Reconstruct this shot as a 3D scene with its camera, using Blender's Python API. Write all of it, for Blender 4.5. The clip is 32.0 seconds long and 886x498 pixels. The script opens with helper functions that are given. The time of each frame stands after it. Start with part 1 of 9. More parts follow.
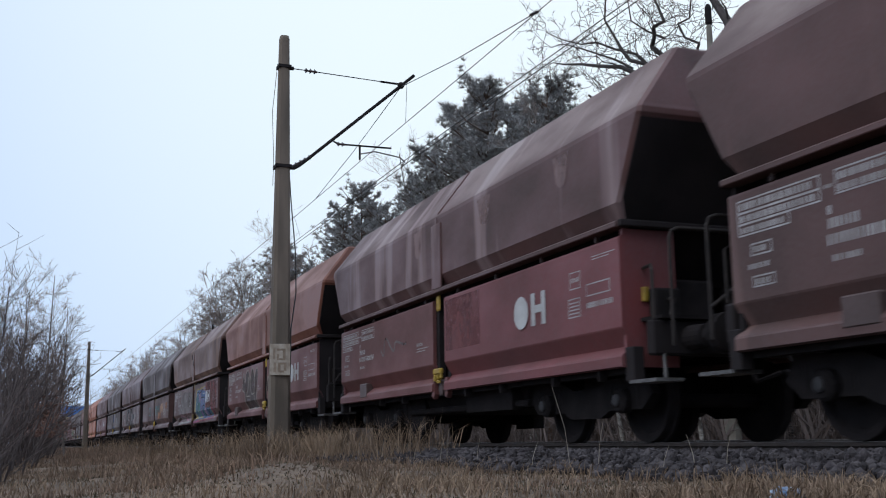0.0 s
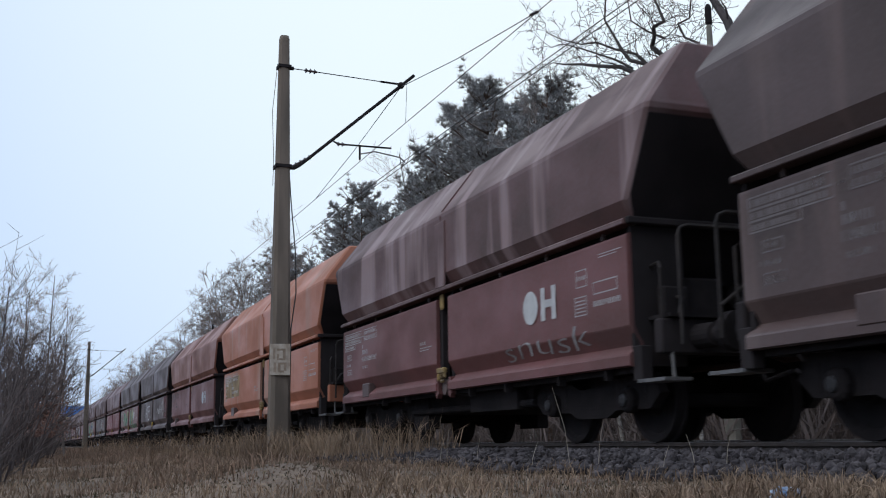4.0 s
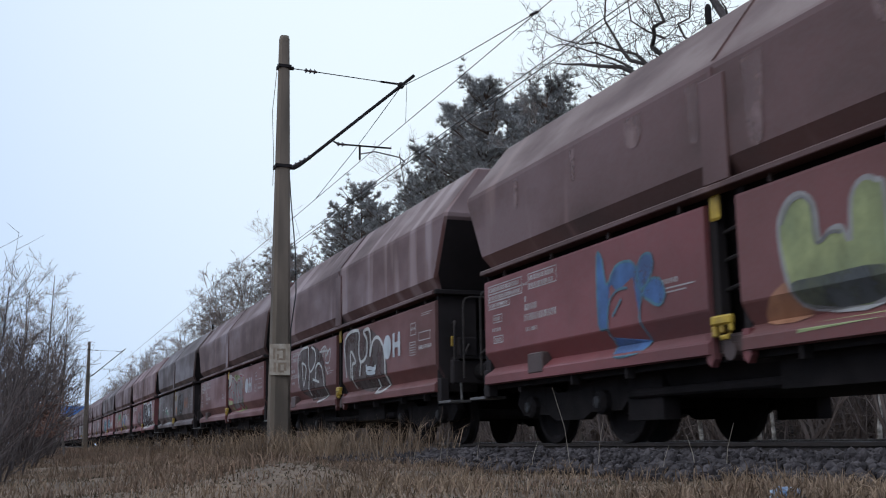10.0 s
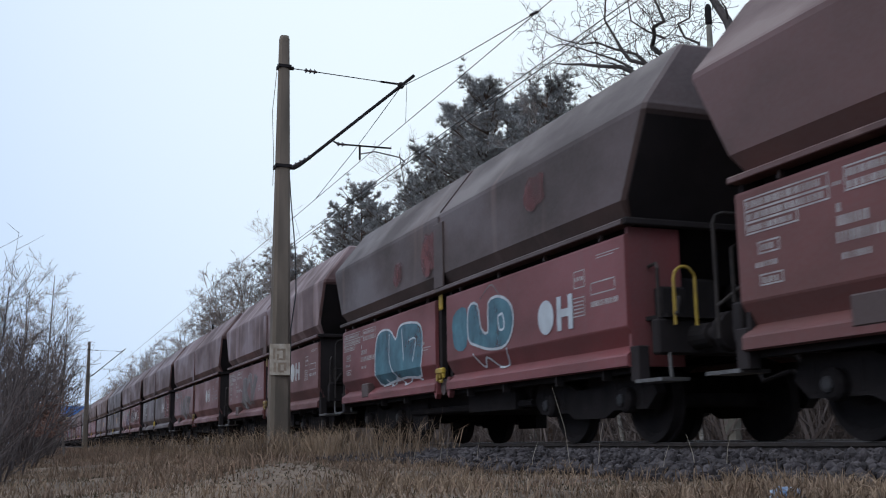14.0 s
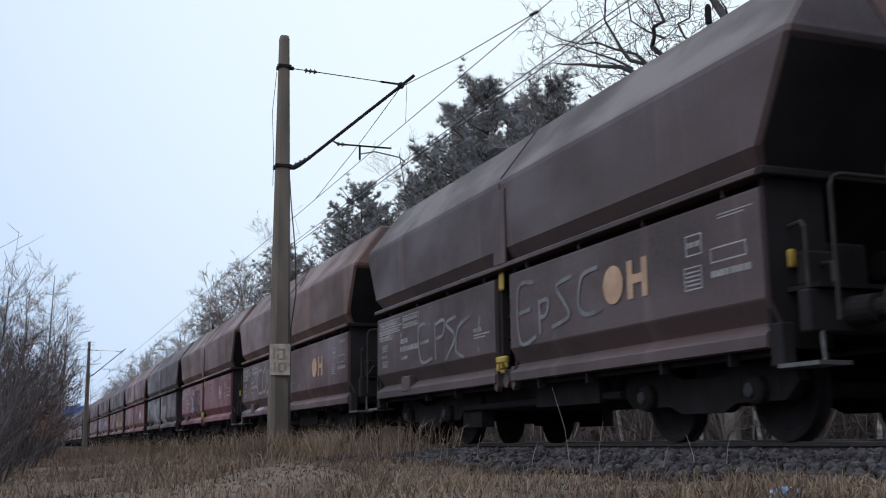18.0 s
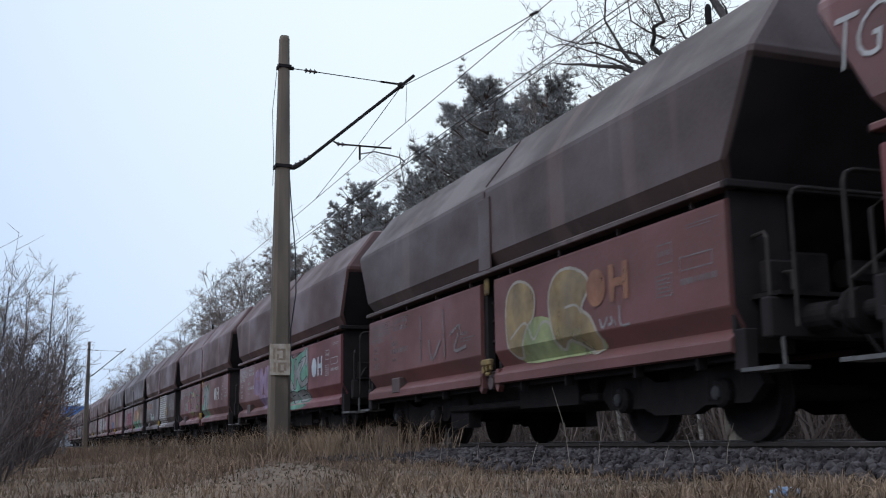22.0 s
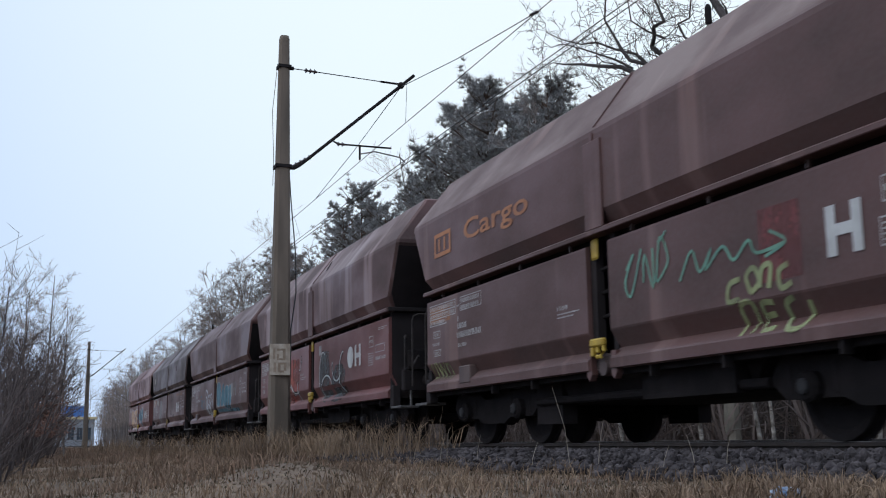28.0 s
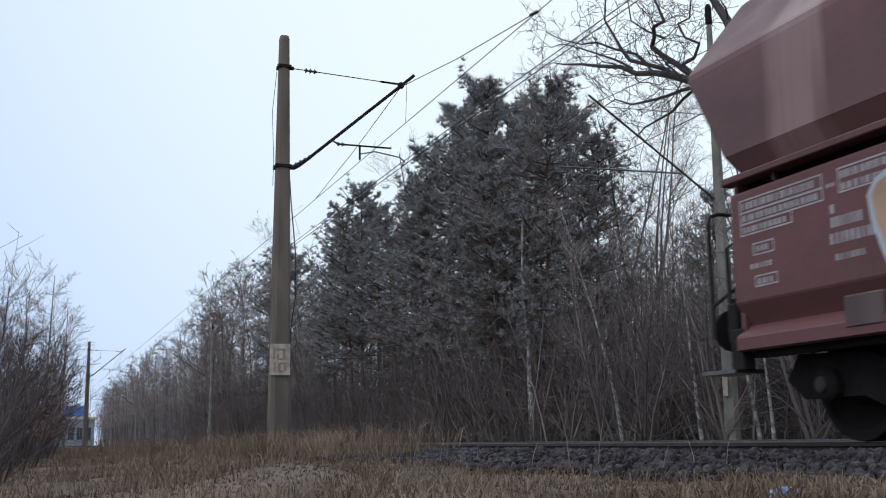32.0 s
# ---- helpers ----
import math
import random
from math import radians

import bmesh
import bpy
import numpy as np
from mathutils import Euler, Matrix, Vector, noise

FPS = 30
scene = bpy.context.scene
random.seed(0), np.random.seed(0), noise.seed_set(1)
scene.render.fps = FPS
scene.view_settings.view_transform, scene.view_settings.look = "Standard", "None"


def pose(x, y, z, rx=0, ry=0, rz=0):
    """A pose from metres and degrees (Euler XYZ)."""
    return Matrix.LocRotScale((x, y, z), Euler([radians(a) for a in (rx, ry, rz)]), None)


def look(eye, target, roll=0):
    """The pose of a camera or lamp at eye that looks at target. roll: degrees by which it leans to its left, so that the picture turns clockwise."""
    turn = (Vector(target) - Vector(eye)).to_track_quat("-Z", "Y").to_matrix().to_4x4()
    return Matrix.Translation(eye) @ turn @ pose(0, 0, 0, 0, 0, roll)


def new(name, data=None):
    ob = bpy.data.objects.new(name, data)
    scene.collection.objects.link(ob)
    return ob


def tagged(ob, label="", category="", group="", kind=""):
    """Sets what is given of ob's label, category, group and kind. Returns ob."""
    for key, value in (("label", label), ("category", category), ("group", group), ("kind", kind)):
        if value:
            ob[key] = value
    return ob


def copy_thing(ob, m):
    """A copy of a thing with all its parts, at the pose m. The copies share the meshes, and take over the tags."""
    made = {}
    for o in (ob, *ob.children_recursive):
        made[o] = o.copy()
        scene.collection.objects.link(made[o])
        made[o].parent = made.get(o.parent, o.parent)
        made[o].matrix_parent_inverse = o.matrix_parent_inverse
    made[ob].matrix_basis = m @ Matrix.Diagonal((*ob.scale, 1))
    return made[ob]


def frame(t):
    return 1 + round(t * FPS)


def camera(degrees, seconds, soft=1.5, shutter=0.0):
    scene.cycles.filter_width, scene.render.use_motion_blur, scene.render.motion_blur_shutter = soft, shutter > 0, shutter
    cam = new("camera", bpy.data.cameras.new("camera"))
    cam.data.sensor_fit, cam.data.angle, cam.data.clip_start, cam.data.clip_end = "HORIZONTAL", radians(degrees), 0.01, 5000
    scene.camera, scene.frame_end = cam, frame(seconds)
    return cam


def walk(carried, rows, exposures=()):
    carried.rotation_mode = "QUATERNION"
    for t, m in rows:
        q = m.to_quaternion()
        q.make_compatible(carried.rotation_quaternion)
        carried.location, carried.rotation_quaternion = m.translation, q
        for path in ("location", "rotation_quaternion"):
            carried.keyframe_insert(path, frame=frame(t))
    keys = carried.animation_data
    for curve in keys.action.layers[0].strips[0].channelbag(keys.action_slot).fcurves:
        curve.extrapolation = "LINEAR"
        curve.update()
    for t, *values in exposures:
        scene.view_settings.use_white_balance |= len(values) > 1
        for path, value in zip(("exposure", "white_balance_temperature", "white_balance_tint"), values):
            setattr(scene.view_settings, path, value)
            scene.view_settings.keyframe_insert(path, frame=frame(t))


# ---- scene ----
cam = camera(45.11, 32.0, soft=1.05, shutter=0.1)
EYE = Vector((0.0, 0.0, 0.048))
AIM = EYE + Vector((-0.91680, 0.35787, 0.17721)) * 10
VIEW = look(EYE, AIM, -0.736)
walk(cam, [(0.0, VIEW), (32.0, VIEW)], [(0.0, 0.0), (32.0, 0.0)])

TRACK = 7.22      # y of the near track's centre line, rail tops at z = 0
FAR_TRACK = 11.35
LENGTH = 12.54    # one wagon over its buffers
# seconds, x of the train's last coupling plane
RUN = [(0, -536.3), (2.5, -488.91), (3.5, -470.21), (6, -424.09), (9, -370.3), (11, -335.32), (13, -301.22), (14, -284.45), (17, -235.44), (18, -219.52),
       (19, -203.76), (20, -188.2), (21, -172.74), (22, -157.31), (23, -142.0), (25.5, -104.0), (28, -66.53), (29, -51.79), (30, -37.2), (32, -8.64)]
LONG_ONE, EXTRA = 34, 0.95   # one longer wagon of another series, and by how much

# ---- light: an overcast winter sky ----
world = bpy.data.worlds.new("overcast_sky")
scene.world = world
world.use_nodes = True
wn, wl = world.node_tree.nodes, world.node_tree.links
wn.clear()
sky = wn.new("ShaderNodeTexSky")
sky.sky_type, sky.sun_disc = "NISHITA", False
sky.sun_elevation, sky.sun_rotation = radians(32), radians(70)
sky.dust_density, sky.air_density = 2.0, 1.0
veil = wn.new("ShaderNodeTexCoord")
slope = wn.new("ShaderNodeVectorMath")
slope.operation = "DOT_PRODUCT"
slope.inputs[1].default_value = Vector((-0.72, 0.45, 0.53)).normalized()   # where the hidden sun brightens the cloud
wl.new(veil.outputs["Generated"], slope.inputs[0])
rise = wn.new("ShaderNodeMapRange")
rise.interpolation_type = "SMOOTHSTEP"
rise.inputs["From Min"].default_value, rise.inputs["From Max"].default_value = 0.70, 1.0
wl.new(slope.outputs["Value"], rise.inputs["Value"])
tone = wn.new("ShaderNodeMix")
tone.data_type = "RGBA"
tone.inputs[6].default_value, tone.inputs[7].default_value = (5.9, 7.5, 10.3, 1), (9.3, 10.5, 11.2, 1)
wl.new(rise.outputs[0], tone.inputs[0])
cloud = wn.new("ShaderNodeMix")
cloud.data_type = "RGBA"
cloud.inputs[0].default_value = 0.92
wl.new(sky.outputs[0], cloud.inputs[6])
wl.new(tone.outputs[2], cloud.inputs[7])
crest = wn.new("ShaderNodeSeparateXYZ")   # an overcast sky grows brighter towards the zenith
wl.new(veil.outputs["Generated"], crest.inputs[0])
dome = wn.new("ShaderNodeMapRange")
dome.inputs["From Min"].default_value, dome.inputs["From Max"].default_value = 0.42, 0.95
dome.inputs["To Min"].default_value, dome.inputs["To Max"].default_value = 1.0, 1.7
wl.new(crest.outputs["Z"], dome.inputs["Value"])
bright = wn.new("ShaderNodeVectorMath")
bright.operation = "SCALE"
wl.new(cloud.outputs[2], bright.inputs[0])
wl.new(dome.outputs[0], bright.inputs["Scale"])
bg = wn.new("ShaderNodeBackground")
bg.inputs[1].default_value = 0.1
wl.new(bright.outputs[0], bg.inputs[0])
wo = wn.new("ShaderNodeOutputWorld")
wl.new(bg.outputs[0], wo.inputs[0])
sun = new("sun", bpy.data.lights.new("sun", "SUN"))
sun.data.energy, sun.data.angle, sun.data.color = 1.25, radians(60), (1.0, 0.97, 0.93)
sun.matrix_world = look((0, -24, 40), (-10, 8, 0))


# ---- materials ----
def material(name, colour, dark=None, scale=4.0, rough=0.8, bump=0.2, metal=0.0, fine=40.0, stretch=(1, 1, 1), spread=0.12, fleck=None, spec=0.35, pieces=0.0):
    """A surface of two colours mixed by noise at two scales, with fine relief; spread: how far objects differ in value."""
    m = bpy.data.materials.new(name)
    m.use_nodes = True
    n, l = m.node_tree.nodes, m.node_tree.links
    b = n["Principled BSDF"]
    dark = dark or tuple(c * 0.6 for c in colour)
    tc, info = n.new("ShaderNodeTexCoord"), n.new("ShaderNodeObjectInfo")
    mp, off = n.new("ShaderNodeMapping"), n.new("ShaderNodeVectorMath")
    off.operation = "SCALE"
    off.inputs[0].default_value = (37, 53, 71)
    l.new(info.outputs["Random"], off.inputs["Scale"])
    l.new(off.outputs[0], mp.inputs["Location"])
    mp.inputs["Scale"].default_value = stretch
    l.new(tc.outputs["Object"], mp.inputs["Vector"])
    big, small = n.new("ShaderNodeTexNoise"), n.new("ShaderNodeTexNoise")
    big.inputs["Scale"].default_value, big.inputs["Detail"].default_value = scale, 6
    small.inputs["Scale"].default_value, small.inputs["Detail"].default_value = fine, 4
    l.new(mp.outputs[0], big.inputs["Vector"])
    l.new(mp.outputs[0], small.inputs["Vector"])
    ramp = n.new("ShaderNodeValToRGB")
    ramp.color_ramp.elements[0].position, ramp.color_ramp.elements[1].position = 0.35, 0.65
    ramp.color_ramp.elements[0].color, ramp.color_ramp.elements[1].color = (*dark, 1), (*colour, 1)
    l.new(big.outputs[0], ramp.inputs[0])
    col = ramp.outputs[0]
    if fleck:
        fr = n.new("ShaderNodeValToRGB")
        fr.color_ramp.elements[0].position, fr.color_ramp.elements[1].position = 0.58, 0.72
        fr.color_ramp.elements[0].color, fr.color_ramp.elements[1].color = (0, 0, 0, 1), (1, 1, 1, 1)
        l.new(small.outputs[0], fr.inputs[0])
        fm = n.new("ShaderNodeMix")
        fm.data_type = "RGBA"
        l.new(fr.outputs[0], fm.inputs[0])
        l.new(col, fm.inputs[6])
        fm.inputs[7].default_value = (*fleck, 1)
        col = fm.outputs[2]
    hv, mul = n.new("ShaderNodeHueSaturation"), n.new("ShaderNodeMapRange")
    mul.inputs["To Min"].default_value, mul.inputs["To Max"].default_value = 1 - spread, 1 + spread
    l.new(info.outputs["Random"], mul.inputs["Value"])
    l.new(mul.outputs[0], hv.inputs["Value"])
    l.new(col, hv.inputs["Color"])
    if pieces:
        geo, pv, pr = n.new("ShaderNodeNewGeometry"), n.new("ShaderNodeHueSaturation"), n.new("ShaderNodeMapRange")
        pr.inputs["To Min"].default_value, pr.inputs["To Max"].default_value = 1 - pieces, 1 + pieces
        l.new(geo.outputs["Random Per Island"], pr.inputs["Value"])
        l.new(pr.outputs[0], pv.inputs["Value"])
        l.new(hv.outputs[0], pv.inputs["Color"])
        hv = pv
    l.new(hv.outputs[0], b.inputs["Base Color"])
    b.inputs["Roughness"].default_value, b.inputs["Metallic"].default_value = rough, metal
    b.inputs["Specular IOR Level"].default_value = spec
    if bump:
        bp = n.new("ShaderNodeBump")
        bp.inputs["Strength"].default_value, bp.inputs["Distance"].default_value = bump, 0.02
        l.new(small.outputs[0], bp.inputs["Height"])
        l.new(bp.outputs[0], b.inputs["Normal"])
    return m


def paint_coat(name, colour, dirt, streak, amount, rough=0.62):
    """Weathered wagon paint: grime below, long vertical washed or rusty streaks, fine dust; every wagon gets its own pattern."""
    m = bpy.data.materials.new(name)
    m.use_nodes = True
    n, l = m.node_tree.nodes, m.node_tree.links
    b = n["Principled BSDF"]
    tc, info = n.new("ShaderNodeTexCoord"), n.new("ShaderNodeObjectInfo")
    off = n.new("ShaderNodeVectorMath")
    off.operation = "SCALE"
    off.inputs[0].default_value = (91, 13, 7)
    l.new(info.outputs["Random"], off.inputs["Scale"])

    def layer(stretch, scale, detail, low, high):
        mp, ns, mr = n.new("ShaderNodeMapping"), n.new("ShaderNodeTexNoise"), n.new("ShaderNodeMapRange")
        mp.inputs["Scale"].default_value = stretch
        l.new(tc.outputs["Object"], mp.inputs["Vector"])
        l.new(off.outputs[0], mp.inputs["Location"])
        l.new(mp.outputs[0], ns.inputs["Vector"])
        ns.inputs["Scale"].default_value, ns.inputs["Detail"].default_value = scale, detail
        mr.inputs["From Min"].default_value, mr.inputs["From Max"].default_value = low, high
        l.new(ns.outputs[0], mr.inputs["Value"])
        return mr.outputs[0]

    def mix(f, a, c):
        mx = n.new("ShaderNodeMix")
        mx.data_type = "RGBA"
        l.new(f, mx.inputs[0])
        for s, v in ((6, a), (7, c)):
            if isinstance(v, tuple):
                mx.inputs[s].default_value = (*v, 1)
            else:
                l.new(v, mx.inputs[s])
        return mx.outputs[2]

    grime = layer((0.5, 1, 0.8), 1.1, 7, 0.38, 0.66)
    runs = layer((1.0, 0.3, 0.12), 1.7, 3, 0.62 - 0.14 * amount, 0.70 - 0.10 * amount)
    thin = layer((1.0, 0.3, 0.06), 9.0, 3, 0.56, 0.8)
    dust = layer((1, 1, 1), 26, 5, 0.35, 0.75)
    c = mix(grime, colour, dirt)
    if amount > 0:
        c = mix(runs, c, streak)
    half = n.new("ShaderNodeMath")
    half.operation = "MULTIPLY"
    half.inputs[1].default_value = 0.35
    l.new(thin, half.inputs[0])
    c = mix(half.outputs[0], c, tuple(0.5 * (p + q) for p, q in zip(dirt, (0.11, 0.07, 0.055))))
    fine = n.new("ShaderNodeMath")
    fine.operation = "MULTIPLY"
    fine.inputs[1].default_value = 0.16
    l.new(dust, fine.inputs[0])
    c = mix(fine.outputs[0], c, (0.13, 0.115, 0.11))
    l.new(c, b.inputs["Base Color"])
    b.inputs["Specular IOR Level"].default_value = 0.28
    rr = n.new("ShaderNodeMapRange")
    rr.inputs["To Min"].default_value, rr.inputs["To Max"].default_value = rough - 0.19, rough + 0.12
    l.new(grime, rr.inputs["Value"])
    l.new(rr.outputs[0], b.inputs["Roughness"])
    bp = n.new("ShaderNodeBump")
    bp.inputs["Strength"].default_value, bp.inputs["Distance"].default_value = 0.06, 0.01
    l.new(dust, bp.inputs["Height"])
    l.new(bp.outputs[0], b.inputs["Normal"])
    return m


COAT = {
    "maroon": paint_coat("maroon_paint", (0.140, 0.047, 0.042), (0.098, 0.043, 0.038), (0.17, 0.085, 0.08), 0.0),
    "maroon_worn": paint_coat("worn_maroon_paint", (0.116, 0.052, 0.047), (0.072, 0.042, 0.038), (0.22, 0.15, 0.145), 0.7),
    "cocoa": paint_coat("reddish_brown_paint", (0.108, 0.049, 0.043), (0.072, 0.041, 0.037), (0.15, 0.085, 0.075), 0.15),
    "brown": paint_coat("brown_paint", (0.098, 0.046, 0.040), (0.068, 0.039, 0.035), (0.14, 0.08, 0.07), 0.25),
    "dark": paint_coat("sooty_brown_paint", (0.076, 0.046, 0.041), (0.052, 0.037, 0.034), (0.10, 0.066, 0.058), 0.1),
    "red": paint_coat("fresh_red_paint", (0.170, 0.045, 0.045), (0.118, 0.045, 0.045), (0.17, 0.08, 0.075), 0.0),
    "red_worn": paint_coat("worn_red_paint", (0.150, 0.062, 0.056), (0.085, 0.050, 0.046), (0.24, 0.145, 0.13), 0.6),
    "rust": paint_coat("rusty_brown_paint", (0.128, 0.062, 0.045), (0.084, 0.049, 0.039), (0.150, 0.080, 0.052), 0.35),
    "orange": paint_coat("orange_brown_paint", (0.195, 0.067, 0.040), (0.120, 0.052, 0.037), (0.22, 0.10, 0.07), 0.2),
    "bright_orange": paint_coat("bright_orange_paint", (0.36, 0.125, 0.065), (0.27, 0.10, 0.055), (0.30, 0.16, 0.11), 0.3),
}
IRON = material("grimy_iron", (0.024, 0.020, 0.020), (0.015, 0.013, 0.013), 3, 0.9, 0.3, spec=0.08)
# soot with the shade of overhangs and recesses put into the colour
SOOT_SHADE = material("sooty_shaded_sheet_metal", (0.026, 0.021, 0.021), (0.017, 0.014, 0.014), 1.5, 0.9, 0.1, spec=0.15)
STEEL_BRIGHT = material("polished_rail_steel", (0.30, 0.28, 0.27), (0.2, 0.18, 0.17), 6, 0.3, 0.1, 1.0)
RAIL_RUST = material("rusty_rail", (0.046, 0.034, 0.030), (0.030, 0.024, 0.021), 5, 0.85, 0.3)
YELLOW = material("yellow_lever_paint", (0.43, 0.29, 0.035), (0.26, 0.165, 0.03), 6, 0.5, 0.1)
GREY_STEEL = material("galvanised_steel", (0.15, 0.14, 0.135), (0.09, 0.085, 0.08), 8, 0.55, 0.2, 0.5)
SOIL = material("bank_soil", (0.150, 0.102, 0.068), (0.068, 0.048, 0.034), 1.1, 0.95, 0.6, fine=22, fleck=(0.19, 0.14, 0.085), spread=0)
STONE = material("ballast_stone", (0.066, 0.058, 0.058), (0.026, 0.022, 0.023), 9, 0.95, 0.4, fine=60, spread=0, pieces=0.5, spec=0.1)
CONCRETE = material("weathered_concrete", (0.30, 0.285, 0.25), (0.20, 0.19, 0.165), 3, 0.9, 0.3, fine=50)
MAST = material("aged_mast_concrete", (0.135, 0.105, 0.080), (0.085, 0.068, 0.052), 3, 0.9, 0.35, fine=45, stretch=(1, 1, 0.25))
WIRE = material("copper_wire_dark", (0.05, 0.055, 0.055), (0.03, 0.03, 0.03), 5, 0.6, 0)
PORCELAIN = material("brown_insulator", (0.07, 0.04, 0.035), (0.04, 0.03, 0.03), 5, 0.3, 0)
BARK = material("grey_brown_bark", (0.125, 0.104, 0.090), (0.066, 0.055, 0.048), 5, 0.95, 0.5, stretch=(1, 1, 0.2))
TWIG = material("bare_twigs", (0.25, 0.20, 0.175), (0.165, 0.135, 0.12), 2, 0.95, 0, spread=0.2, pieces=0.3, spec=0.1)
OAK_BARK = material("dark_oak_bark", (0.062, 0.052, 0.048), (0.034, 0.029, 0.027), 5, 0.95, 0.5, stretch=(1, 1, 0.3))
PINE_BARK = material("pine_bark", (0.12, 0.072, 0.050), (0.055, 0.042, 0.035), 5, 0.95, 0.5, stretch=(1, 1, 0.3))
# far paler and greyer than real needles: the air's haze is in the colour
HAZY_NEEDLE = material("haze_greyed_needles", (0.262, 0.256, 0.246), (0.205, 0.202, 0.196), 2.5, 0.8, 0, spread=0.2)
BIRCH = material("birch_bark", (0.42, 0.40, 0.37), (0.10, 0.09, 0.08), 3, 0.9, 0.2, stretch=(1, 1, 1.3))
FAR_MAST = material("stained_mast_concrete", (0.20, 0.185, 0.155), (0.12, 0.11, 0.09), 2, 0.9, 0.3, fine=40)
BROWN_GRASS = material("brown_grass", (0.200, 0.130, 0.090), (0.105, 0.076, 0.056), 1.4, 0.95, 0, spread=0, pieces=0.35, spec=0.1)
MOSS = material("dark_moss", (0.100, 0.080, 0.052), (0.056, 0.048, 0.034), 2, 0.95, 0, spread=0, pieces=0.3, spec=0.1)
GRASS = material("dry_grass", (0.255, 0.180, 0.120), (0.115, 0.080, 0.056), 1.1, 0.95, 0, spread=0, pieces=0.35, spec=0.1)
STALK = material("pale_dry_stalk", (0.30, 0.26, 0.21), (0.18, 0.15, 0.12), 3, 0.9, 0)
BRAMBLE = material("brown_bramble", (0.140, 0.112, 0.102), (0.090, 0.074, 0.069), 0.5, 0.95, 0, spread=0.2, pieces=0.35, spec=0.1)
THICKET = material("grey_brown_thicket", (0.108, 0.086, 0.079), (0.066, 0.055, 0.052), 0.5, 0.95, 0, spread=0.2, pieces=0.35, spec=0.1)
# paler, greyer than the near stems: distance haze painted into the base colour
HAZY_STEMS = material("haze_greyed_stems", (0.20, 0.175, 0.165), (0.13, 0.115, 0.11), 0.5, 0.95, 0, spread=0, pieces=0.35, spec=0.1)
LEAVES = material("russet_dead_leaves", (0.15, 0.075, 0.05), (0.08, 0.045, 0.035), 3, 0.9, 0)


# ---- building helpers ----
def part(name, bm, mat, parent=None, label=""):
    me = bpy.data.meshes.new(name)
    if isinstance(bm, bmesh.types.BMesh):
        bmesh.ops.recalc_face_normals(bm, faces=bm.faces)
        bm.to_mesh(me)
        bm.free()
    else:
        me.from_pydata(bm[0], [], bm[1])
    me.materials.append(mat)
    ob = new(name, me)
    if parent:
        ob.parent = parent
    if label:
        tagged(ob, label)
    return ob


def thing(name, label, category, at=(0, 0, 0), group="", kind=""):
    ob = new(name)
    ob.location = at
    return tagged(ob, label, category, group, kind)


def box(bm, x0, x1, y0, y1, z0, z1, bevel=0.0):
    v = [bm.verts.new(p) for p in ((x0, y0, z0), (x1, y0, z0), (x1, y1, z0), (x0, y1, z0), (x0, y0, z1), (x1, y0, z1), (x1, y1, z1), (x0, y1, z1))]
    f = [bm.faces.new([v[i] for i in q]) for q in ((3, 2, 1, 0), (4, 5, 6, 7), (0, 1, 5, 4), (1, 2, 6, 5), (2, 3, 7, 6), (3, 0, 4, 7))]
    if bevel:
        edges = list({e for q in f for e in q.edges})
        bmesh.ops.bevel(bm, geom=edges, offset=bevel, segments=1, affect="EDGES")
    return bm


def prism(bm, profile, x0, x1, flip=1):
    """A closed y-z outline drawn out along x."""
    a = [bm.verts.new((x0, y * flip, z)) for y, z in profile]
    b = [bm.verts.new((x1, y * flip, z)) for y, z in profile]
    k = len(a)
    for i in range(k):
        bm.faces.new((a[i], a[(i + 1) % k], b[(i + 1) % k], b[i]))
    bm.faces.new(a[::-1])
    bm.faces.new(b)
    return bm


def tube(bm, points, radius, sides=8, radius_end=None):
    """A round bar through points."""
    pts = [Vector(p) for p in points]
    rings = []
    for i, p in enumerate(pts):
        d = (pts[min(i + 1, len(pts) - 1)] - pts[max(i - 1, 0)]).normalized()
        u = d.cross(Vector((0.13, 0.2, 1)) if abs(d.z) < 0.9 else Vector((1, 0.1, 0))).normalized()
        w = d.cross(u)
        r = radius if radius_end is None else radius + (radius_end - radius) * i / (len(pts) - 1)
        rings.append([bm.verts.new(p + (u * math.cos(a) + w * math.sin(a)) * r) for a in (2 * math.pi * j / sides for j in range(sides))])
    for a, b in zip(rings, rings[1:]):
        for j in range(sides):
            bm.faces.new((a[j], a[(j + 1) % sides], b[(j + 1) % sides], b[j]))
    bm.faces.new(rings[0][::-1])
    bm.faces.new(rings[-1])
    return bm


def turned(bm, outline, centre, axis="Y", sides=20):
    """A solid of revolution: outline of (offset along axis, radius)."""
    rings = []
    for o, r in outline:
        ring = []
        for j in range(sides):
            a = 2 * math.pi * j / sides
            c, s = math.cos(a) * r, math.sin(a) * r
            p = {"X": (o, c, s), "Y": (c, o, s), "Z": (c, s, o)}[axis]
            ring.append(bm.verts.new(Vector(p) + Vector(centre)))
        rings.append(ring)
    for a, b in zip(rings, rings[1:]):
        for j in range(sides):
            bm.faces.new((a[j], a[(j + 1) % sides], b[(j + 1) % sides], b[j]))
    bm.faces.new(rings[0][::-1])
    bm.faces.new(rings[-1])
    return bm


def mesh():
    return bmesh.new()


# ---- ground ----
def wave(x, y, s):
    return noise.noise(Vector((x * s, y * s, 3.7)))


def hump(x, y):
    """A low bare hump of earth."""
    return math.exp(-((x + 8.3) / 1.7) ** 2 - ((y - 1.95) / 0.5) ** 2)


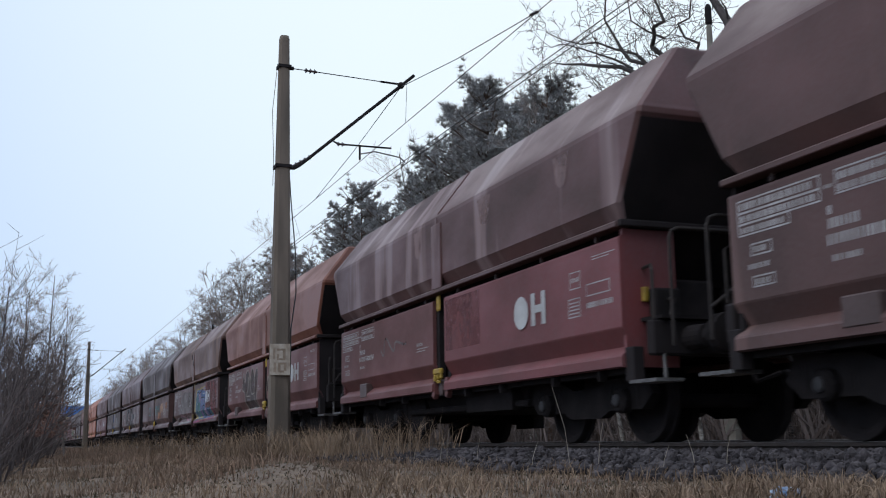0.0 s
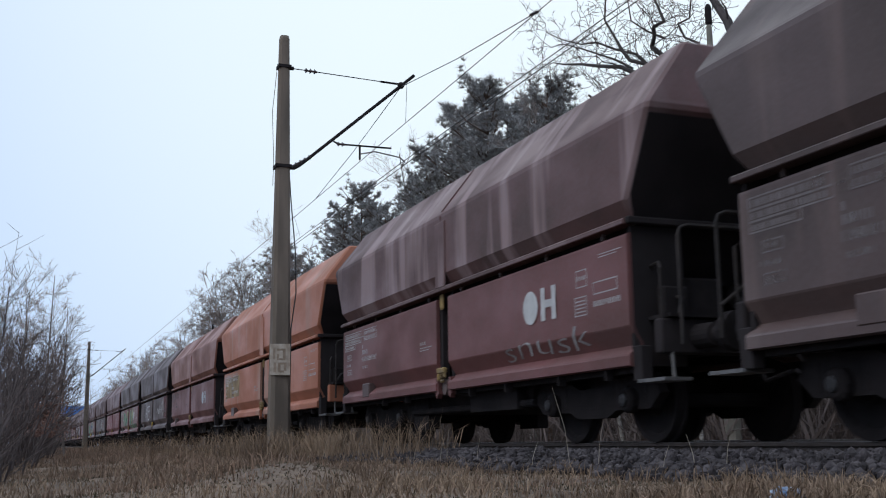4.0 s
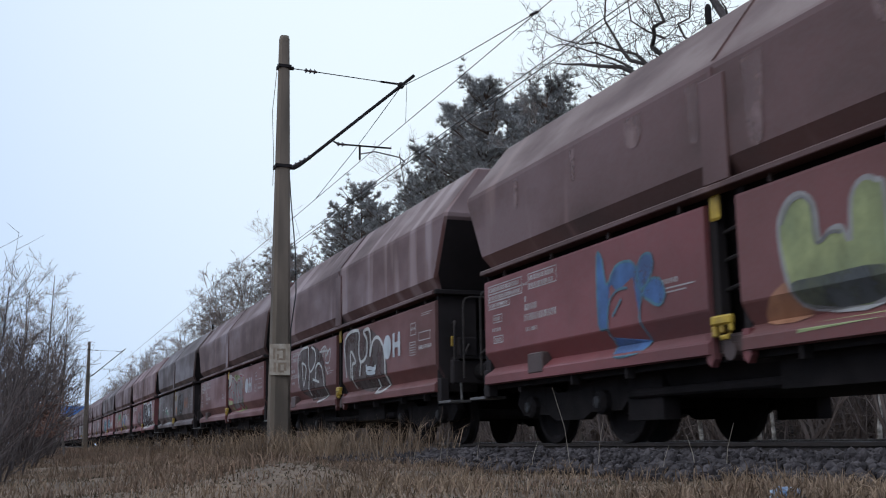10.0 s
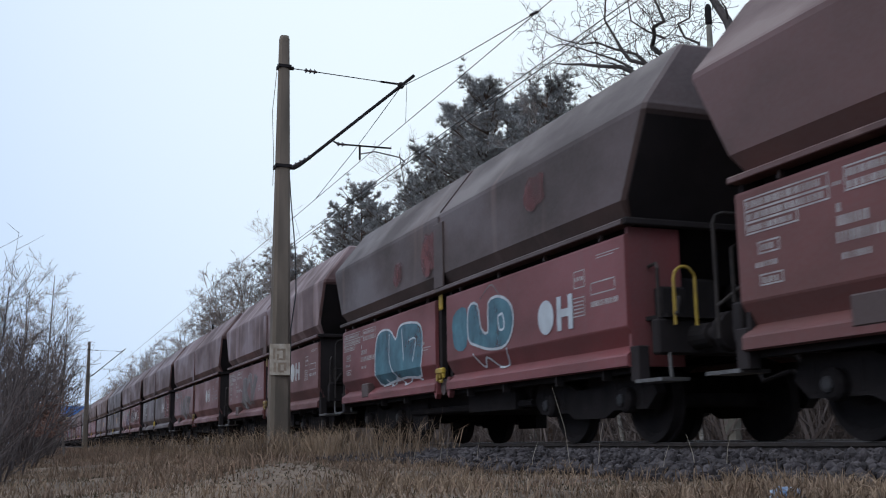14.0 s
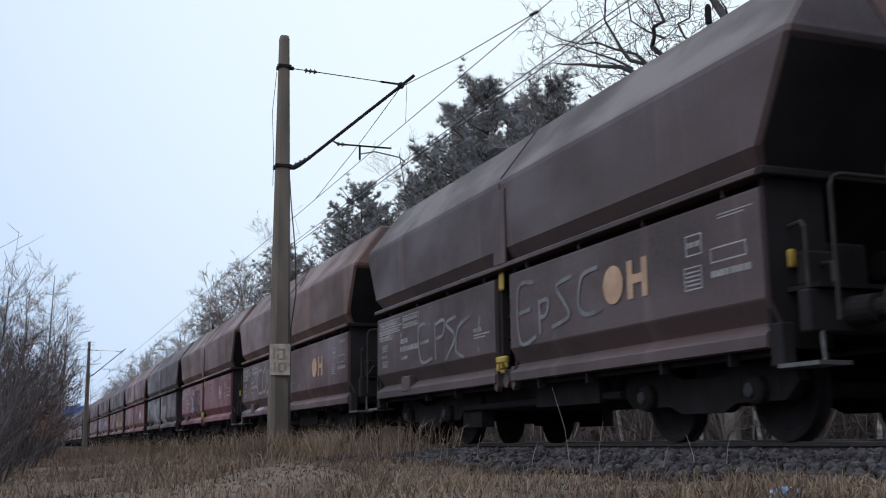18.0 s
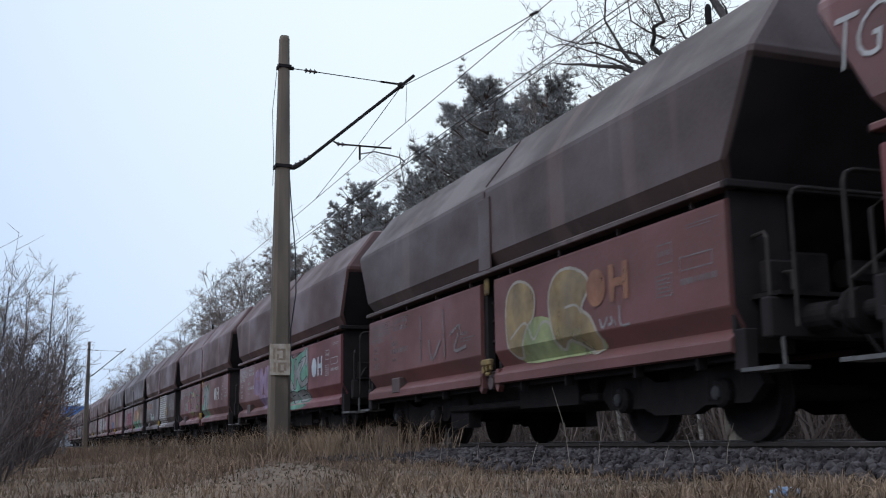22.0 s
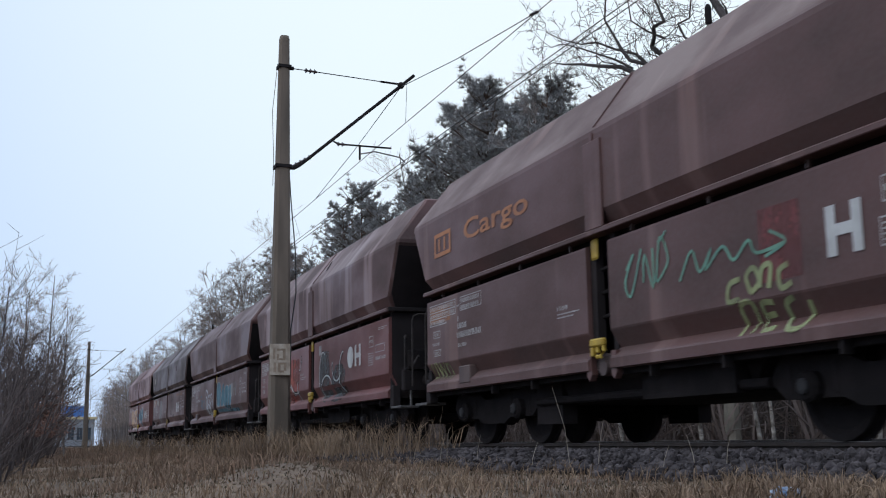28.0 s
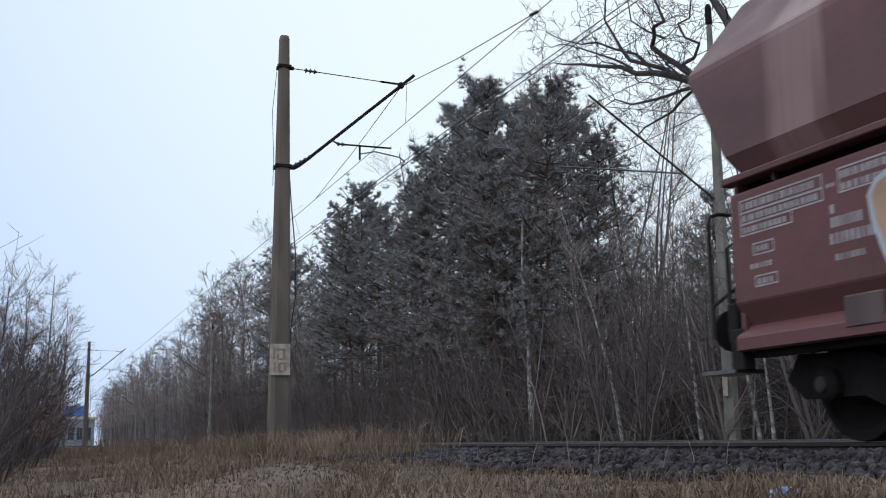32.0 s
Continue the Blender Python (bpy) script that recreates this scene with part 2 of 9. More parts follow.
def ground_z(x, y):
    if y < 4.4:
        z = -0.25 + 0.05 * wave(x, y, 0.7) + 0.02 * wave(x, y, 2.3) - 0.05 * max(0.0, 1.8 - y)
        z = max(z, -1.2)
        z += 0.15 * hump(x, y)
        z += 0.10 * math.exp(-((x + 19.8) / 1.4) ** 2 - ((y - 4.2) / 0.6) ** 2)    # soil heaped round the mast
        return z
    if y < 5.2:
        return -0.25 + 0.125 * (y - 4.4) / 0.8 + 0.012 * wave(x, y, 1.6)    # the ballast shoulder
    if y < 5.6:
        return -0.125 + 0.012 * wave(x, y, 1.6)
    if y < 5.95:
        return -0.125 - 0.06 * (y - 5.6) / 0.35
    if y < 12.9:
        return -0.185
    if y < 13.7:
        return -0.185 - (y - 12.9) * 0.25
    return -0.39 + 0.12 * wave(x, y, 0.25)


def spaced(stops):
    out = []
    for a, b, k in stops:
        out += list(np.linspace(a, b, k, endpoint=False))
    return out + [stops[-1][1]]


gx = spaced([(-3000, -600, 8), (-600, -120, 16), (-120, -42, 26), (-42, 2, 170), (2, 60, 20), (60, 600, 10), (600, 2500, 5)])
gy = spaced([(-2500, -200, 6), (-200, -12, 10), (-12, -3, 12), (-3, 4.4, 46), (4.4, 5.2, 8), (5.2, 5.6, 4), (5.6, 5.95, 4), (5.95, 12.9, 4), (12.9, 13.7, 3), (13.7, 60, 18), (60, 600, 8), (600, 2500, 4)])
gv = [(x, y, ground_z(x, y)) for y in gy for x in gx]
w = len(gx)
gf = [(j * w + i, j * w + i + 1, (j + 1) * w + i + 1, (j + 1) * w + i) for j in range(len(gy) - 1) for i in range(w - 1)]
ground = part("ground", (gv, gf), SOIL)
for p in ground.data.polygons:
    p.use_smooth = True
tagged(ground, "brown winter soil bank under dry grass beside the railway", "ground", kind="structure")

# ---- the double track ----
RAIL = [(-0.075, -0.172), (0.075, -0.172), (0.075, -0.160), (0.012, -0.145), (0.010, -0.05), (0.036, -0.036), (0.036, -0.006), (0.028, 0.0), (-0.028, 0.0), (-0.036, -0.006), (-0.036, -0.036), (-0.010, -0.05), (-0.012, -0.145), (-0.075, -0.160)]
sleeper_mesh = None
for label, cy in (("railway track with rusty steel rails on concrete sleepers", TRACK), ("second railway track with rusty steel rails", FAR_TRACK)):
    track = thing("railway_track", label, "railway track", (0, cy, 0), kind="structure")
    for side in (-0.7535, 0.7535):
        rail = part("rail", prism(mesh(), RAIL, -900, 420), RAIL_RUST, track)
        rail.location = (0, side, 0)
        shine = part("running_surface", box(mesh(), -900, 420, -0.024, 0.024, 0.0005, 0.003), STEEL_BRIGHT, rail, "worn shiny rail head")
    if not sleeper_mesh:
        bm = prism(mesh(), [(-1.3, -0.36), (1.3, -0.36), (1.3, -0.19), (0.95, -0.165), (0.5, -0.165), (0.3, -0.2), (-0.3, -0.2), (-0.5, -0.165), (-0.95, -0.165), (-1.3, -0.19)], -0.13, 0.13)
        first = part("sleeper", bm, CONCRETE, track)
        sleeper_mesh = first.data
        first.location.x = 2.4
    for i in range(100):
        s = new("sleeper", sleeper_mesh)
        s.parent, s.location = track, (1.8 - 0.6 * i, 0, 0)

# ---- ballast ----
ICO = bmesh.new()
bmesh.ops.create_icosphere(ICO, subdivisions=1, radius=1.0)
ICO_V = np.array([v.co[:] for v in ICO.verts])
ICO_F = np.array([[v.index for v in f.verts] for f in ICO.faces])
ICO.free()


def stones(name, count, place, low, high, label, seed):
    rng = np.random.default_rng(seed)
    vs, fs = [], []
    for i in range(count):
        x, y, z = place(rng)
        r = rng.uniform(low, high)
        v = ICO_V * (1 + rng.uniform(-0.28, 0.28, (len(ICO_V), 1))) * r * rng.uniform(0.65, 1.25, 3)
        a = rng.uniform(0, 6.28)
        c, s = math.cos(a), math.sin(a)
        v = v @ np.array([[c, s, 0], [-s, c, 0], [0, 0, 1]])
        vs.append(v + (x, y, z))
        fs.append(ICO_F + i * len(ICO_V))
    ob = part(name, (np.concatenate(vs).tolist(), np.concatenate(fs).tolist()), STONE)
    return tagged(ob, label, "ballast", kind="stuff")


def near_bed(rng):
    x, y = -4 - 24 * rng.random() ** 1.2, 4.22 + 1.95 * rng.random() ** 0.85
    return x, y, ground_z(x, y) + rng.uniform(0.0, 0.05)


def far_bed(rng):
    x, y = rng.uniform(-95, -25), rng.uniform(4.8, 6.3)
    return x, y, ground_z(x, y) + rng.uniform(0.0, 0.03)


stones("ballast", 14000, near_bed, 0.020, 0.050, "grey crushed stone ballast along the track", 4)
stones("ballast", 3000, far_bed, 0.04, 0.07, "grey crushed stone ballast along the distant track", 5)


# ---- overhead line ----
def insulator(bm, a, b, sheds=4, r=0.055):
    a, b = Vector(a), Vector(b)
    tube(bm, (a, b), 0.022, 8)
    for i in range(sheds):
        p = a.lerp(b, (i + 0.5) / sheds)
        d = (b - a).normalized() * 0.018
        tube(bm, (p - d, p, p + d * 0.6), r, 10, r * 0.55)


def near_mast(x, y):
    mast = thing("catenary_mast", "tall tapered weathered concrete catenary mast in dry grass", "mast", (x, y, 0), "catenary masts")
    bm = mesh()
    rings = []
    for z, h in ((-0.45, 0.205), (1.3, 0.185), (3.9, 0.150), (6.1, 0.120), (8.02, 0.093), (8.08, 0.080)):
        c = h * 0.35
        rings.append([bm.verts.new((px, py, z)) for px, py in ((-h + c, -h), (h - c, -h), (h, -h + c), (h, h - c), (h - c, h), (-h + c, h), (-h, h - c), (-h, -h + c))])
    for a, b in zip(rings, rings[1:]):
        for j in range(8):
            bm.faces.new((a[j], a[(j + 1) % 8], b[(j + 1) % 8], b[j]))
    bm.faces.new(rings[-1])
    bm.faces.new(rings[0][::-1])
    part("shaft", bm, MAST, mast)
    for z, h in ((5.38, 0.138), (7.43, 0.108)):
        bm = mesh()
        for s in (-1, 1):
            box(bm, -h, h, s * h - 0.02, s * h + 0.02, z - 0.035, z + 0.035)
            box(bm, s * h - 0.015, s * h + 0.015, -h - 0.02, h + 0.02, z - 0.03, z + 0.03)
        box(bm, -0.03, 0.03, h, h + 0.09, z - 0.03, z + 0.03)
        part("clamp", bm, IRON, mast, "dark iron band clamp")
    arm = part("cantilever", tube(mesh(), ((0, 0.22, 5.37), (0, 0.34, 5.44), (0, 2.76, 7.58)), 0.033, 10), IRON, mast, "slanting steel cantilever tube")
    bm = mesh()
    insulator(bm, (0, 0.15, 5.38), (0, 0.60, 5.66), 5, 0.05)
    part("insulator", bm, PORCELAIN, arm)
    part("top_tie", tube(mesh(), ((0, 0.14, 7.43), (0, 2.47, 7.35)), 0.010, 6), WIRE, mast)
    part("tie_end", tube(mesh(), ((0, 2.02, 7.365), (0, 2.5, 7.35)), 0.022, 6), IRON, mast)
    bm = mesh()
    insulator(bm, (0, 0.42, 7.42), (0, 0.68, 7.41), 3, 0.055)
    part("insulator", bm, PORCELAIN, mast)
    bm = mesh()
    turned(bm, ((-0.06, 0.03), (-0.03, 0.07), (0.03, 0.07), (0.06, 0.03)), (0, 2.47, 7.33), "X", 10)
    part("saddle", bm, IRON, arm)
    reg = part("registration_arm", tube(mesh(), ((0, 1.0, 6.01), (0, 1.14, 5.95), (0, 2.25, 5.96)), 0.018, 8), IRON, mast)
    bm = mesh()
    insulator(bm, (0, 1.1, 5.95), (0, 1.27, 5.95), 2, 0.05)
    part("insulator", bm, PORCELAIN, reg)
    part("dropper_bracket", tube(mesh(), ((0, 1.58, 5.96), (0, 1.58, 5.66)), 0.022, 6), IRON, reg)
    part("steady_arm", tube(mesh(), ((0, 1.58, 5.78), (0, 1.9, 5.86), (0, 2.45, 5.78), (0, 2.55, 5.68)), 0.014, 6), GREY_STEEL, reg)
    part("earth_cable", tube(mesh(), ((-0.02, 0.14, 5.3), (0.0, 0.19, 4.6), (0.0, 0.29, 3.6), (0.0, 0.30, 2.9), (0.0, 0.21, 2.2), (0.0, 0.20, 0.3)), 0.012, 6), WIRE, mast)
    part("earth_cable", tube(mesh(), ((-0.03, -0.12, 7.5), (-0.03, -0.21, 6.5), (-0.03, -0.17, 5.5), (-0.03, -0.18, 5.0)), 0.006, 5), WIRE, mast)
    return mast


SIGN_PALE = material("faded_sign_enamel", (0.36, 0.31, 0.25), (0.22, 0.175, 0.13), 7, 0.6, 0.1)
SIGN_INK = material("rusted_sign_lettering", (0.17, 0.125, 0.09), (0.25, 0.19, 0.14), 12, 0.8, 0)
first_mast = near_mast(-20.06, 4.47)
sign = thing("mast_sign", "faded white number plate with rusty illegible marks on the mast", "sign", (-19.845, 4.43, 1.30))
sign.rotation_euler = (0, 0, radians(-12))
part("plate", box(mesh(), -0.012, 0.012, -0.19, 0.19, 0, 0.59, 0.004), SIGN_PALE, sign)
bm = mesh()
for y0, y1, z0, z1 in ((-0.13, -0.09, 0.30, 0.50), (-0.06, 0.10, 0.46, 0.50), (0.05, 0.10, 0.28, 0.46), (-0.06, 0.07, 0.28, 0.32), (-0.06, -0.02, 0.32, 0.4), (-0.12, -0.07, 0.06, 0.24), (-0.04, 0.12, 0.20, 0.24), (-0.04, 0.01, 0.06, 0.2), (0.07, 0.12, 0.08, 0.2), (0.0, 0.08, 0.05, 0.09)):
    box(bm, 0.012, 0.0145, y0, y1, z0, z1)
part("lettering", bm, SIGN_INK, sign)
for x in (-88.0, -156, 48):
    copy_thing(first_mast, pose(x, 4.47, 0))


def far_mast(x, y):
    mast = thing("catenary_mast", "pale concrete catenary mast beyond the second track", "mast", (x, y, 0), "catenary masts")
    bm = mesh()
    rings = []
    for z, h in ((-0.7, 0.20), (2.5, 0.175), (6.2, 0.125), (10.15, 0.07), (10.2, 0.05)):
        rings.append([bm.verts.new((h * math.cos(a), h * math.sin(a), z)) for a in (math.pi / 4 * j + 0.39 for j in range(8))])
    for a, b in zip(rings, rings[1:]):
        for j in range(8):
            bm.faces.new((a[j], a[(j + 1) % 8], b[(j + 1) % 8], b[j]))
    bm.faces.new(rings[-1])
    bm.faces.new(rings[0][::-1])
    part("shaft", bm, FAR_MAST, mast)
    bm = mesh()
    turned(bm, ((10.2, 0.05), (10.25, 0.085), (10.65, 0.085), (10.75, 0.04)), (0, 0, 0), "Z", 10)
    part("cap", bm, IRON, mast)
    part("cantilever", tube(mesh(), ((0, -0.15, 5.74), (0, -3.5, 8.0)), 0.027, 8), RAIL_RUST, mast)
    bm = mesh()
    insulator(bm, (0, -0.18, 5.76), (0, -0.6, 6.05), 5, 0.06)
    part("insulator", bm, PORCELAIN, mast)
    part("top_tie", tube(mesh(), ((0, -0.08, 7.85), (0, -3.2, 7.75)), 0.010, 6), WIRE, mast)
    part("registration_arm", tube(mesh(), ((0, -0.95, 6.3), (0, -4.35, 6.2)), 0.022, 6), GREY_STEEL, mast)
    part("steady_arm", tube(mesh(), ((0, -4.35, 6.2), (0, -4.4, 6.08), (0, -3.2, 6.05), (0, -3.15, 5.9)), 0.016, 6), GREY_STEEL, mast)
    part("plate", box(mesh(), 0.0, 0.19, -0.225, -0.205, 1.0, 1.45), SIGN_PALE, mast, "small pale number plate")
    return mast


pole = far_mast(-21.1, 15.45)
for x in (-97, -165, 47):
    copy_thing(pole, pose(x, 15.45, 0))


def wire_run(label, spans, contact, messenger, cy_contact, cy_messenger, sag):
    """Contact wire, sagging messenger wire and droppers, span by span between masts."""
    run = thing("overhead_line", label, "overhead wire")
    for (xa, xb, sa, sb) in spans:
        part("contact_wire", tube(mesh(), ((xa, cy_contact + sa, contact), (xb, cy_contact + sb, contact)), 0.009, 5), WIRE, run)
        pts = []
        for i in range(13):
            u = i / 12
            pts.append((xa + (xb - xa) * u, cy_messenger + (sa + (sb - sa) * u) * 0.6, messenger - 4 * sag * u * (1 - u)))
        part("messenger_wire", tube(mesh(), pts, 0.009, 5), WIRE, run)
        for i in (1, 3, 5, 7, 9, 11):
            u = i / 12
            part("dropper", tube(mesh(), (pts[i], (pts[i][0], cy_contact + sa + (sb - sa) * u, contact)), 0.004, 4), WIRE, run)


near_line = thing("overhead_line", "double contact wire, messenger wire and bridle wires over the near track", "overhead wire")
NEAR_MASTS = (48, -20.06, -88, -156, -420)
for i, (xa, xb) in enumerate(zip(NEAR_MASTS, NEAR_MASTS[1:])):
    ya, yb = (7.9, 6.93) if i == 0 else (6.93, 6.93 - 0.25 * (i == 1))
    for dy, dz in ((-0.03, 0.02), (0.03, -0.02)):
        part("contact_wire", tube(mesh(), ((xa, ya + dy, 5.62 + dz), (xb, yb + dy, 5.62 + dz)), 0.008, 5), WIRE, near_line)
    part("messenger_wire", tube(mesh(), ((xa, 6.72, 6.42 if i == 0 else 6.24), ((xa + xb) / 2, 6.72, 6.22), (xb, 6.72, 6.24)), 0.008, 5), WIRE, near_line)
    for j in range(1, 8):
        u = j / 8
        x = xa + (xb - xa) * u
        part("dropper", tube(mesh(), ((x, 6.72, 6.23), (x, ya + (yb - ya) * u, 5.64)), 0.004, 4), WIRE, near_line)
    if i:
        for d in (6.7, -6.1):
            part("bridle_wire", tube(mesh(), ((xa, 6.94, 7.30), (xa + d * 0.5, 6.84, 6.73), (xa + d, 6.72, 6.25)), 0.008, 5), WIRE, near_line)
        part("dropper", tube(mesh(), ((xa + 0.4, 6.93, 7.26), (xa + 0.9, 6.72, 6.25)), 0.005, 4), WIRE, near_line)
        part("clamp", tube(mesh(), ((xa + 6.55, 6.72, 6.28), (xa + 6.8, 6.72, 6.23)), 0.022, 6), IRON, near_line)


wire_run("contact wire and sagging messenger wire over the second track", [(-21.1, 47, 0.0, 0.1), (-97, -21.1, 0.0, 0.0), (-165, -97, 0.1, 0.0), (-420, -165, 0, 0.1)], 5.9, 7.7, 11.3, 11.9, 1.2)

# ---- the coal wagons ----
MID0, MID1 = 6.03, 6.51   # the recess between the two halves of a side
END = 0.95                # skirt ends, from the coupling planes
SKIRT = [(1.440, 2.165), (1.470, 2.155), (1.477, 2.130), (1.477, 1.20), (1.470, 1.18), (1.375, 1.02), (1.365, 1.00), (1.485, 0.905), (1.495, 0.885), (1.495, 0.785), (1.45, 0.77), (1.45, 0.87), (1.32, 1.0), (1.42, 1.19), (1.42, 2.165)]

RAIL_PAINT = material("grimy_rail_paint", (0.040, 0.033, 0.030), (0.022, 0.019, 0.018), 5, 0.8, 0.1, spec=0.15)


CAP_STEEL = material("dull_axle_steel", (0.034, 0.031, 0.032), (0.02, 0.019, 0.02), 8, 0.7, 0.1)


def skirt_y(z):
    """How far out the lower side stands at height z."""
    pts = [(2.13, 1.477), (1.20, 1.477), (1.01, 1.368), (0.885, 1.495), (0.70, 1.495)]
    for (za, ya), (zb, yb) in zip(pts, pts[1:]):
        if z >= zb:
            return ya + (yb - ya) * (min(z, za) - za) / (zb - za)
    return 1.495


def hopper_mesh():
    bm = mesh()
    mid = LENGTH / 2

    def ring(z, inset, y, c):
        x = mid - inset
        return [bm.verts.new((mid + px, py, z)) for px, py in ((-x + c, -y), (x - c, -y), (x, -y + c), (x, y - c), (x - c, y), (-x + c, y), (-x, y - c), (-x, -y + c))]
    rings = [ring(2.30, 1.02, 1.36, 0.03), ring(2.51, 0.90, 1.500, 0.04), ring(3.33, 0.44, 1.505, 0.04), ring(3.37, 0.415, 1.505, 0.04), ring(3.43, 0.41, 1.495, 0.04), ring(3.47, 0.42, 1.468, 0.04), ring(4.17, 0.54, 0.93, 0.04), ring(4.20, 0.58, 0.90, 0.04), ring(4.195, 0.64, 0.84, 0.03),
             ring(3.45, 0.50, 1.43, 0.03), ring(2.75, 0.90, 1.42, 0.03), ring(2.35, 1.3, 1.2, 0.03)]
    for a, b in zip(rings, rings[1:]):
        for j in range(8):
            bm.faces.new((a[j], a[(j + 1) % 8], b[(j + 1) % 8], b[j]))
    bm.faces.new(rings[-1])
    bm.faces.new(rings[0][::-1])
    return bm


def build_wagon():
    """One bogie hopper wagon from its rear coupling plane (x = 0) to its front one; the track's centre is y = 0."""
    wagon = thing("hopper_wagon", "maroon bogie hopper wagon", "freight wagon")
    part("hopper", hopper_mesh(), COAT["maroon"], wagon)
    # separate dark end sheets: the overhang's shade is painted in with the soot
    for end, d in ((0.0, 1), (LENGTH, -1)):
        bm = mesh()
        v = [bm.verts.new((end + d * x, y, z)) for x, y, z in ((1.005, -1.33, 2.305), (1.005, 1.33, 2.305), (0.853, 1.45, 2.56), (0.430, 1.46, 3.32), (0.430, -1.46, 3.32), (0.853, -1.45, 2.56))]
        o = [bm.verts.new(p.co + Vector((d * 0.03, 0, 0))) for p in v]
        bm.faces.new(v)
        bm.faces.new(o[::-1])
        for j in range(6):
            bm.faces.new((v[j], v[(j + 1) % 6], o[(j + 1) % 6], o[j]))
        part("end_wall", bm, SOOT_SHADE, wagon, "sloping end wall with soot and overhang shade in its colour")
    for s in (-1, 1):
        part("lip", prism(mesh(), [(1.36, 2.25), (1.522, 2.25), (1.528, 2.258), (1.528, 2.298), (1.51, 2.315), (1.36, 2.32)], 0.92, LENGTH - 0.92, s), COAT["maroon"], wagon)
        for i, (a, b) in enumerate(((END, MID0), (MID1, LENGTH - END))):
            part("side_panel", prism(mesh(), SKIRT, a, b, s), COAT["maroon"], wagon)
        bm = box(mesh(), 6.12, 6.50, s * 1.512 - 0.014, s * 1.512 + 0.014, 2.31, 3.30, 0.006)
        box(bm, 6.27, 6.33, s * 1.512 - 0.006, s * 1.512 + 0.006, 3.29, 3.40)
        a, b = (s * 1.470, 3.470), (s * 0.935, 4.172)
        q = [bm.verts.new((x, y * (1 + o * 0.006), z + o * 0.012)) for o in (-1, 1) for x, (y, z) in ((6.29, a), (6.315, a), (6.315, b), (6.29, b))]
        for f in ((0, 1, 2, 3), (4, 5, 6, 7), (0, 1, 5, 4), (1, 2, 6, 5), (2, 3, 7, 6), (3, 0, 4, 7)):
            bm.faces.new([q[i] for i in f])
        part("centre_strap", bm, COAT["maroon"], wagon)
        # the recess between the halves: post, cross bars, lever gear
        # posts get the dark sheet so their colour carries the recess's shade
        bm = box(mesh(), MID0 - 0.01, MID0 + 0.10, s * 1.36 - 0.05, s * 1.36 + 0.05, 0.80, 2.24)
        box(bm, MID1 - 0.08, MID1 + 0.01, s * 1.34 - 0.05, s * 1.34 + 0.05, 0.80, 2.24)
        part("post", bm, SOOT_SHADE, wagon)
        for z in (1.35, 1.62, 1.88):
            part("cross_bar", tube(mesh(), ((MID0, s * 1.33, z), (MID1, s * 1.33, z + 0.06)), 0.02, 6), IRON, wagon)
        bm = box(mesh(), MID0 + 0.04, MID0 + 0.33, s * 1.47 - 0.035, s * 1.47 + 0.035, 1.03, 1.12, 0.018)
        box(bm, MID0 + 0.05, MID0 + 0.11, s * 1.47 - 0.03, s * 1.47 + 0.03, 0.93, 1.03, 0.012)
        box(bm, MID0 + 0.16, MID0 + 0.21, s * 1.47 - 0.025, s * 1.47 + 0.025, 0.96, 1.03, 0.010)
        tube(bm, ((MID0 + 0.30, s * 1.47, 1.05), (MID0 + 0.31, s * 1.47, 0.98), (MID0 + 0.26, s * 1.48, 0.92), (MID0 + 0.18, s * 1.48, 0.92)), 0.026, 6)
        part("lever", bm, YELLOW, wagon, "yellow discharge lever")
        bm = box(mesh(), MID0 + 0.02, MID1 - 0.06, s * 1.36 - 0.05, s * 1.36 + 0.05, 0.76, 0.96, 0.03)
        turned(bm, ((-0.05, 0.03), (-0.05, 0.085), (0.05, 0.085), (0.05, 0.03)), (MID0 + 0.24, s * 1.40, 0.80), "Y", 12)
        part("gear_housing", bm, IRON, wagon)
        for x in (MID0 - 0.06, MID1 - 0.01):
            bm = mesh()
            v = [bm.verts.new((px, s * py, pz)) for py in (1.40, 1.475) for px, pz in ((x, 0.97), (x + 0.09, 0.97), (x + 0.10, 0.74), (x + 0.05, 0.67), (x - 0.01, 0.72))]
            for f in ((0, 1, 2, 3, 4), (9, 8, 7, 6, 5), (0, 1, 6, 5), (1, 2, 7, 6), (2, 3, 8, 7), (3, 4, 9, 8), (4, 0, 5, 9)):
                bm.faces.new([v[i] for i in f])
            part("sill_end", bm, COAT["maroon"], wagon)
        part("marker", box(mesh(), MID0 + 0.03, MID0 + 0.18, s * 1.42 - 0.015, s * 1.42 + 0.015, 2.0, 2.235, 0.02), YELLOW, wagon, "small yellow plate")
        # pocket in the sill
        bm = box(mesh(), 2.28, 2.68, s * 1.43 - 0.075, s * 1.43 + 0.075, 0.84, 1.09, 0.015)
        part("pocket", bm, SOOT_SHADE, wagon)
        for x in (3.3, 4.5, 7.2, 8.4, 9.9, 11.0):
            part("bracket", box(mesh(), x - 0.02, x + 0.02, s * 1.40 - 0.05, s * 1.40 + 0.05, 0.66, 0.775), IRON, wagon)
        if s < 0:
            for i in range(8):
                x = 1.5 + i * 1.36
                part("hinge", box(mesh(), x - 0.015, x + 0.015, s * 1.42 - 0.02, s * 1.42 + 0.02, 2.18, 2.25), COAT["dark"], wagon)
    # funnels, sill and gear below
    bm = mesh()
    rings = []
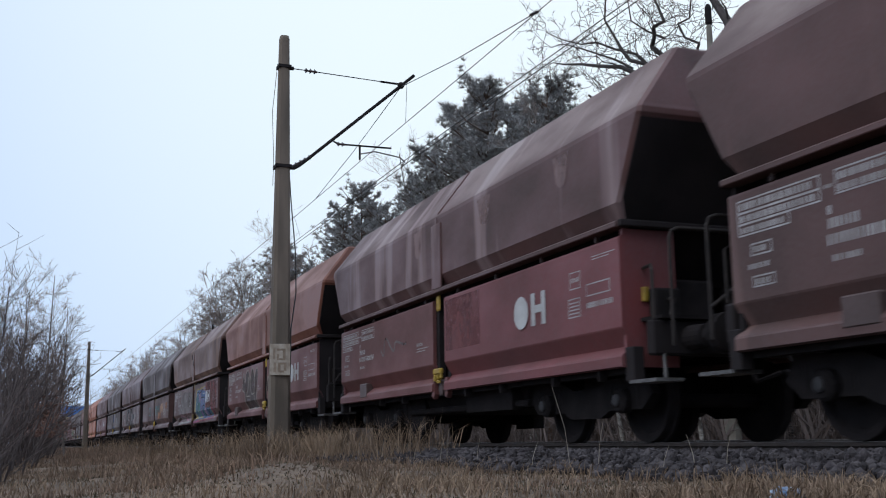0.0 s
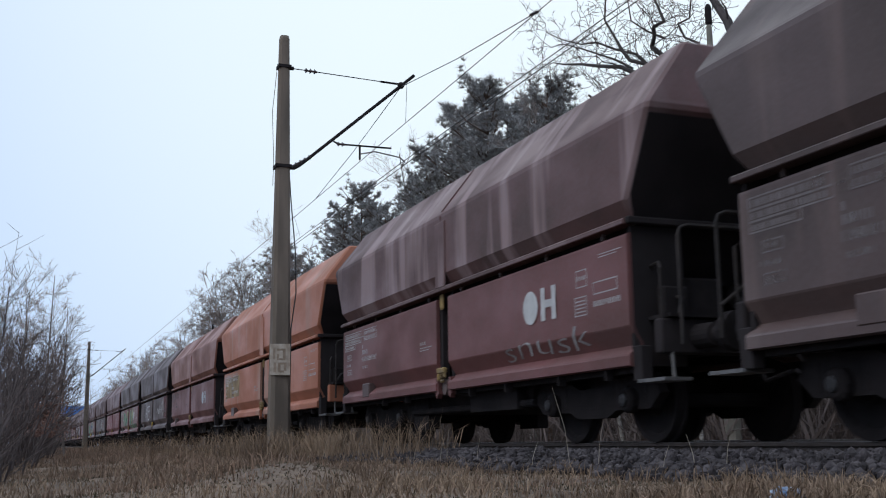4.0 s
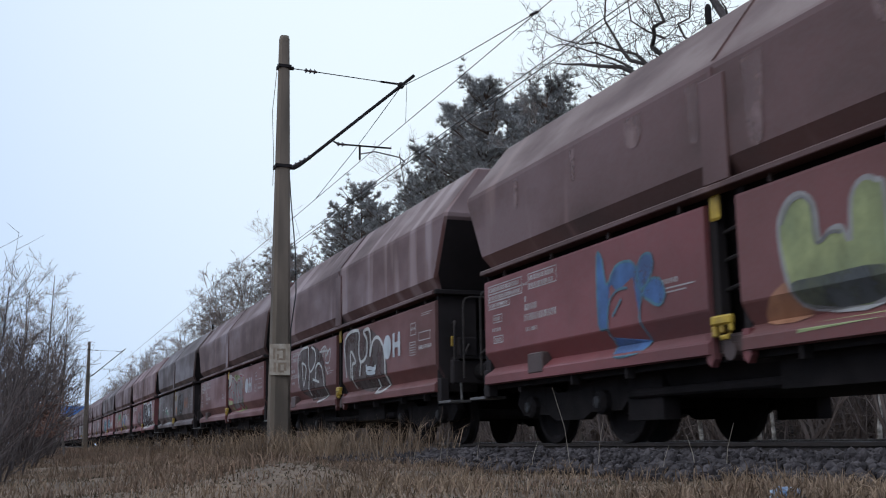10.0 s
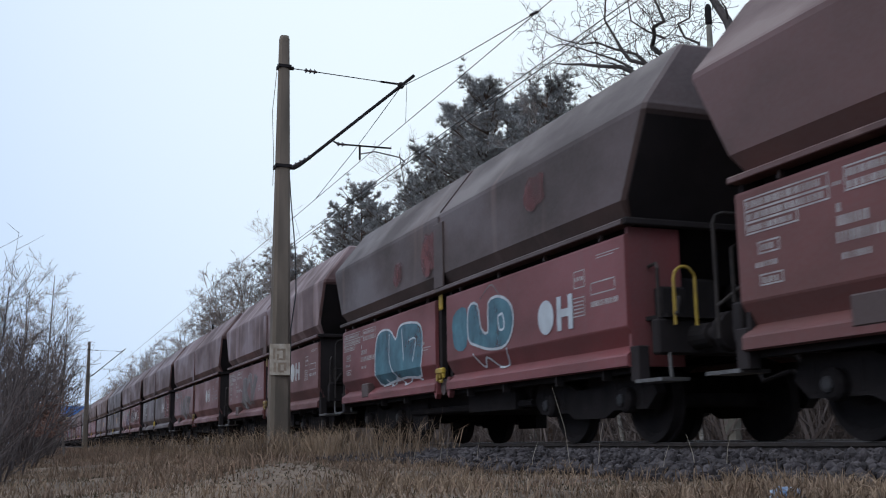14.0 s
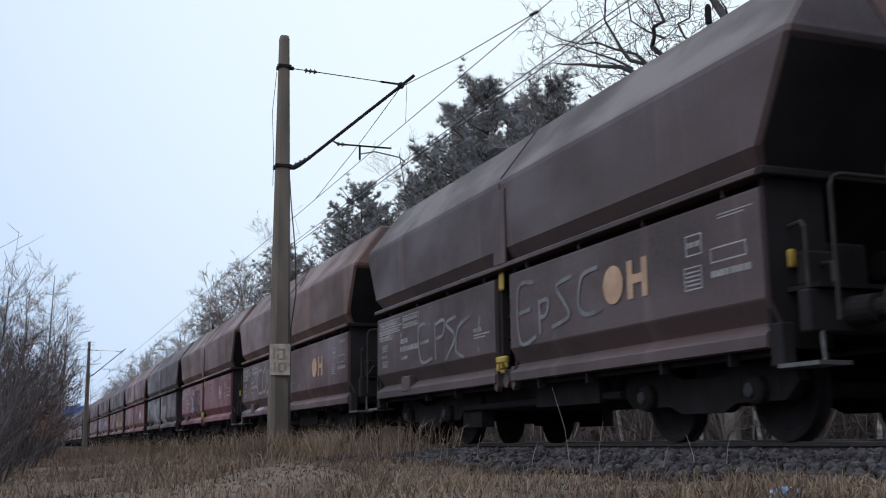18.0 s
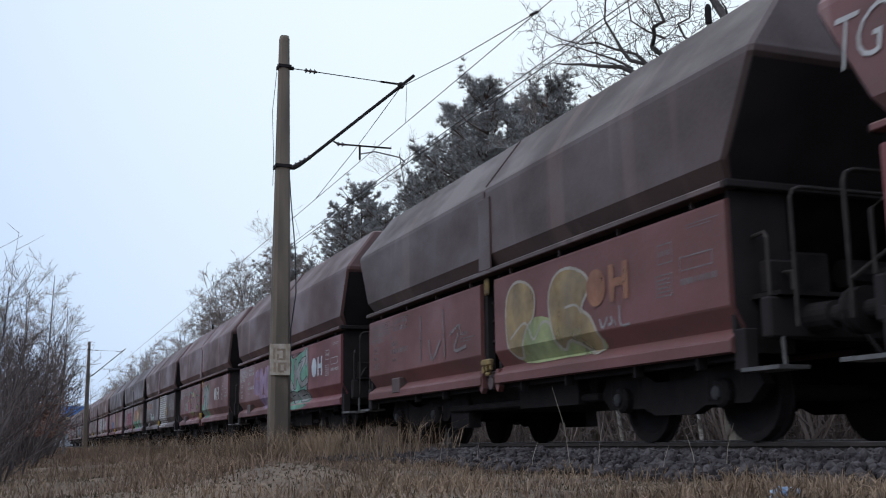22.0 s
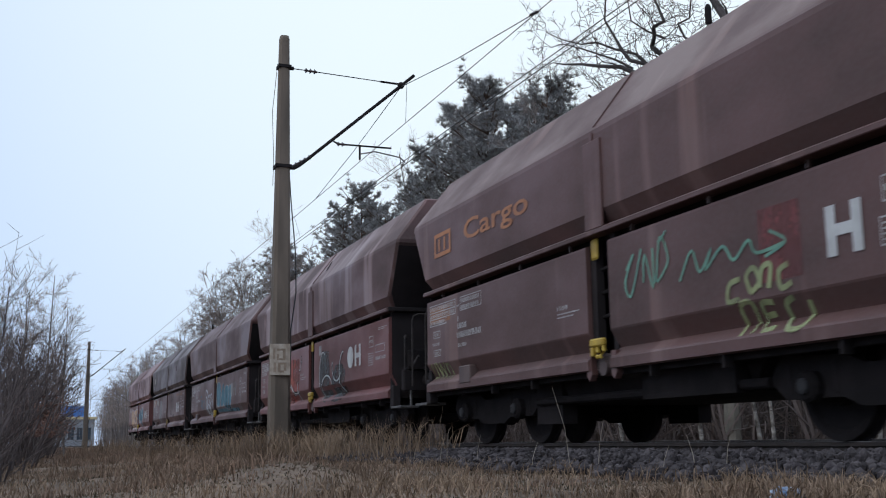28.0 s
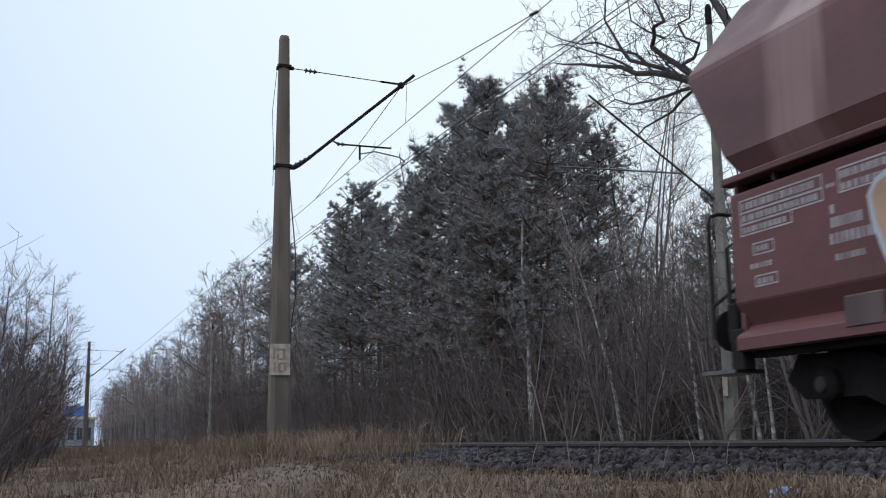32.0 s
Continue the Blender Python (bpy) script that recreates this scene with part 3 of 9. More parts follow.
    for z, x, y in ((2.32, 1.05, 1.30), (1.75, 1.55, 1.18), (1.1, 3.2, 1.10), (0.70, 4.1, 1.05), (0.47, 4.35, 0.95)):
        rings.append([bm.verts.new(p) for p in ((x, -y, z), (LENGTH - x, -y, z), (LENGTH - x, y, z), (x, y, z))])
    for a, b in zip(rings, rings[1:]):
        for j in range(4):
            bm.faces.new((a[j], a[(j + 1) % 4], b[(j + 1) % 4], b[j]))
    bm.faces.new(rings[0][::-1])
    bm.faces.new(rings[-1])
    part("funnel", bm, IRON, wagon)
    bm = mesh()
    for s in (-1, 1):
        box(bm, 0.62, LENGTH - 0.62, s * 0.42 - 0.07, s * 0.42 + 0.07, 0.92, 1.25)
        box(bm, 1.0, LENGTH - 1.0, s * 1.30 - 0.05, s * 1.30 + 0.05, 0.72, 0.92)
        tube(bm, ((4.0, s * 1.1, 0.52), (8.6, s * 1.1, 0.52)), 0.05, 8)
        box(bm, 6.6, 8.2, s * 1.08 - 0.1, s * 1.08 + 0.1, 0.45, 0.75)
        box(bm, 3.9, 4.6, s * 0.98 - 0.1, s * 0.98 + 0.1, 0.24, 0.75)
    part("underframe", bm, IRON, wagon)
    for end, d in ((0.0, 1), (LENGTH, -1)):
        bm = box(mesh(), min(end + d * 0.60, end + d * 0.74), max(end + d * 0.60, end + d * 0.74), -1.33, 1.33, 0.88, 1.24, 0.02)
        part("headstock", bm, SOOT_SHADE, wagon)
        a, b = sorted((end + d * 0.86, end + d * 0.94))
        part("end_lip", box(mesh(), a, b, -1.50, 1.50, 2.25, 2.325, 0.012), SOOT_SHADE, wagon)
        for s in (-1, 1):
            bm = mesh()
            a, b = sorted((end + d * END, end + d * (END + 0.05)))
            box(bm, a, b, min(s * 0.80, s * 1.43), max(s * 0.80, s * 1.43), 0.78, 2.24)
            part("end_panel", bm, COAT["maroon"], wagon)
            a, b = sorted((end + d * 0.80, end + d * (END + 0.02)))
            part("step_bracket", box(mesh(), a, b, min(s * 1.32, s * 1.45), max(s * 1.32, s * 1.45), 0.62, 0.98, 0.01), SOOT_SHADE, wagon)
            bm = box(mesh(), min(end + d * 0.90, end + d * 0.95), max(end + d * 0.90, end + d * 0.95), s * 1.20 - 0.035, s * 1.20 + 0.035, 1.46, 1.62, 0.012)
            part("handle", bm, YELLOW, wagon, "small yellow brake handle")
            bm = box(mesh(), min(end + d * 0.80, end + d * 0.95), max(end + d * 0.80, end + d * 0.95), min(s * 0.85, s * 1.15), max(s * 0.85, s * 1.15), 1.30, 1.60, 0.02)
            part("brake_box", bm, IRON, wagon)
            bm = turned(mesh(), ((0.012, 0.17), (0.03, 0.20), (0.07, 0.20), (0.09, 0.08), (0.30, 0.08), (0.31, 0.12), (0.60, 0.13)), (0, 0, 0), "X", 16)
            for v in bm.verts:
                v.co = Vector((end + d * v.co.x, v.co.y + s * 0.875, v.co.z + 1.06))
            part("buffer", bm, IRON, wagon)
            pts = [(end + d * 0.34, s * 1.28, 1.25), (end + d * 0.55, s * 1.1, 1.45), (end + d * 0.9, s * 0.95, 1.5)]
            part("grab_rail", tube(mesh(), pts, 0.018, 6), RAIL_PAINT, wagon)
            bm = mesh()
            a, b = sorted((end + d * 0.36, end + d * 0.86))
            box(bm, a, b, min(s * 1.15, s * 1.47), max(s * 1.15, s * 1.47), 0.60, 0.635)
            tube(bm, ((end + d * 0.84, s * 1.42, 0.62), (end + d * 0.84, s * 1.42, 0.92)), 0.02, 6)
            tube(bm, ((end + d * 0.60, s * 1.2, 0.62), (end + d * 0.62, s * 1.2, 0.92)), 0.02, 6)
            part("step", bm, GREY_STEEL, wagon, "pale grey tread plate")
        bm = mesh()
        a, b = sorted((end + d * 0.55, end + d * 1.2))
        box(bm, a, b, -1.25, 1.25, 1.25, 1.29)
        part("platform", bm, IRON, wagon)
        x1 = end + d * 0.32
        pts = [(x1, -1.27, 0.95), (x1, -1.27, 2.04), (x1, -1.24, 2.11), (x1, -1.16, 2.14), (x1, 1.16, 2.14), (x1, 1.24, 2.11), (x1, 1.27, 2.04), (x1, 1.27, 0.95)]
        part("handrail", tube(mesh(), pts, 0.019, 8), RAIL_PAINT, wagon)
        part("handrail", tube(mesh(), ((x1 + d * 0.3, -1.3, 1.25), (x1 + d * 0.3, -1.3, 1.75), (x1 + d * 0.4, -1.25, 1.82), (x1 + d * 0.62, -1.2, 1.82)), 0.018, 6), RAIL_PAINT, wagon)
        bm = tube(mesh(), ((end + d * 0.62, 0, 1.04), (end + d * 0.2, 0, 1.04), (end + d * 0.02, 0, 0.98)), 0.045, 8)
        tube(bm, ((end + d * 0.62, 0.3, 0.95), (end + d * 0.3, 0.32, 0.62), (end + d * 0.03, 0.22, 0.7)), 0.025, 6)
        tube(bm, ((end + d * 0.62, -0.3, 0.95), (end + d * 0.3, -0.32, 0.6), (end + d * 0.03, -0.22, 0.68)), 0.025, 6)
        part("coupling", bm, IRON, wagon)
        bm = box(mesh(), min(end + d * 1.1, end + d * 1.5), max(end + d * 1.1, end + d * 1.5), -0.75, -0.2, 1.3, 1.75, 0.03)
        tube(bm, ((end + d * 1.3, 0.1, 1.6), (end + d * 1.3, 0.8, 1.6)), 0.14, 12)
        part("brake_gear", bm, IRON, wagon)
    for cx in (2.52, LENGTH - 2.52):
        bm = mesh()
        box(bm, cx - 0.25, cx + 0.25, -0.95, 0.95, 0.45, 0.75)
        for s in (-1, 1):
            prism_pts = [(-1.45, 0.52), (-1.25, 0.36), (-0.55, 0.36), (-0.35, 0.28), (0.35, 0.28), (0.55, 0.36), (1.25, 0.36), (1.45, 0.52), (1.30, 0.74), (0.5, 0.70), (0.3, 0.62), (-0.3, 0.62), (-0.5, 0.70), (-1.30, 0.74)]
            a = [bm.verts.new((cx + x, s * 1.02 - 0.06, z)) for x, z in prism_pts]
            b = [bm.verts.new((cx + x, s * 1.02 + 0.06, z)) for x, z in prism_pts]
            for j in range(len(a)):
                bm.faces.new((a[j], a[(j + 1) % len(a)], b[(j + 1) % len(a)], b[j]))
            bm.faces.new(a)
            bm.faces.new(b[::-1])
            for o in (-0.28, 0.28):
                for q in (-0.9, 0.9):
                    turned(bm, ((0.40, 0.075), (0.66, 0.075)), (cx + q + o, s * 1.02, 0.0), "Z", 8)
        bogie = part("bogie", bm, IRON, wagon)
        for ax in (-0.9, 0.9):
            for s in (-1, 1):
                bm = turned(mesh(), ((-0.068, 0.42), (-0.066, 0.488), (-0.036, 0.488), (-0.03, 0.462), (0.066, 0.457), (0.068, 0.40), (0.02, 0.36), (0.02, 0.17), (0.07, 0.14), (0.07, 0.05)), (0, 0, 0), "Y", 24)
                for v in bm.verts:
                    v.co = Vector((cx + ax + v.co.x, s * (0.7535 + v.co.y), 0.46 + v.co.z))
                part("wheel", bm, IRON, bogie)
                bm = turned(mesh(), ((0.0, 0.14), (0.10, 0.14), (0.13, 0.11), (0.14, 0.05)), (0, 0, 0), "Y", 12)
                for v in bm.verts:
                    v.co = Vector((cx + ax + v.co.x, s * (1.05 + v.co.y), 0.46 + v.co.z))
                part("axle_box", bm, IRON, bogie)
                bm = turned(mesh(), ((0.0, 0.07), (0.02, 0.066), (0.03, 0.04)), (0, 0, 0), "Y", 12)
                for v in bm.verts:
                    v.co = Vector((cx + ax + v.co.x, s * (1.19 + v.co.y), 0.46 + v.co.z))
                part("axle_cap", bm, CAP_STEEL, bogie)
            part("axle", tube(mesh(), ((cx + ax, -1.0, 0.46), (cx + ax, 1.0, 0.46)), 0.08, 10), IRON, bogie)
    return wagon


# colour of the hopper, of the two side halves; every wagon from the last one forward
PLAN = [
    ("red_worn", "maroon", "maroon"), ("dark", "brown", "brown"), ("brown", "brown", "brown"), ("maroon_worn", "maroon", "maroon"), ("maroon", "brown", "brown"),
    ("rust", "maroon", "maroon"), ("dark", "maroon", "maroon"), ("dark", "brown", "brown"), ("brown", "dark", "dark"), ("maroon", "maroon", "maroon"),
    ("brown", "maroon", "red"), ("dark", "maroon", "maroon"), ("red_worn", "red", "red"), ("dark", "dark", "dark"), ("rust", "red", "red"),
    ("rust", "brown", "brown"), ("dark", "dark", "dark"), ("brown", "maroon", "maroon"), ("brown", "dark", "dark"), ("maroon", "maroon", "maroon"),
    ("maroon_worn", "maroon", "maroon"), ("dark", "red", "red"), ("maroon", "maroon", "maroon"), ("red_worn", "red", "red"), ("dark", "dark", "dark"),
    ("maroon", "maroon", "maroon"), ("maroon_worn", "maroon", "maroon"), ("maroon", "red", "maroon"), ("maroon", "maroon", "maroon"), ("brown", "dark", "dark"),
    ("maroon_worn", "red", "red"), ("dark", "maroon", "maroon"), ("dark", "dark", "dark"), ("orange", "maroon", "maroon"), ("bright_orange", "bright_orange", "bright_orange"),
    ("maroon_worn", "maroon", "maroon"), ("dark", "dark", "dark"), ("brown", "brown", "brown"), ("dark", "brown", "brown"), ("rust", "brown", "brown"),
    ("orange", "maroon", "maroon"), ("maroon_worn", "maroon", "red"), ("maroon", "brown", "brown")]
WORDS = {"red_worn": "worn red", "red": "red", "maroon": "maroon", "maroon_worn": "streaked maroon", "brown": "dull brown", "dark": "sooty dark brown", "rust": "rusty brown", "cocoa": "reddish brown", "orange": "rust-orange", "bright_orange": "bright orange"}
RED_ENDS = (0, 21, 23, 38, 41)   # wagons whose end walls keep their paint, without the soot and painted shade
pattern = build_wagon()
wagons = []
for k, (top, rear, front) in enumerate(PLAN):
    wagon = pattern if k == 0 else copy_thing(pattern, pose(0, TRACK, 0))
    wagon.location = (k * LENGTH, TRACK, 0)
    if k == LONG_ONE:
        wagon.scale = (1 + EXTRA / LENGTH, 1, 1)
    tagged(wagon, "%s hopper wagon with %s lower sides" % (WORDS[top], WORDS[rear]), "freight wagon", "wagons of the coal train")
    halves = 0
    for o in wagon.children:
        kind = o.name.split(".")[0]
        coat = None
        if kind in ("hopper", "centre_strap"):
            coat = COAT["cocoa" if top == "maroon" else top]
        elif kind == "lip":
            coat = COAT[{"maroon_worn": "brown", "red_worn": "maroon", "maroon": "brown"}.get(top, top)]
        elif kind == "sill_end":
            coat = COAT[rear]
        elif kind == "side_panel":
            coat = COAT[rear if halves % 2 == 0 else front]
            halves += 1
        elif kind in ("pocket", "gear_housing"):
            # the pocket has the body's paint; this darker coat puts its shade in colour
            coat = COAT["dark"]
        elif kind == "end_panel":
            coat = COAT[front] if k in RED_ENDS else SOOT_SHADE
        elif kind == "headstock" and front == "bright_orange":
            coat = COAT[front]
        if coat:
            o.material_slots[0].link = "OBJECT"
            o.material_slots[0].material = coat
    wagons.append(wagon)

# rusted-through slots in the hopper sheets of a few wagons
for k, x, z in ((15, 6.16, 3.20), (39, 6.02, 3.22), (39, 6.42, 2.95), (7, 6.02, 3.22), (7, 6.42, 2.95)):
    part("slot", box(mesh(), x - 0.035, x + 0.035, -1.534, -1.50, z - 0.09, z + 0.09), IRON, wagons[k], "dark rusted-through slot")
for k, x in ((0, 6.45), (15, 6.75), (39, 6.6), (3, 6.7)):
    bm = mesh()
    q = [bm.verts.new((x + 0.05 * u + 0.12 * t, -1.20 - 0.09 * t - 0.008 * o, 3.82 - 0.117 * t + 0.006 * o)) for o in (0, 1) for u, t in ((-1, -1), (1, -1), (1, 1), (-1, 1))]
    for f in ((0, 1, 2, 3), (4, 5, 6, 7), (0, 1, 5, 4), (1, 2, 6, 5), (2, 3, 7, 6), (3, 0, 4, 7)):
        bm.faces.new([q[i] for i in f])
    part("slot", bm, IRON, wagons[k], "dark slot in the roof sheet")

# small brake handles and yellow hand loops sit on some wagons only
RUSTY_YELLOW = material("rust_stained_yellow_paint", (0.24, 0.16, 0.05), (0.11, 0.075, 0.04), 9, 0.7, 0.1)
BRIGHT = (0, 2, 3, 4, 6, 8, 9, 10, 12, 14, 16, 18, 21, 22, 23, 24, 25, 26, 27, 28, 32, 36, 37, 38, 40, 41)
for k, wagon in enumerate(wagons):
    for o in wagon.children:
        if o.name.split(".")[0] in ("lever", "marker") and k not in BRIGHT:
            o.material_slots[0].link = "OBJECT"
            o.material_slots[0].material = RUSTY_YELLOW
HANDLES = (12, 13, 14, 16, 17, 22, 25, 26, 28, 30, 41)
for k, wagon in enumerate(wagons):
    for o in wagon.children:
        kind = o.name.split(".")[0]
        tall = max(v.co.z for v in o.data.vertices) > 2 and max(v.co.x for v in o.data.vertices) > 8 if kind == "handrail" else False
        if kind == "handle" and k not in HANDLES or tall and k in (21, 38):
            bpy.data.objects.remove(o)
    if k in (21, 38):
        x1 = LENGTH - 0.38
        loop = [(x1, -1.27, 1.15), (x1, -1.27, 1.62)] + [(x1, -1.145 - 0.125 * math.cos(a), 1.62 + 0.12 * math.sin(a)) for a in (0.5, 1.1, 1.57, 2.1, 2.7)] + [(x1, -1.02, 1.62), (x1, -1.02, 1.15)]
        part("handrail", tube(mesh(), loop, 0.016, 8), YELLOW, wagon, "yellow looped hand rail")


# ---- woods ----
TWIG_MIN = [0.005]   # thinnest twig; far trees stand for their fine twigs with fewer stouter ones


def limb(out, p, d, length, radius, rng, level, top, bend, sides):
    """One branch as a chain of tapering pieces, with its side branches."""
    pieces = 5 if level == 0 else (4 if level < top else 2)
    step = length / pieces
    r = radius
    for i in range(pieces):
        q = p + d * step
        r2 = radius * (1 - 0.82 * (i + 1) / pieces)
        out.append((p, q, max(r, TWIG_MIN[0]), max(r2, 0.6 * TWIG_MIN[0]), sides[min(level, len(sides) - 1)]))
        if level < top and (level > 0 or i >= 1):
            for _ in range(rng.integers(1, 4) if level < 2 else rng.integers(1, 3)):
                a = rng.normal(size=3)
                side = a - d * np.dot(a, d)
                side /= np.linalg.norm(side) + 1e-9
                spread = rng.uniform(0.55, 1.1)
                nd = d * math.cos(spread) + side * math.sin(spread) + np.array((0, 0, 0.15))
                nd /= np.linalg.norm(nd)
                u = rng.uniform(0.1, 0.95)
                limb(out, p + (q - p) * u, nd, length * rng.uniform(0.34, 0.55) * (1 - 0.45 * i / pieces), max(r * 0.5, 0.006), rng, level + 1, top, bend, sides)
        p, r = q, r2
        d = d + rng.normal(scale=bend, size=3) + np.array((0, 0, 0.04))
        d /= np.linalg.norm(d)


def sticks(pieces):
    """Mesh lists for tapering pieces (start, end, radius, radius at the end, sides)."""
    vs, fs, base = [], [], 0
    for n in sorted({p[4] for p in pieces}):
        some = [p for p in pieces if p[4] == n]
        a, b = np.array([p[0] for p in some]), np.array([p[1] for p in some])
        r = np.array([(p[2], p[3]) for p in some])
        d = b - a
        d /= np.linalg.norm(d, axis=1)[:, None] + 1e-9
        u = np.cross(d, (0.3, 0.5, 0.8))
        u /= np.linalg.norm(u, axis=1)[:, None] + 1e-9
        w = np.cross(d, u)
        t = 2 * math.pi * np.arange(n) / n
        ring = u[:, None, :] * np.cos(t)[None, :, None] + w[:, None, :] * np.sin(t)[None, :, None]
        v = np.stack([a[:, None, :] + ring * r[:, 0, None, None], b[:, None, :] + ring * r[:, 1, None, None]], 1)
        vs.append(v.reshape(-1, 3))
        j = np.arange(n)
        quad = np.stack([j, (j + 1) % n, n + (j + 1) % n, n + j], 1)
        fs.append((quad[None] + (base + 2 * n * np.arange(len(some)))[:, None, None]).reshape(-1, 4))
        base += 2 * n * len(some)
    return np.concatenate(vs).tolist(), np.concatenate(fs).tolist()


def spine(pieces):
    """One unbroken tapering stem through successive pieces."""
    bm = mesh()
    n = pieces[0][4]
    rings = []
    for c, r in [(p[0], p[2]) for p in pieces] + [(pieces[-1][1], pieces[-1][3])]:
        rings.append([bm.verts.new((c[0] + r * math.cos(6.2832 * j / n), c[1] + r * math.sin(6.2832 * j / n), c[2])) for j in range(n)])
    for a, b in zip(rings, rings[1:]):
        for j in range(n):
            bm.faces.new((a[j], a[(j + 1) % n], b[(j + 1) % n], b[j]))
    bm.faces.new(rings[-1])
    return bm


def bare_tree(name, label, height, seed, bark, lean=0.05, top=3, first=0.3):
    rng = np.random.default_rng(seed)
    tree = thing(name, label, "tree")
    p, d = np.array((0.0, 0, -0.5)), np.array((rng.normal() * lean, rng.normal() * lean, 1.0))
    trunk, crown = [], []
    n = 9
    r = 0.009 * height + 0.03
    for i in range(n):
        q = p + d * (height + 0.5) / n
        r2 = r * 0.80
        trunk.append((p, q, r, r2, 7))
        if i >= n * first:
            for _ in range(3):
                a = rng.uniform(0, 6.283)
                rise = rng.uniform(0.5, 1.1)
                nd = np.array((math.cos(a), math.sin(a), rise))
                nd /= np.linalg.norm(nd)
                limb(crown, p + (q - p) * rng.random(), nd, height * rng.uniform(0.16, 0.30) * (1.15 - 0.6 * i / n), r * 0.42, rng, 1, top, 0.18, (5, 4, 3, 3))
        p, r = q, r2
        d = d + rng.normal(scale=0.05, size=3) * (1, 1, 0)
        d /= np.linalg.norm(d)
    part("trunk", spine(trunk), bark, tree)
    part("crown", sticks(crown), TWIG, tree)
    return tree


def pine_tree(label, height, seed, low=0.35):
    rng = np.random.default_rng(seed)
    tree = thing("pine_tree", label, "tree")
    trunk, boughs, nv, nf = [], [], [], []
    p, d, r = np.array((0.0, 0, -0.5)), np.array((rng.normal() * 0.008, rng.normal() * 0.008, 1.0)), 0.19
    n = 10
    axis = []
    for i in range(n):
        q = p + d * (height + 0.5) / n
        trunk.append((p, q, r, r * 0.82, 7))
        axis.append((p, q))
        p, r = q, r * 0.82
        d = d + rng.normal(scale=0.010, size=3) * (1, 1, 0)
        d /= np.linalg.norm(d)
    whorls = 17
    for i in range(whorls * 6):
        u = low + (0.985 - low) * ((i // 6 + rng.normal() * 0.16) / (whorls - 1)) ** 0.9 if i >= 6 else low + 0.02 * rng.random()
        u = min(u, 0.985)
        s = min(int(u * n), n - 1)
        base = axis[s][0] + (axis[s][1] - axis[s][0]) * (u * n - s)
        a = rng.uniform(0, 6.283)
        reach = height * 0.25 * (1.05 - u) ** 0.5 * rng.uniform(0.35, 1.25)
        nd = np.array((math.cos(a), math.sin(a), rng.uniform(-0.12, 0.30) + 0.55 * u ** 3))
        nd /= np.linalg.norm(nd)
        mid = base + nd * reach * 0.55
        tip = base + nd * reach + np.array((0, 0, 0.16 * reach))
        boughs.append((base, mid, 0.035, 0.022, 4))
        boughs.append((mid, tip, 0.022, 0.008, 3))
        side = np.array((-nd[1], nd[0], 0.0))
        for j in range(rng.integers(7, 12)):
            w = rng.uniform(0.35, 1.1)
            c = base + nd * reach * w + np.array((0, 0, 0.16 * reach * w * w)) + side * rng.normal() * 0.16 * reach + rng.normal(scale=0.11, size=3)
            boughs.append((mid, c, 0.01, 0.004, 3))
            for m in range(24):
                v = rng.normal(size=3) * (1, 1, 0.6) + nd * 0.5 + (0, 0, 0.75)
                v /= np.linalg.norm(v)
                t = rng.normal(size=3)
                t = np.cross(v, t)
                t /= np.linalg.norm(t) + 1e-9
                ln = rng.uniform(0.14, 0.36)
                b = len(nv)
                nv += [tuple(c - t * 0.021), tuple(c + t * 0.021), tuple(c + v * ln)]
                nf.append((b, b + 1, b + 2))
    part("trunk", spine(trunk), PINE_BARK, tree)
    part("bough_work", sticks(boughs), PINE_BARK, tree)
    part("crown", (nv, nf), HAZY_NEEDLE, tree, "dark green needle clumps, paled to grey for haze")
    return tree


def brush(name, label, height, seed, stems, mat, spread=0.5):
    rng = np.random.default_rng(seed)
    out = []
    for i in range(stems):
        a = rng.uniform(0, 6.283)
        b = np.array((math.cos(a) * rng.uniform(0, spread), math.sin(a) * rng.uniform(0, spread), -0.2))
        d = np.array((math.cos(a) * 0.25 + rng.normal() * 0.12, math.sin(a) * 0.25 + rng.normal() * 0.12, 1.0))
        d /= np.linalg.norm(d)
        limb(out, b, d, height * rng.uniform(0.55, 1.0), 0.012 + 0.005 * height, rng, 1, 3, 0.10, (4, 4, 3, 3))
    ob = part(name, sticks(out), mat)
    return tagged(ob, label, "shrub")


rng = np.random.default_rng(11)
bare = [bare_tree("bare_tree", "bare grey-brown deciduous tree in the wood edge", 13 + i, 20 + i, BARK) for i in range(5)]
birches = [bare_tree("birch_tree", "slender bare birch with white bark", 12 + 2 * i, 40 + i, BIRCH, 0.07, 3, 0.45) for i in range(2)]
thin = [bare_tree("bare_tree", "bare grey-brown tree in the depth of the wood", 13 + i, 30 + i, BARK, 0.05, 2, 0.35) for i in range(3)]
TWIG_MIN[0] = 0.016
far_trees = [bare_tree("bare_tree", "bare grey-brown deciduous tree far along the wood edge", 16 + i, 50 + i, BARK, 0.05, 3, 0.2) for i in range(3)]
TWIG_MIN[0] = 0.005
pines = [pine_tree("tall dark green pine in the wood edge", 15.0 + i, 60 + i, 0.30 + 0.05 * i) for i in range(4)]
shrubs = [brush("thicket_shrub", "leafless brown thicket shrub under the trees", 3.2 + i, 80 + i, 5, BRAMBLE, 0.9) for i in range(3)]
used = set()


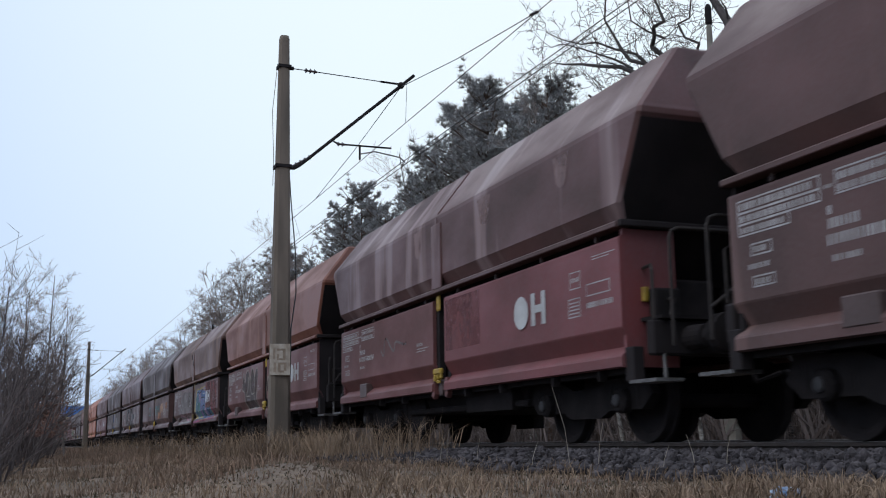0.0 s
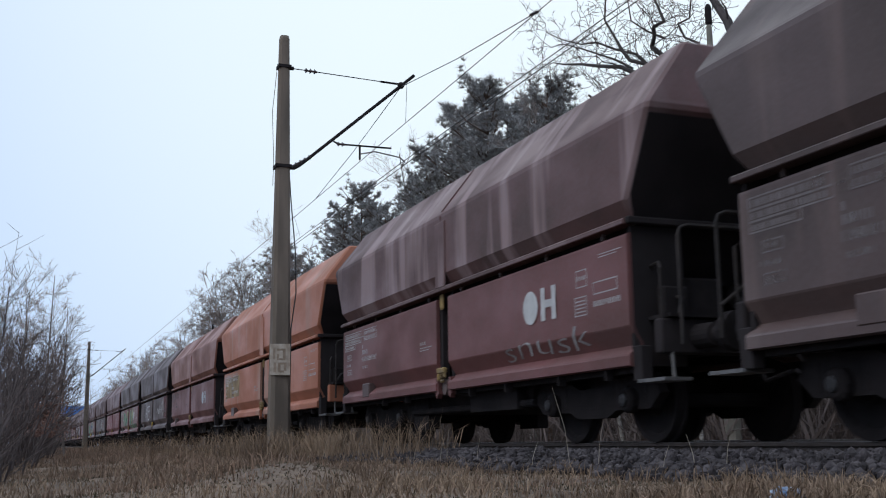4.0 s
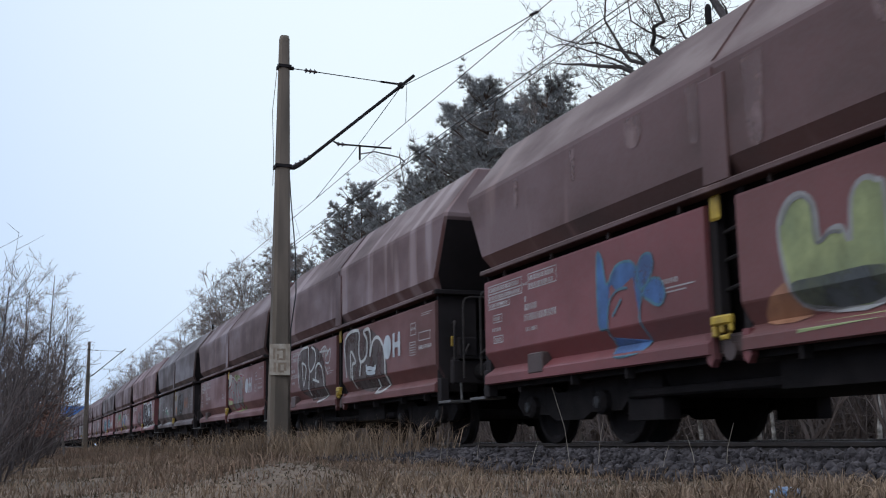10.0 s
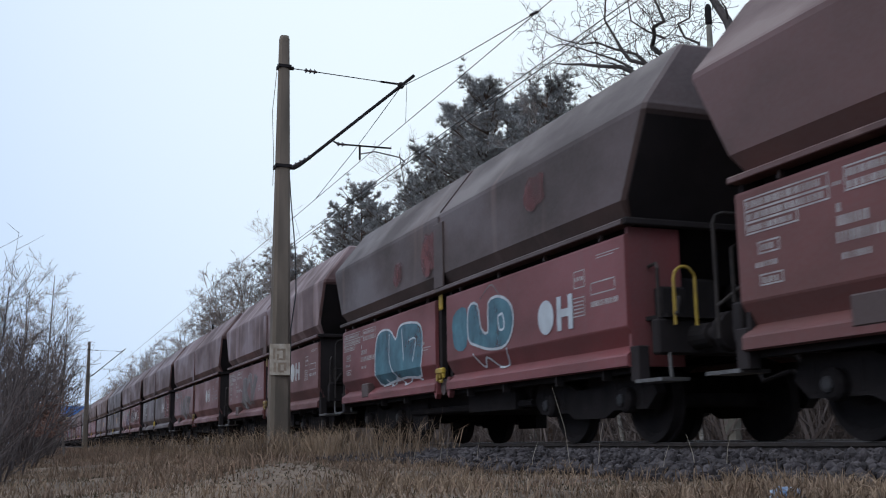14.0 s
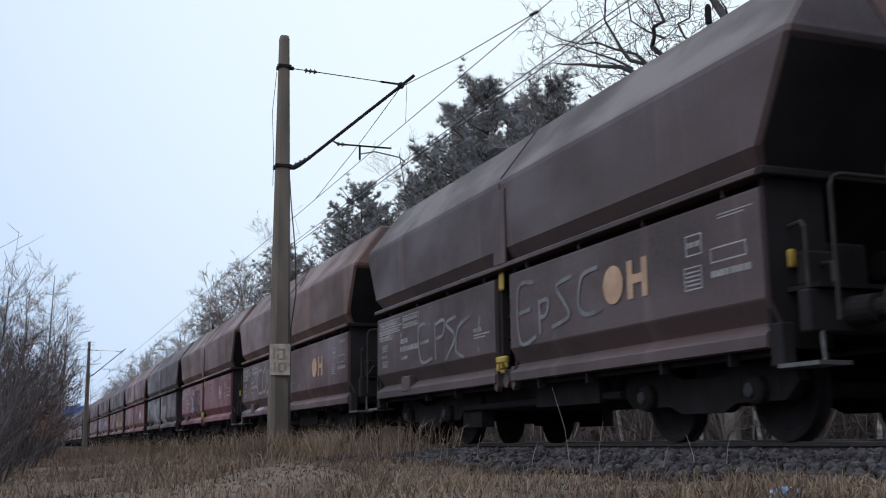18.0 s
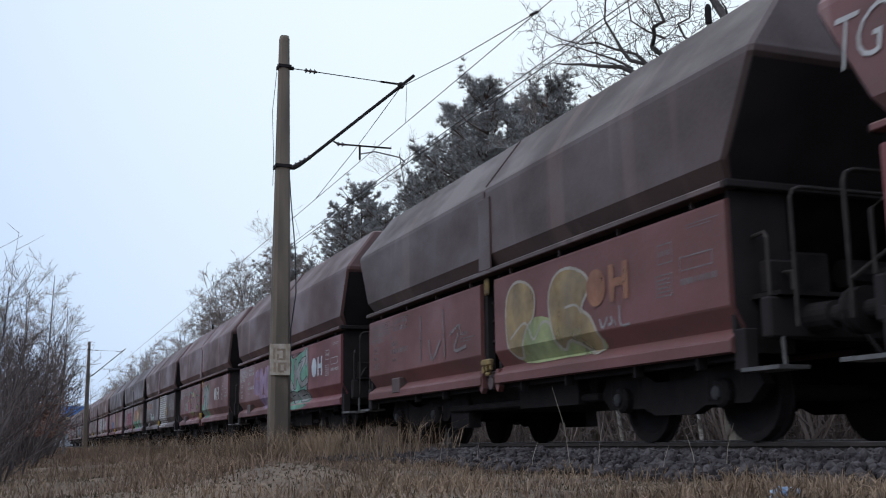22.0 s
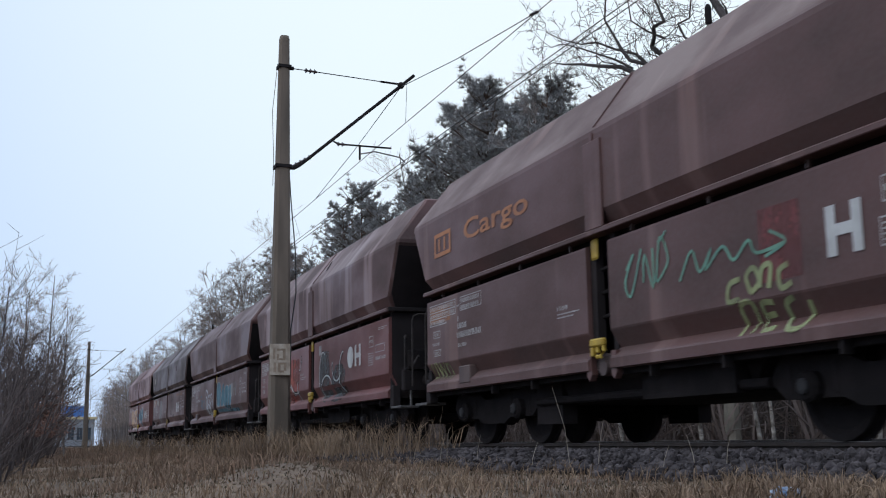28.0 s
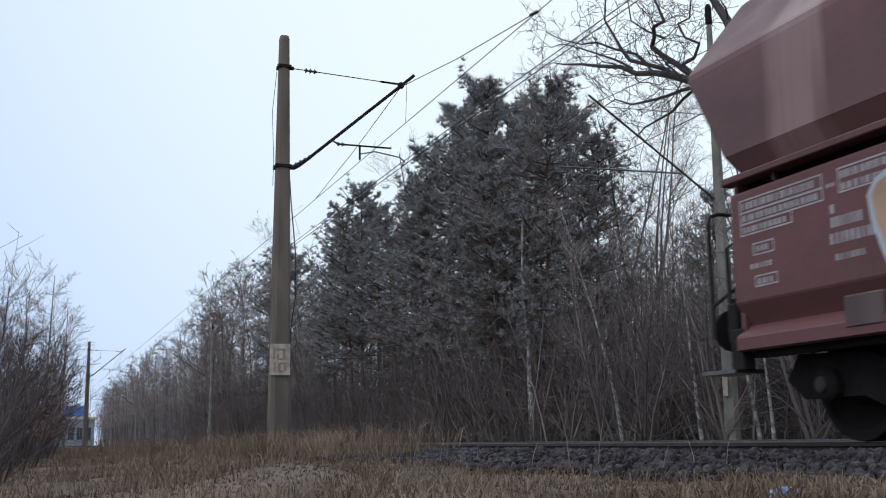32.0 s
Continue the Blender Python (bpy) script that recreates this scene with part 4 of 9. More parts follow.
def plant(kinds, x, y, size=1.0, turn=None):
    i = int(rng.integers(len(kinds)))
    m = pose(x, y, ground_z(x, y), 0, 0, rng.uniform(0, 360) if turn is None else turn)
    src = kinds[i]
    if src.name not in used:
        used.add(src.name)
        src.matrix_basis = m
        ob = src
    else:
        ob = copy_thing(src, m)
    ob.scale = (size, size, size * rng.uniform(0.95, 1.05))
    return ob


# pines that stand out over the wagons: x, y, height of the tip
for i, (x, y, h) in enumerate(((-46.7, 18.5, 16.1), (-41.2, 18.5, 15.9), (-44.2, 19.6, 15.9), (-38.8, 19.0, 14.9), (-36.4, 18.5, 13.6), (-49.6, 18.6, 14.6), (-52.2, 18.5, 13.6), (-43.2, 18.0, 13.4), (-39.8, 17.8, 12.0), (-47.9, 17.8, 12.4),
                               (-60.4, 18.5, 15.7), (-63.6, 18.8, 14.6), (-57.9, 18.6, 13.4), (-67.0, 18.5, 13.4), (-61.8, 17.8, 12.0), (-54.6, 18.6, 12.6), (-45.4, 20.8, 15.4), (-41.8, 21.0, 15.0), (-38.0, 20.6, 13.8), (-34.6, 19.4, 11.6), (-31.5, 22.5, 9.0), (-50.8, 20.8, 14.6), (-65.4, 20.0, 14.0), (-84.2, 18.5, 16.4), (-87.5, 19.2, 15.4), (-80.5, 19.2, 14.0), (-120, 20, 15))):
    k = i % 4
    plant([pines[k]], x, y, (h + 0.35) / (15.0 + k))
# bare trees of the wood's edge
x = 6.0
while x > -290:
    y = (21.6 if -56 < x < -34 or -71 < x < -57 else 17.4) + rng.uniform(0, 2.5)
    kinds = thin if x > -18 else (bare if x > -66 else far_trees)
    size = rng.uniform(0.46, 0.60) if x > -33 else (rng.uniform(0.70, 0.92) if x > -66 else (rng.uniform(0.74, 0.90) if x > -95 else (rng.uniform(0.90, 1.02) if x > -118 else rng.uniform(0.72, 0.86))))
    plant(kinds + birches[:1] if rng.random() < 0.12 and -66 < x < -33 else kinds, x, y, size)
    x -= rng.uniform(1.6, 2.8) if x > -66 else rng.uniform(2.4, 4.2)
for i in range(80):
    x = -170 * rng.random() ** 1.1 + 6
    plant(thin + pines[:1] if rng.random() < 0.2 and x < -40 else thin, x, rng.uniform(20, 36), rng.uniform(0.75, 1.0) if x < -40 else rng.uniform(0.45, 0.62))
for i in range(110):
    plant(thin, -52 * rng.random() + 2, rng.uniform(21, 44), rng.uniform(0.55, 0.85))
for x, y, h in ((-35.4, 21.6, 0.98), (-36.8, 22.0, 1.02), (-37.4, 21.2, 1.0), (-34.8, 22.4, 0.86), (-38.6, 22.3, 1.04), (-53.6, 21.2, 1.06), (-55.8, 19.0, 0.98), (-72.5, 18.0, 1.06), (-70.4, 18.2, 0.94)):
    plant(bare[2:3], x, y, h)
for x, y in ((-108, 18), (-112, 18.5), (-116, 18)):
    plant(far_trees, x, y, 0.98)
for i in range(60):
    x = -170 * rng.random() ** 1.2 + 2
    plant(shrubs, x, rng.uniform(16.2, 26), rng.uniform(0.75, 1.3))
for i in range(60):
    plant(shrubs, -14 - 75 * rng.random() ** 1.3, rng.uniform(15.9, 18.5), rng.uniform(0.9, 1.6))
# young birches just beyond the second track
for x, y, s in ((-27.6, 16.4, 0.66), (-20.75, 16.0, 0.5), (-20.35, 16.0, 0.45), (-36.0, 17.6, 1.0), (-17.1, 16.0, 0.5), (-24.5, 17.0, 0.5)):
    plant(birches, x, y, s)
# slender stems and tangled twigs in the depth of the wood
deep, remote = [], []
for i in range(15000):
    zone = i % 8
    if zone < 4:
        x, y = -125 * rng.random() ** 1.15 - 4, rng.uniform(16.6, 30)
        h, r, sway = rng.uniform(1.5, 6.5), rng.uniform(0.007, 0.017), 0.22
    elif zone < 5:
        x, y, h, r, sway = rng.uniform(-290, 8), rng.uniform(28, 62), rng.uniform(5, 14), rng.uniform(0.025, 0.06), 0.09
    elif zone == 7:
        x, y = rng.uniform(-85, -22), rng.uniform(21, 46)
        h, r, sway = rng.uniform(3.0, 5.0) + 0.09 * math.hypot(x, y), rng.uniform(0.015, 0.04), 0.10
    else:
        x, y, h, r, sway = rng.uniform(-295, -100), rng.uniform(17.5, 36), rng.uniform(4, 15), rng.uniform(0.02, 0.045), 0.12
    b = np.array((x, y, -0.6))
    e = b + (rng.normal() * sway * h, rng.normal() * sway * h, h)
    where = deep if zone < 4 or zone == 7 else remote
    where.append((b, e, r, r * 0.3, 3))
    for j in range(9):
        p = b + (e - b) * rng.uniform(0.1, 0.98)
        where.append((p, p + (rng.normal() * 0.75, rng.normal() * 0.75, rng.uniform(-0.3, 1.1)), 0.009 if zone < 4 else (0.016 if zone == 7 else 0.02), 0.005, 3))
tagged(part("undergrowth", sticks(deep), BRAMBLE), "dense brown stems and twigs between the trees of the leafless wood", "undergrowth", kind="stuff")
tagged(part("distant_woods", sticks(remote), HAZY_STEMS), "dense stems and twigs far in the leafless wood, greyed for haze", "woods", kind="stuff")

# the old oak whose crooked limbs reach over the wagons
rng_oak = np.random.default_rng(5)
oak = thing("oak_tree", "old bare oak with thick crooked limbs beyond the tracks", "tree", (-23.4, 18.4, -0.4))
part("trunk", spine([(np.array((0.0, 0, -0.4)), np.array((0.1, 0.1, 5.0)), 0.48, 0.40, 12), (np.array((0.1, 0.1, 5.0)), np.array((-0.3, 0.0, 9.6)), 0.40, 0.30, 12), (np.array((-0.3, 0, 9.6)), np.array((0.1, 0.4, 13.0)), 0.30, 0.14, 12)]), OAK_BARK, oak)


def crooked(out, p, d, length, radius, level):
    """A gnarled branch: short straight runs with sharp bends, forking often."""
    n = 7 if level == 0 else 5
    for i in range(n):
        q = p + d * length / n
        r2 = max(radius * (1 - 0.95 / n), 0.008)
        out.append((p, q, radius, r2, 7 if level == 0 else (5 if level == 1 else 3)))
        if level < 4 and i > 0 and (level < 3 or i % 2):
            for _ in range(2 if level in (1, 2) and rng_oak.random() < 0.25 else 1):
                a = rng_oak.normal(size=3) * (1, 1, 0.9) + (0, 0, 0.25)
                nd = d * 0.55 + a * 0.62
                nd /= np.linalg.norm(nd)
                crooked(out, q, nd, length * rng_oak.uniform(0.34, 0.54), max(r2 * 0.6, 0.007), level + 1)
        d = d + rng_oak.normal(scale=0.36, size=3)
        d /= np.linalg.norm(d)
        p, radius = q, r2


OAK_AT = Vector((-23.4, 18.4, -0.4))
# main limbs as bent runs of world points in x and z, root radius, end radius
for run, y1, r0, r1 in (
        ([(-23.6, 9.6), (-24.6, 10.1), (-25.4, 10.5), (-26.0, 10.7), (-26.8, 11.1), (-27.5, 11.4), (-28.5, 11.7), (-29.3, 12.2), (-30.7, 12.7), (-31.7, 13.1), (-32.9, 13.5), (-33.6, 13.8)], 17.6, 0.17, 0.02),
        ([(-25.4, 10.5), (-26.0, 10.9), (-26.5, 11.35), (-27.2, 11.9), (-27.6, 12.3), (-27.3, 12.55), (-27.2, 12.8), (-26.5, 12.7), (-26.7, 13.3), (-27.0, 13.9)], 17.6, 0.11, 0.03),
        ([(-26.8, 11.1), (-27.3, 11.5), (-28.1, 11.9), (-28.9, 12.3), (-29.2, 12.8), (-29.5, 13.4), (-29.8, 14.0), (-29.5, 14.6)], 17.5, 0.085, 0.025),
        ([(-24.6, 10.1), (-25.4, 10.3), (-26.1, 10.4), (-26.8, 10.4), (-27.7, 10.5), (-28.4, 10.6), (-29.2, 11.0), (-29.8, 10.9)], 17.4, 0.075, 0.015),
        ([(-24.9, 10.2), (-25.6, 10.3), (-26.1, 10.1), (-26.5, 9.8), (-27.1, 9.7), (-27.6, 9.6), (-27.7, 9.4), (-27.2, 9.0)], 17.3, 0.06, 0.012),
        ([(-25.4, 10.5), (-25.8, 10.8), (-26.2, 11.25), (-25.5, 11.2), (-25.1, 11.5), (-25.7, 11.9), (-25.9, 12.4), (-25.2, 12.3), (-24.9, 13.0)], 17.7, 0.06, 0.02),
        ([(-28.4, 12.0), (-28.8, 12.5), (-29.8, 13.0), (-30.8, 13.6), (-31.6, 13.8), (-32.8, 14.4), (-33.7, 15.0)], 17.4, 0.05, 0.015),
        ([(-29.3, 12.2), (-30.2, 12.8), (-31.1, 13.3), (-32.2, 13.9), (-33.4, 14.5), (-34.1, 14.6)], 17.8, 0.045, 0.015),
        ([(-27.3, 12.5), (-28.0, 13.0), (-28.5, 13.5), (-28.3, 14.2)], 17.6, 0.04, 0.015),
        ([(-23.5, 10.4), (-24.0, 11.8), (-24.6, 12.8), (-24.3, 14.2), (-25.2, 15.4)], 18.0, 0.16, 0.05),
        ([(-23.3, 10.2), (-21.9, 11.6), (-20.6, 12.2), (-19.6, 13.6)], 18.6, 0.16, 0.06)):
    out = []
    n = len(run) - 1
    pts = [np.array((x, 18.3 + (y1 - 18.3) * i / n, z)) - np.array(OAK_AT) for i, (x, z) in enumerate(run)]
    for i in range(n):
        ra, rb = (r0 + (r1 - r0) * (i + q) / n for q in (0, 1))
        out.append((pts[i], pts[i + 1], ra, rb, 7))
        for _ in range(1 if i < 4 else 2):
            d = pts[i + 1] - pts[i]
            d = d / np.linalg.norm(d) * 0.6 + rng_oak.normal(size=3) * (0.7, 0.6, 0.6) + (0, 0, 0.30)
            crooked(out, pts[i + 1], d / np.linalg.norm(d), rng_oak.uniform(0.9, 2.0), max(rb * 0.36, 0.014), 2)
    part("limb", sticks(out), OAK_BARK, oak)


# ---- markings and graffiti on the near sides of the wagons ----
def dye(name, a, b=None, scale=2.5, worn=0.45):
    """Sprayed paint, dusty and worn thin in places so that the coat below shows."""
    grey = 0.3 * a[0] + 0.55 * a[1] + 0.15 * a[2]
    dull = lambda c: tuple(0.78 * (0.86 * v + 0.14 * grey) + 0.006 for v in c)
    m = material(name, dull(a), dull(b or tuple(c * 0.65 for c in a)), scale, 0.75, 0.08, fine=30, spread=0.05)
    n, l = m.node_tree.nodes, m.node_tree.links
    tc, mp, ns, mr = n.new("ShaderNodeTexCoord"), n.new("ShaderNodeMapping"), n.new("ShaderNodeTexNoise"), n.new("ShaderNodeMapRange")
    mp.inputs["Scale"].default_value = (1, 1, 0.6)
    l.new(tc.outputs["Object"], mp.inputs["Vector"])
    l.new(mp.outputs[0], ns.inputs["Vector"])
    ns.inputs["Scale"].default_value, ns.inputs["Detail"].default_value, ns.inputs["Roughness"].default_value = 2.2, 8, 0.68
    mr.inputs["From Min"].default_value, mr.inputs["From Max"].default_value = 0.34, 0.60
    mr.inputs["To Min"].default_value, mr.inputs["To Max"].default_value = 1 - worn, 1.0
    l.new(ns.outputs[0], mr.inputs["Value"])
    l.new(mr.outputs[0], n["Principled BSDF"].inputs["Alpha"])
    return m


INK = {
    "white": dye("white_spray", (0.62, 0.62, 0.60), (0.44, 0.43, 0.41), worn=0.3), "pale": dye("pale_spray", (0.38, 0.37, 0.36), (0.22, 0.20, 0.19)),
    "faint": dye("faded_grey_spray", (0.20, 0.17, 0.165), (0.14, 0.11, 0.105)), "grey": dye("grey_spray", (0.26, 0.25, 0.25), (0.15, 0.14, 0.14)),
    "black": dye("black_spray", (0.022, 0.020, 0.028), (0.035, 0.03, 0.04)), "teal": dye("teal_spray", (0.07, 0.30, 0.27), (0.05, 0.17, 0.17)),
    "sea": dye("sea_blue_spray", (0.07, 0.22, 0.28), (0.05, 0.14, 0.19)), "blue": dye("blue_spray", (0.05, 0.16, 0.40), (0.04, 0.10, 0.24)),
    "green": dye("green_spray", (0.09, 0.33, 0.15), (0.05, 0.18, 0.10)), "mint": dye("mint_spray", (0.16, 0.42, 0.28), (0.10, 0.28, 0.2)),
    "lime": dye("yellow_green_spray", (0.36, 0.40, 0.15), (0.22, 0.26, 0.10)), "yellow": dye("yellow_spray", (0.48, 0.36, 0.08), (0.32, 0.24, 0.08)),
    "ochre": dye("ochre_spray", (0.36, 0.24, 0.09), (0.2, 0.14, 0.07)), "orange": dye("orange_spray", (0.42, 0.17, 0.07), (0.26, 0.10, 0.05)),
    "pink": dye("pink_spray", (0.46, 0.22, 0.27), (0.3, 0.14, 0.18)), "violet": dye("lilac_spray", (0.36, 0.24, 0.38), (0.24, 0.15, 0.26)),
    "crimson": dye("crimson_spray", (0.38, 0.05, 0.09), (0.22, 0.04, 0.06)), "magenta": dye("magenta_spray", (0.45, 0.07, 0.19), (0.3, 0.05, 0.13)),
    "blue_gold": dye("blue_and_yellow_spray", (0.42, 0.40, 0.12), (0.06, 0.20, 0.38), 1.6), "green_rust": dye("green_and_orange_spray", (0.42, 0.20, 0.09), (0.08, 0.26, 0.17), 1.1),
    "multi": dye("blue_and_violet_spray", (0.10, 0.30, 0.48), (0.17, 0.07, 0.30), 2.0), "green_pink": dye("green_and_pink_spray", (0.10, 0.36, 0.17), (0.42, 0.16, 0.17), 1.4),
    "stencil": dye("stencil_white_paint", (0.50, 0.475, 0.46), (0.36, 0.33, 0.32), 6, 0.35), "sign": dye("orange_sign_paint", (0.52, 0.20, 0.07), (0.40, 0.15, 0.06), 3, 0.2), "glow": dye("red_orange_spray", (0.36, 0.07, 0.04), (0.24, 0.045, 0.035), 2.0, 0.85), "slate": dye("slate_green_spray", (0.08, 0.085, 0.085), (0.05, 0.055, 0.058), 2, 0.7), "silver": dye("silver_grey_spray", (0.44, 0.43, 0.42), (0.34, 0.33, 0.32), 2, 0.3), "creamed": dye("creamy_outline_spray", (0.42, 0.38, 0.32), (0.3, 0.26, 0.21), 3, 0.3), "dim": dye("dim_brown_spray", (0.10, 0.07, 0.064), (0.07, 0.05, 0.047), 2, 0.6), "rose": dye("rose_spray", (0.40, 0.15, 0.17), (0.26, 0.09, 0.10), 2.2), "fresh": dye("fresh_red_patch", (0.20, 0.045, 0.043), (0.15, 0.04, 0.04), worn=0.8), "dull": dye("dull_grey_patch", (0.105, 0.060, 0.056), (0.080, 0.048, 0.045), worn=0.85),
    "wash": dye("pale_washed_paint", (0.27, 0.165, 0.155), (0.21, 0.125, 0.118), 3.0, 0.8), "plate": dye("dirty_plate", (0.42, 0.36, 0.30), (0.26, 0.21, 0.17), 7, 0.3),
    "bluewhite": dye("bluish_white_paint", (0.60, 0.66, 0.70), (0.44, 0.48, 0.51), worn=0.25), "creamy": dye("cream_paint", (0.66, 0.40, 0.22), (0.50, 0.28, 0.15), worn=0.3),
}


def flat(verts, faces):
    bm = mesh()
    vs = [bm.verts.new((x, 0, z)) for x, z in verts]
    for f in faces:
        try:
            bm.faces.new([vs[i] for i in f])
        except ValueError:
            pass
    return bm


def lay(bm, lift, raw=False):
    """Lay a flat drawing in x and z on the wagon's near side, folded with the sheet metal."""
    for z in (1.20, 1.01, 0.885):
        bmesh.ops.bisect_plane(bm, geom=bm.verts[:] + bm.edges[:] + bm.faces[:], plane_co=(0, 0, z), plane_no=(0, 0, 1))
    for v in bm.verts:
        x = v.co.x
        if not raw:
            v.co.x = 0.95 + (x - 1.0) * 1.075 if x < 5.9 else 6.51 + (x - 6.2) * 0.955
        v.co.y = -(skirt_y(v.co.z) if v.co.z < 2.22 else 1.505) - lift
    return bm


def decal(name, bm, ink, owner, lift, label="", raw=False):
    lay(bm, lift, raw)
    for f in bm.faces:
        if f.normal.y > 0:
            f.normal_flip()
    me = bpy.data.meshes.new(name)
    bm.to_mesh(me)
    bm.free()
    me.materials.append(INK[ink])
    ob = new(name, me)
    ob.parent = owner
    if name in ("graffiti", "outline", "highlight", "letter_core", "repaint_patch"):
        tagged(ob, label, kind="stuff")
    elif label:
        tagged(ob, label)
    return ob


def letters(word, x0, x1, z0, z1, bold=0.0, slant=0.0, jitter=0):
    cu = bpy.data.curves.new("letters", "FONT")
    cu.body, cu.offset, cu.resolution_u, cu.shear = word, bold, 3, slant
    ob = bpy.data.objects.new("letters", cu)
    me = bpy.data.meshes.new_from_object(ob)
    bm = mesh()
    bm.from_mesh(me)
    bpy.data.objects.remove(ob)
    bpy.data.curves.remove(cu)
    bpy.data.meshes.remove(me)
    xs, ys = [v.co.x for v in bm.verts], [v.co.y for v in bm.verts]
    a, b, c, d = min(xs), max(xs), min(ys), max(ys)
    r = random.Random(len(word) * 7 + jitter)
    amp = 0.075 * (z1 - z0) if jitter else 0
    ph = r.uniform(0, 6)
    for v in bm.verts:
        u, t = (v.co.x - a) / (b - a), (v.co.y - c) / (d - c)
        x, z = x0 + (x1 - x0) * u, z0 + (z1 - z0) * t
        v.co = (x + amp * math.sin(5 * z + ph) + 0.8 * amp * math.sin(9 * z + 3 * x), 0, z + amp * math.sin(4.0 * x + ph) + 0.9 * amp * math.sin(9.5 * x + 2 * ph) * (t - 0.3))
    return bm


def contour(bm, width):
    """Turn filled letters into the stroke that follows their outline."""
    rim = [e for e in bm.edges if len(e.link_faces) == 1]
    ways = {}
    for e in rim:
        a, b = e.verts
        f = e.link_faces[0]
        n = Vector((b.co.z - a.co.z, 0, a.co.x - b.co.x)).normalized()
        if n.dot((a.co + b.co) / 2 - f.calc_center_median()) < 0:
            n = -n
        for v in e.verts:
            ways.setdefault(v, []).append(n)
    out = mesh()
    made = {}
    for v, ns in ways.items():
        n = sum(ns, Vector()) 
        n = n / max(n.length, 0.3) * width / 2
        made[v] = (out.verts.new(v.co + n), out.verts.new(v.co - n))
    for e in rim:
        a, b = (made[v] for v in e.verts)
        out.faces.new((a[0], b[0], b[1], a[1]))
    bm.free()
    return out


def ribbon(points, width):
    vs, fs = [], []
    p = [Vector((x, z)) for x, z in points]
    for i, q in enumerate(p):
        d = (p[min(i + 1, len(p) - 1)] - p[max(i - 1, 0)]).normalized() * width / 2
        vs += [(q.x - d.y, q.y + d.x), (q.x + d.y, q.y - d.x)]
    for i in range(len(p) - 1):
        fs.append((2 * i, 2 * i + 1, 2 * i + 3, 2 * i + 2))
    return flat(vs, fs)


def curl(x0, x1, z0, z1, loops, seed, width):
    """A quick looping scribble."""
    r = random.Random(seed)
    pts = []
    n = loops * 12
    a1, a2, p1, p2 = r.uniform(0.6, 1.0), r.uniform(0.3, 0.8), r.uniform(0, 6), r.uniform(0, 6)
    for i in range(n + 1):
        u = i / n
        t = u * loops * 6.283
        pts.append((x0 + (x1 - x0) * u + 0.10 * math.sin(t * a2 + p2) * (x1 - x0) / loops * 2, (z0 + z1) / 2 + (z1 - z0) / 2 * math.sin(t * a1 + p1) * (0.6 + 0.4 * math.sin(u * 5 + p2))))
    return ribbon(pts, width)


def blot(cx, cz, rx, rz, seed, n=26, rough=0.25):
    """An uneven splash outline."""
    r = random.Random(seed)
    k = [r.uniform(0, 6) for _ in range(3)]
    pts = []
    for i in range(n):
        a = 6.283 * i / n
        m = 1 + rough * (0.5 * math.sin(2 * a + k[0]) + 0.35 * math.sin(5 * a + k[1]) + 0.3 * math.sin(9 * a + k[2]))
        ca, sa = math.cos(a), math.sin(a)
        sq = lambda v: math.copysign(abs(v) ** 0.6, v)
        pts.append((cx + rx * m * sq(ca), min(cz + rz * m * sq(sa), 2.16 if cz < 2.2 else 3.34)))
    return flat(pts, [tuple(range(n))])


def tongue(x0, x1, z0, z1, seed):
    """A washed streak hanging from a crease: straight on top, round and narrower below."""
    rng = random.Random(seed)
    c, w, taper = (x0 + x1) / 2, (x1 - x0) / 2, rng.uniform(0.55, 0.95)
    edge = [(c - w, z1)]
    for i in range(13):
        a = math.pi * i / 12
        edge.append((c - w * taper * math.cos(a) + 0.01 * rng.uniform(-1, 1), z0 + w * 0.8 * (1 - math.sin(a))))
    edge.append((c + w, z1))
    return flat(edge, [tuple(range(len(edge)))])


def rect(x0, x1, z0, z1):
    return flat([(x0, z0), (x1, z0), (x1, z1), (x0, z1)], [(0, 1, 2, 3)])


def bars(rows):
    vs, fs = [], []
    for x0, x1, z0, z1 in rows:
        b = len(vs)
        vs += [(x0, z0), (x1, z0), (x1, z1), (x0, z1)]
        fs.append((b, b + 1, b + 2, b + 3))
    return flat(vs, fs)


def frame_bars(x0, x1, z0, z1, t=0.014):
    return [(x0, x1, z0, z0 + t), (x0, x1, z1 - t, z1), (x0, x0 + t, z0, z1), (x1 - t, x1, z0, z1)]


def text_bars(x0, x1, z, h, seed):
    r = random.Random(seed)
    out, x = [], x0
    while x < x1 - 0.03:
        w = r.uniform(0.022, 0.042)
        out.append((x, min(x + w, x1), z, z + h))
        x += w + r.uniform(0.014, 0.03)
    return out


grid_block = frame_bars(1.12, 2.10, 1.86, 2.08) + frame_bars(1.12, 2.10, 1.96, 1.97) + text_bars(1.15, 2.05, 1.99, 0.06, 1) + text_bars(1.15, 2.05, 1.885, 0.055, 2) + frame_bars(1.12, 1.75, 1.76, 1.87) + text_bars(1.16, 1.7, 1.785, 0.05, 3)
load_block = frame_bars(2.26, 2.98, 1.88, 2.08) + text_bars(2.29, 2.93, 1.99, 0.06, 4) + text_bars(2.29, 2.93, 1.90, 0.055, 5) + [(2.14, 2.17, 1.95, 1.98), (2.19, 2.22, 1.95, 1.98)]
number_row = text_bars(2.16, 2.22, 1.74, 0.07, 6) + text_bars(2.16, 2.50, 1.63, 0.08, 7) + text_bars(2.14, 2.95, 1.50, 0.085, 8) + text_bars(2.18, 2.48, 1.37, 0.05, 9)
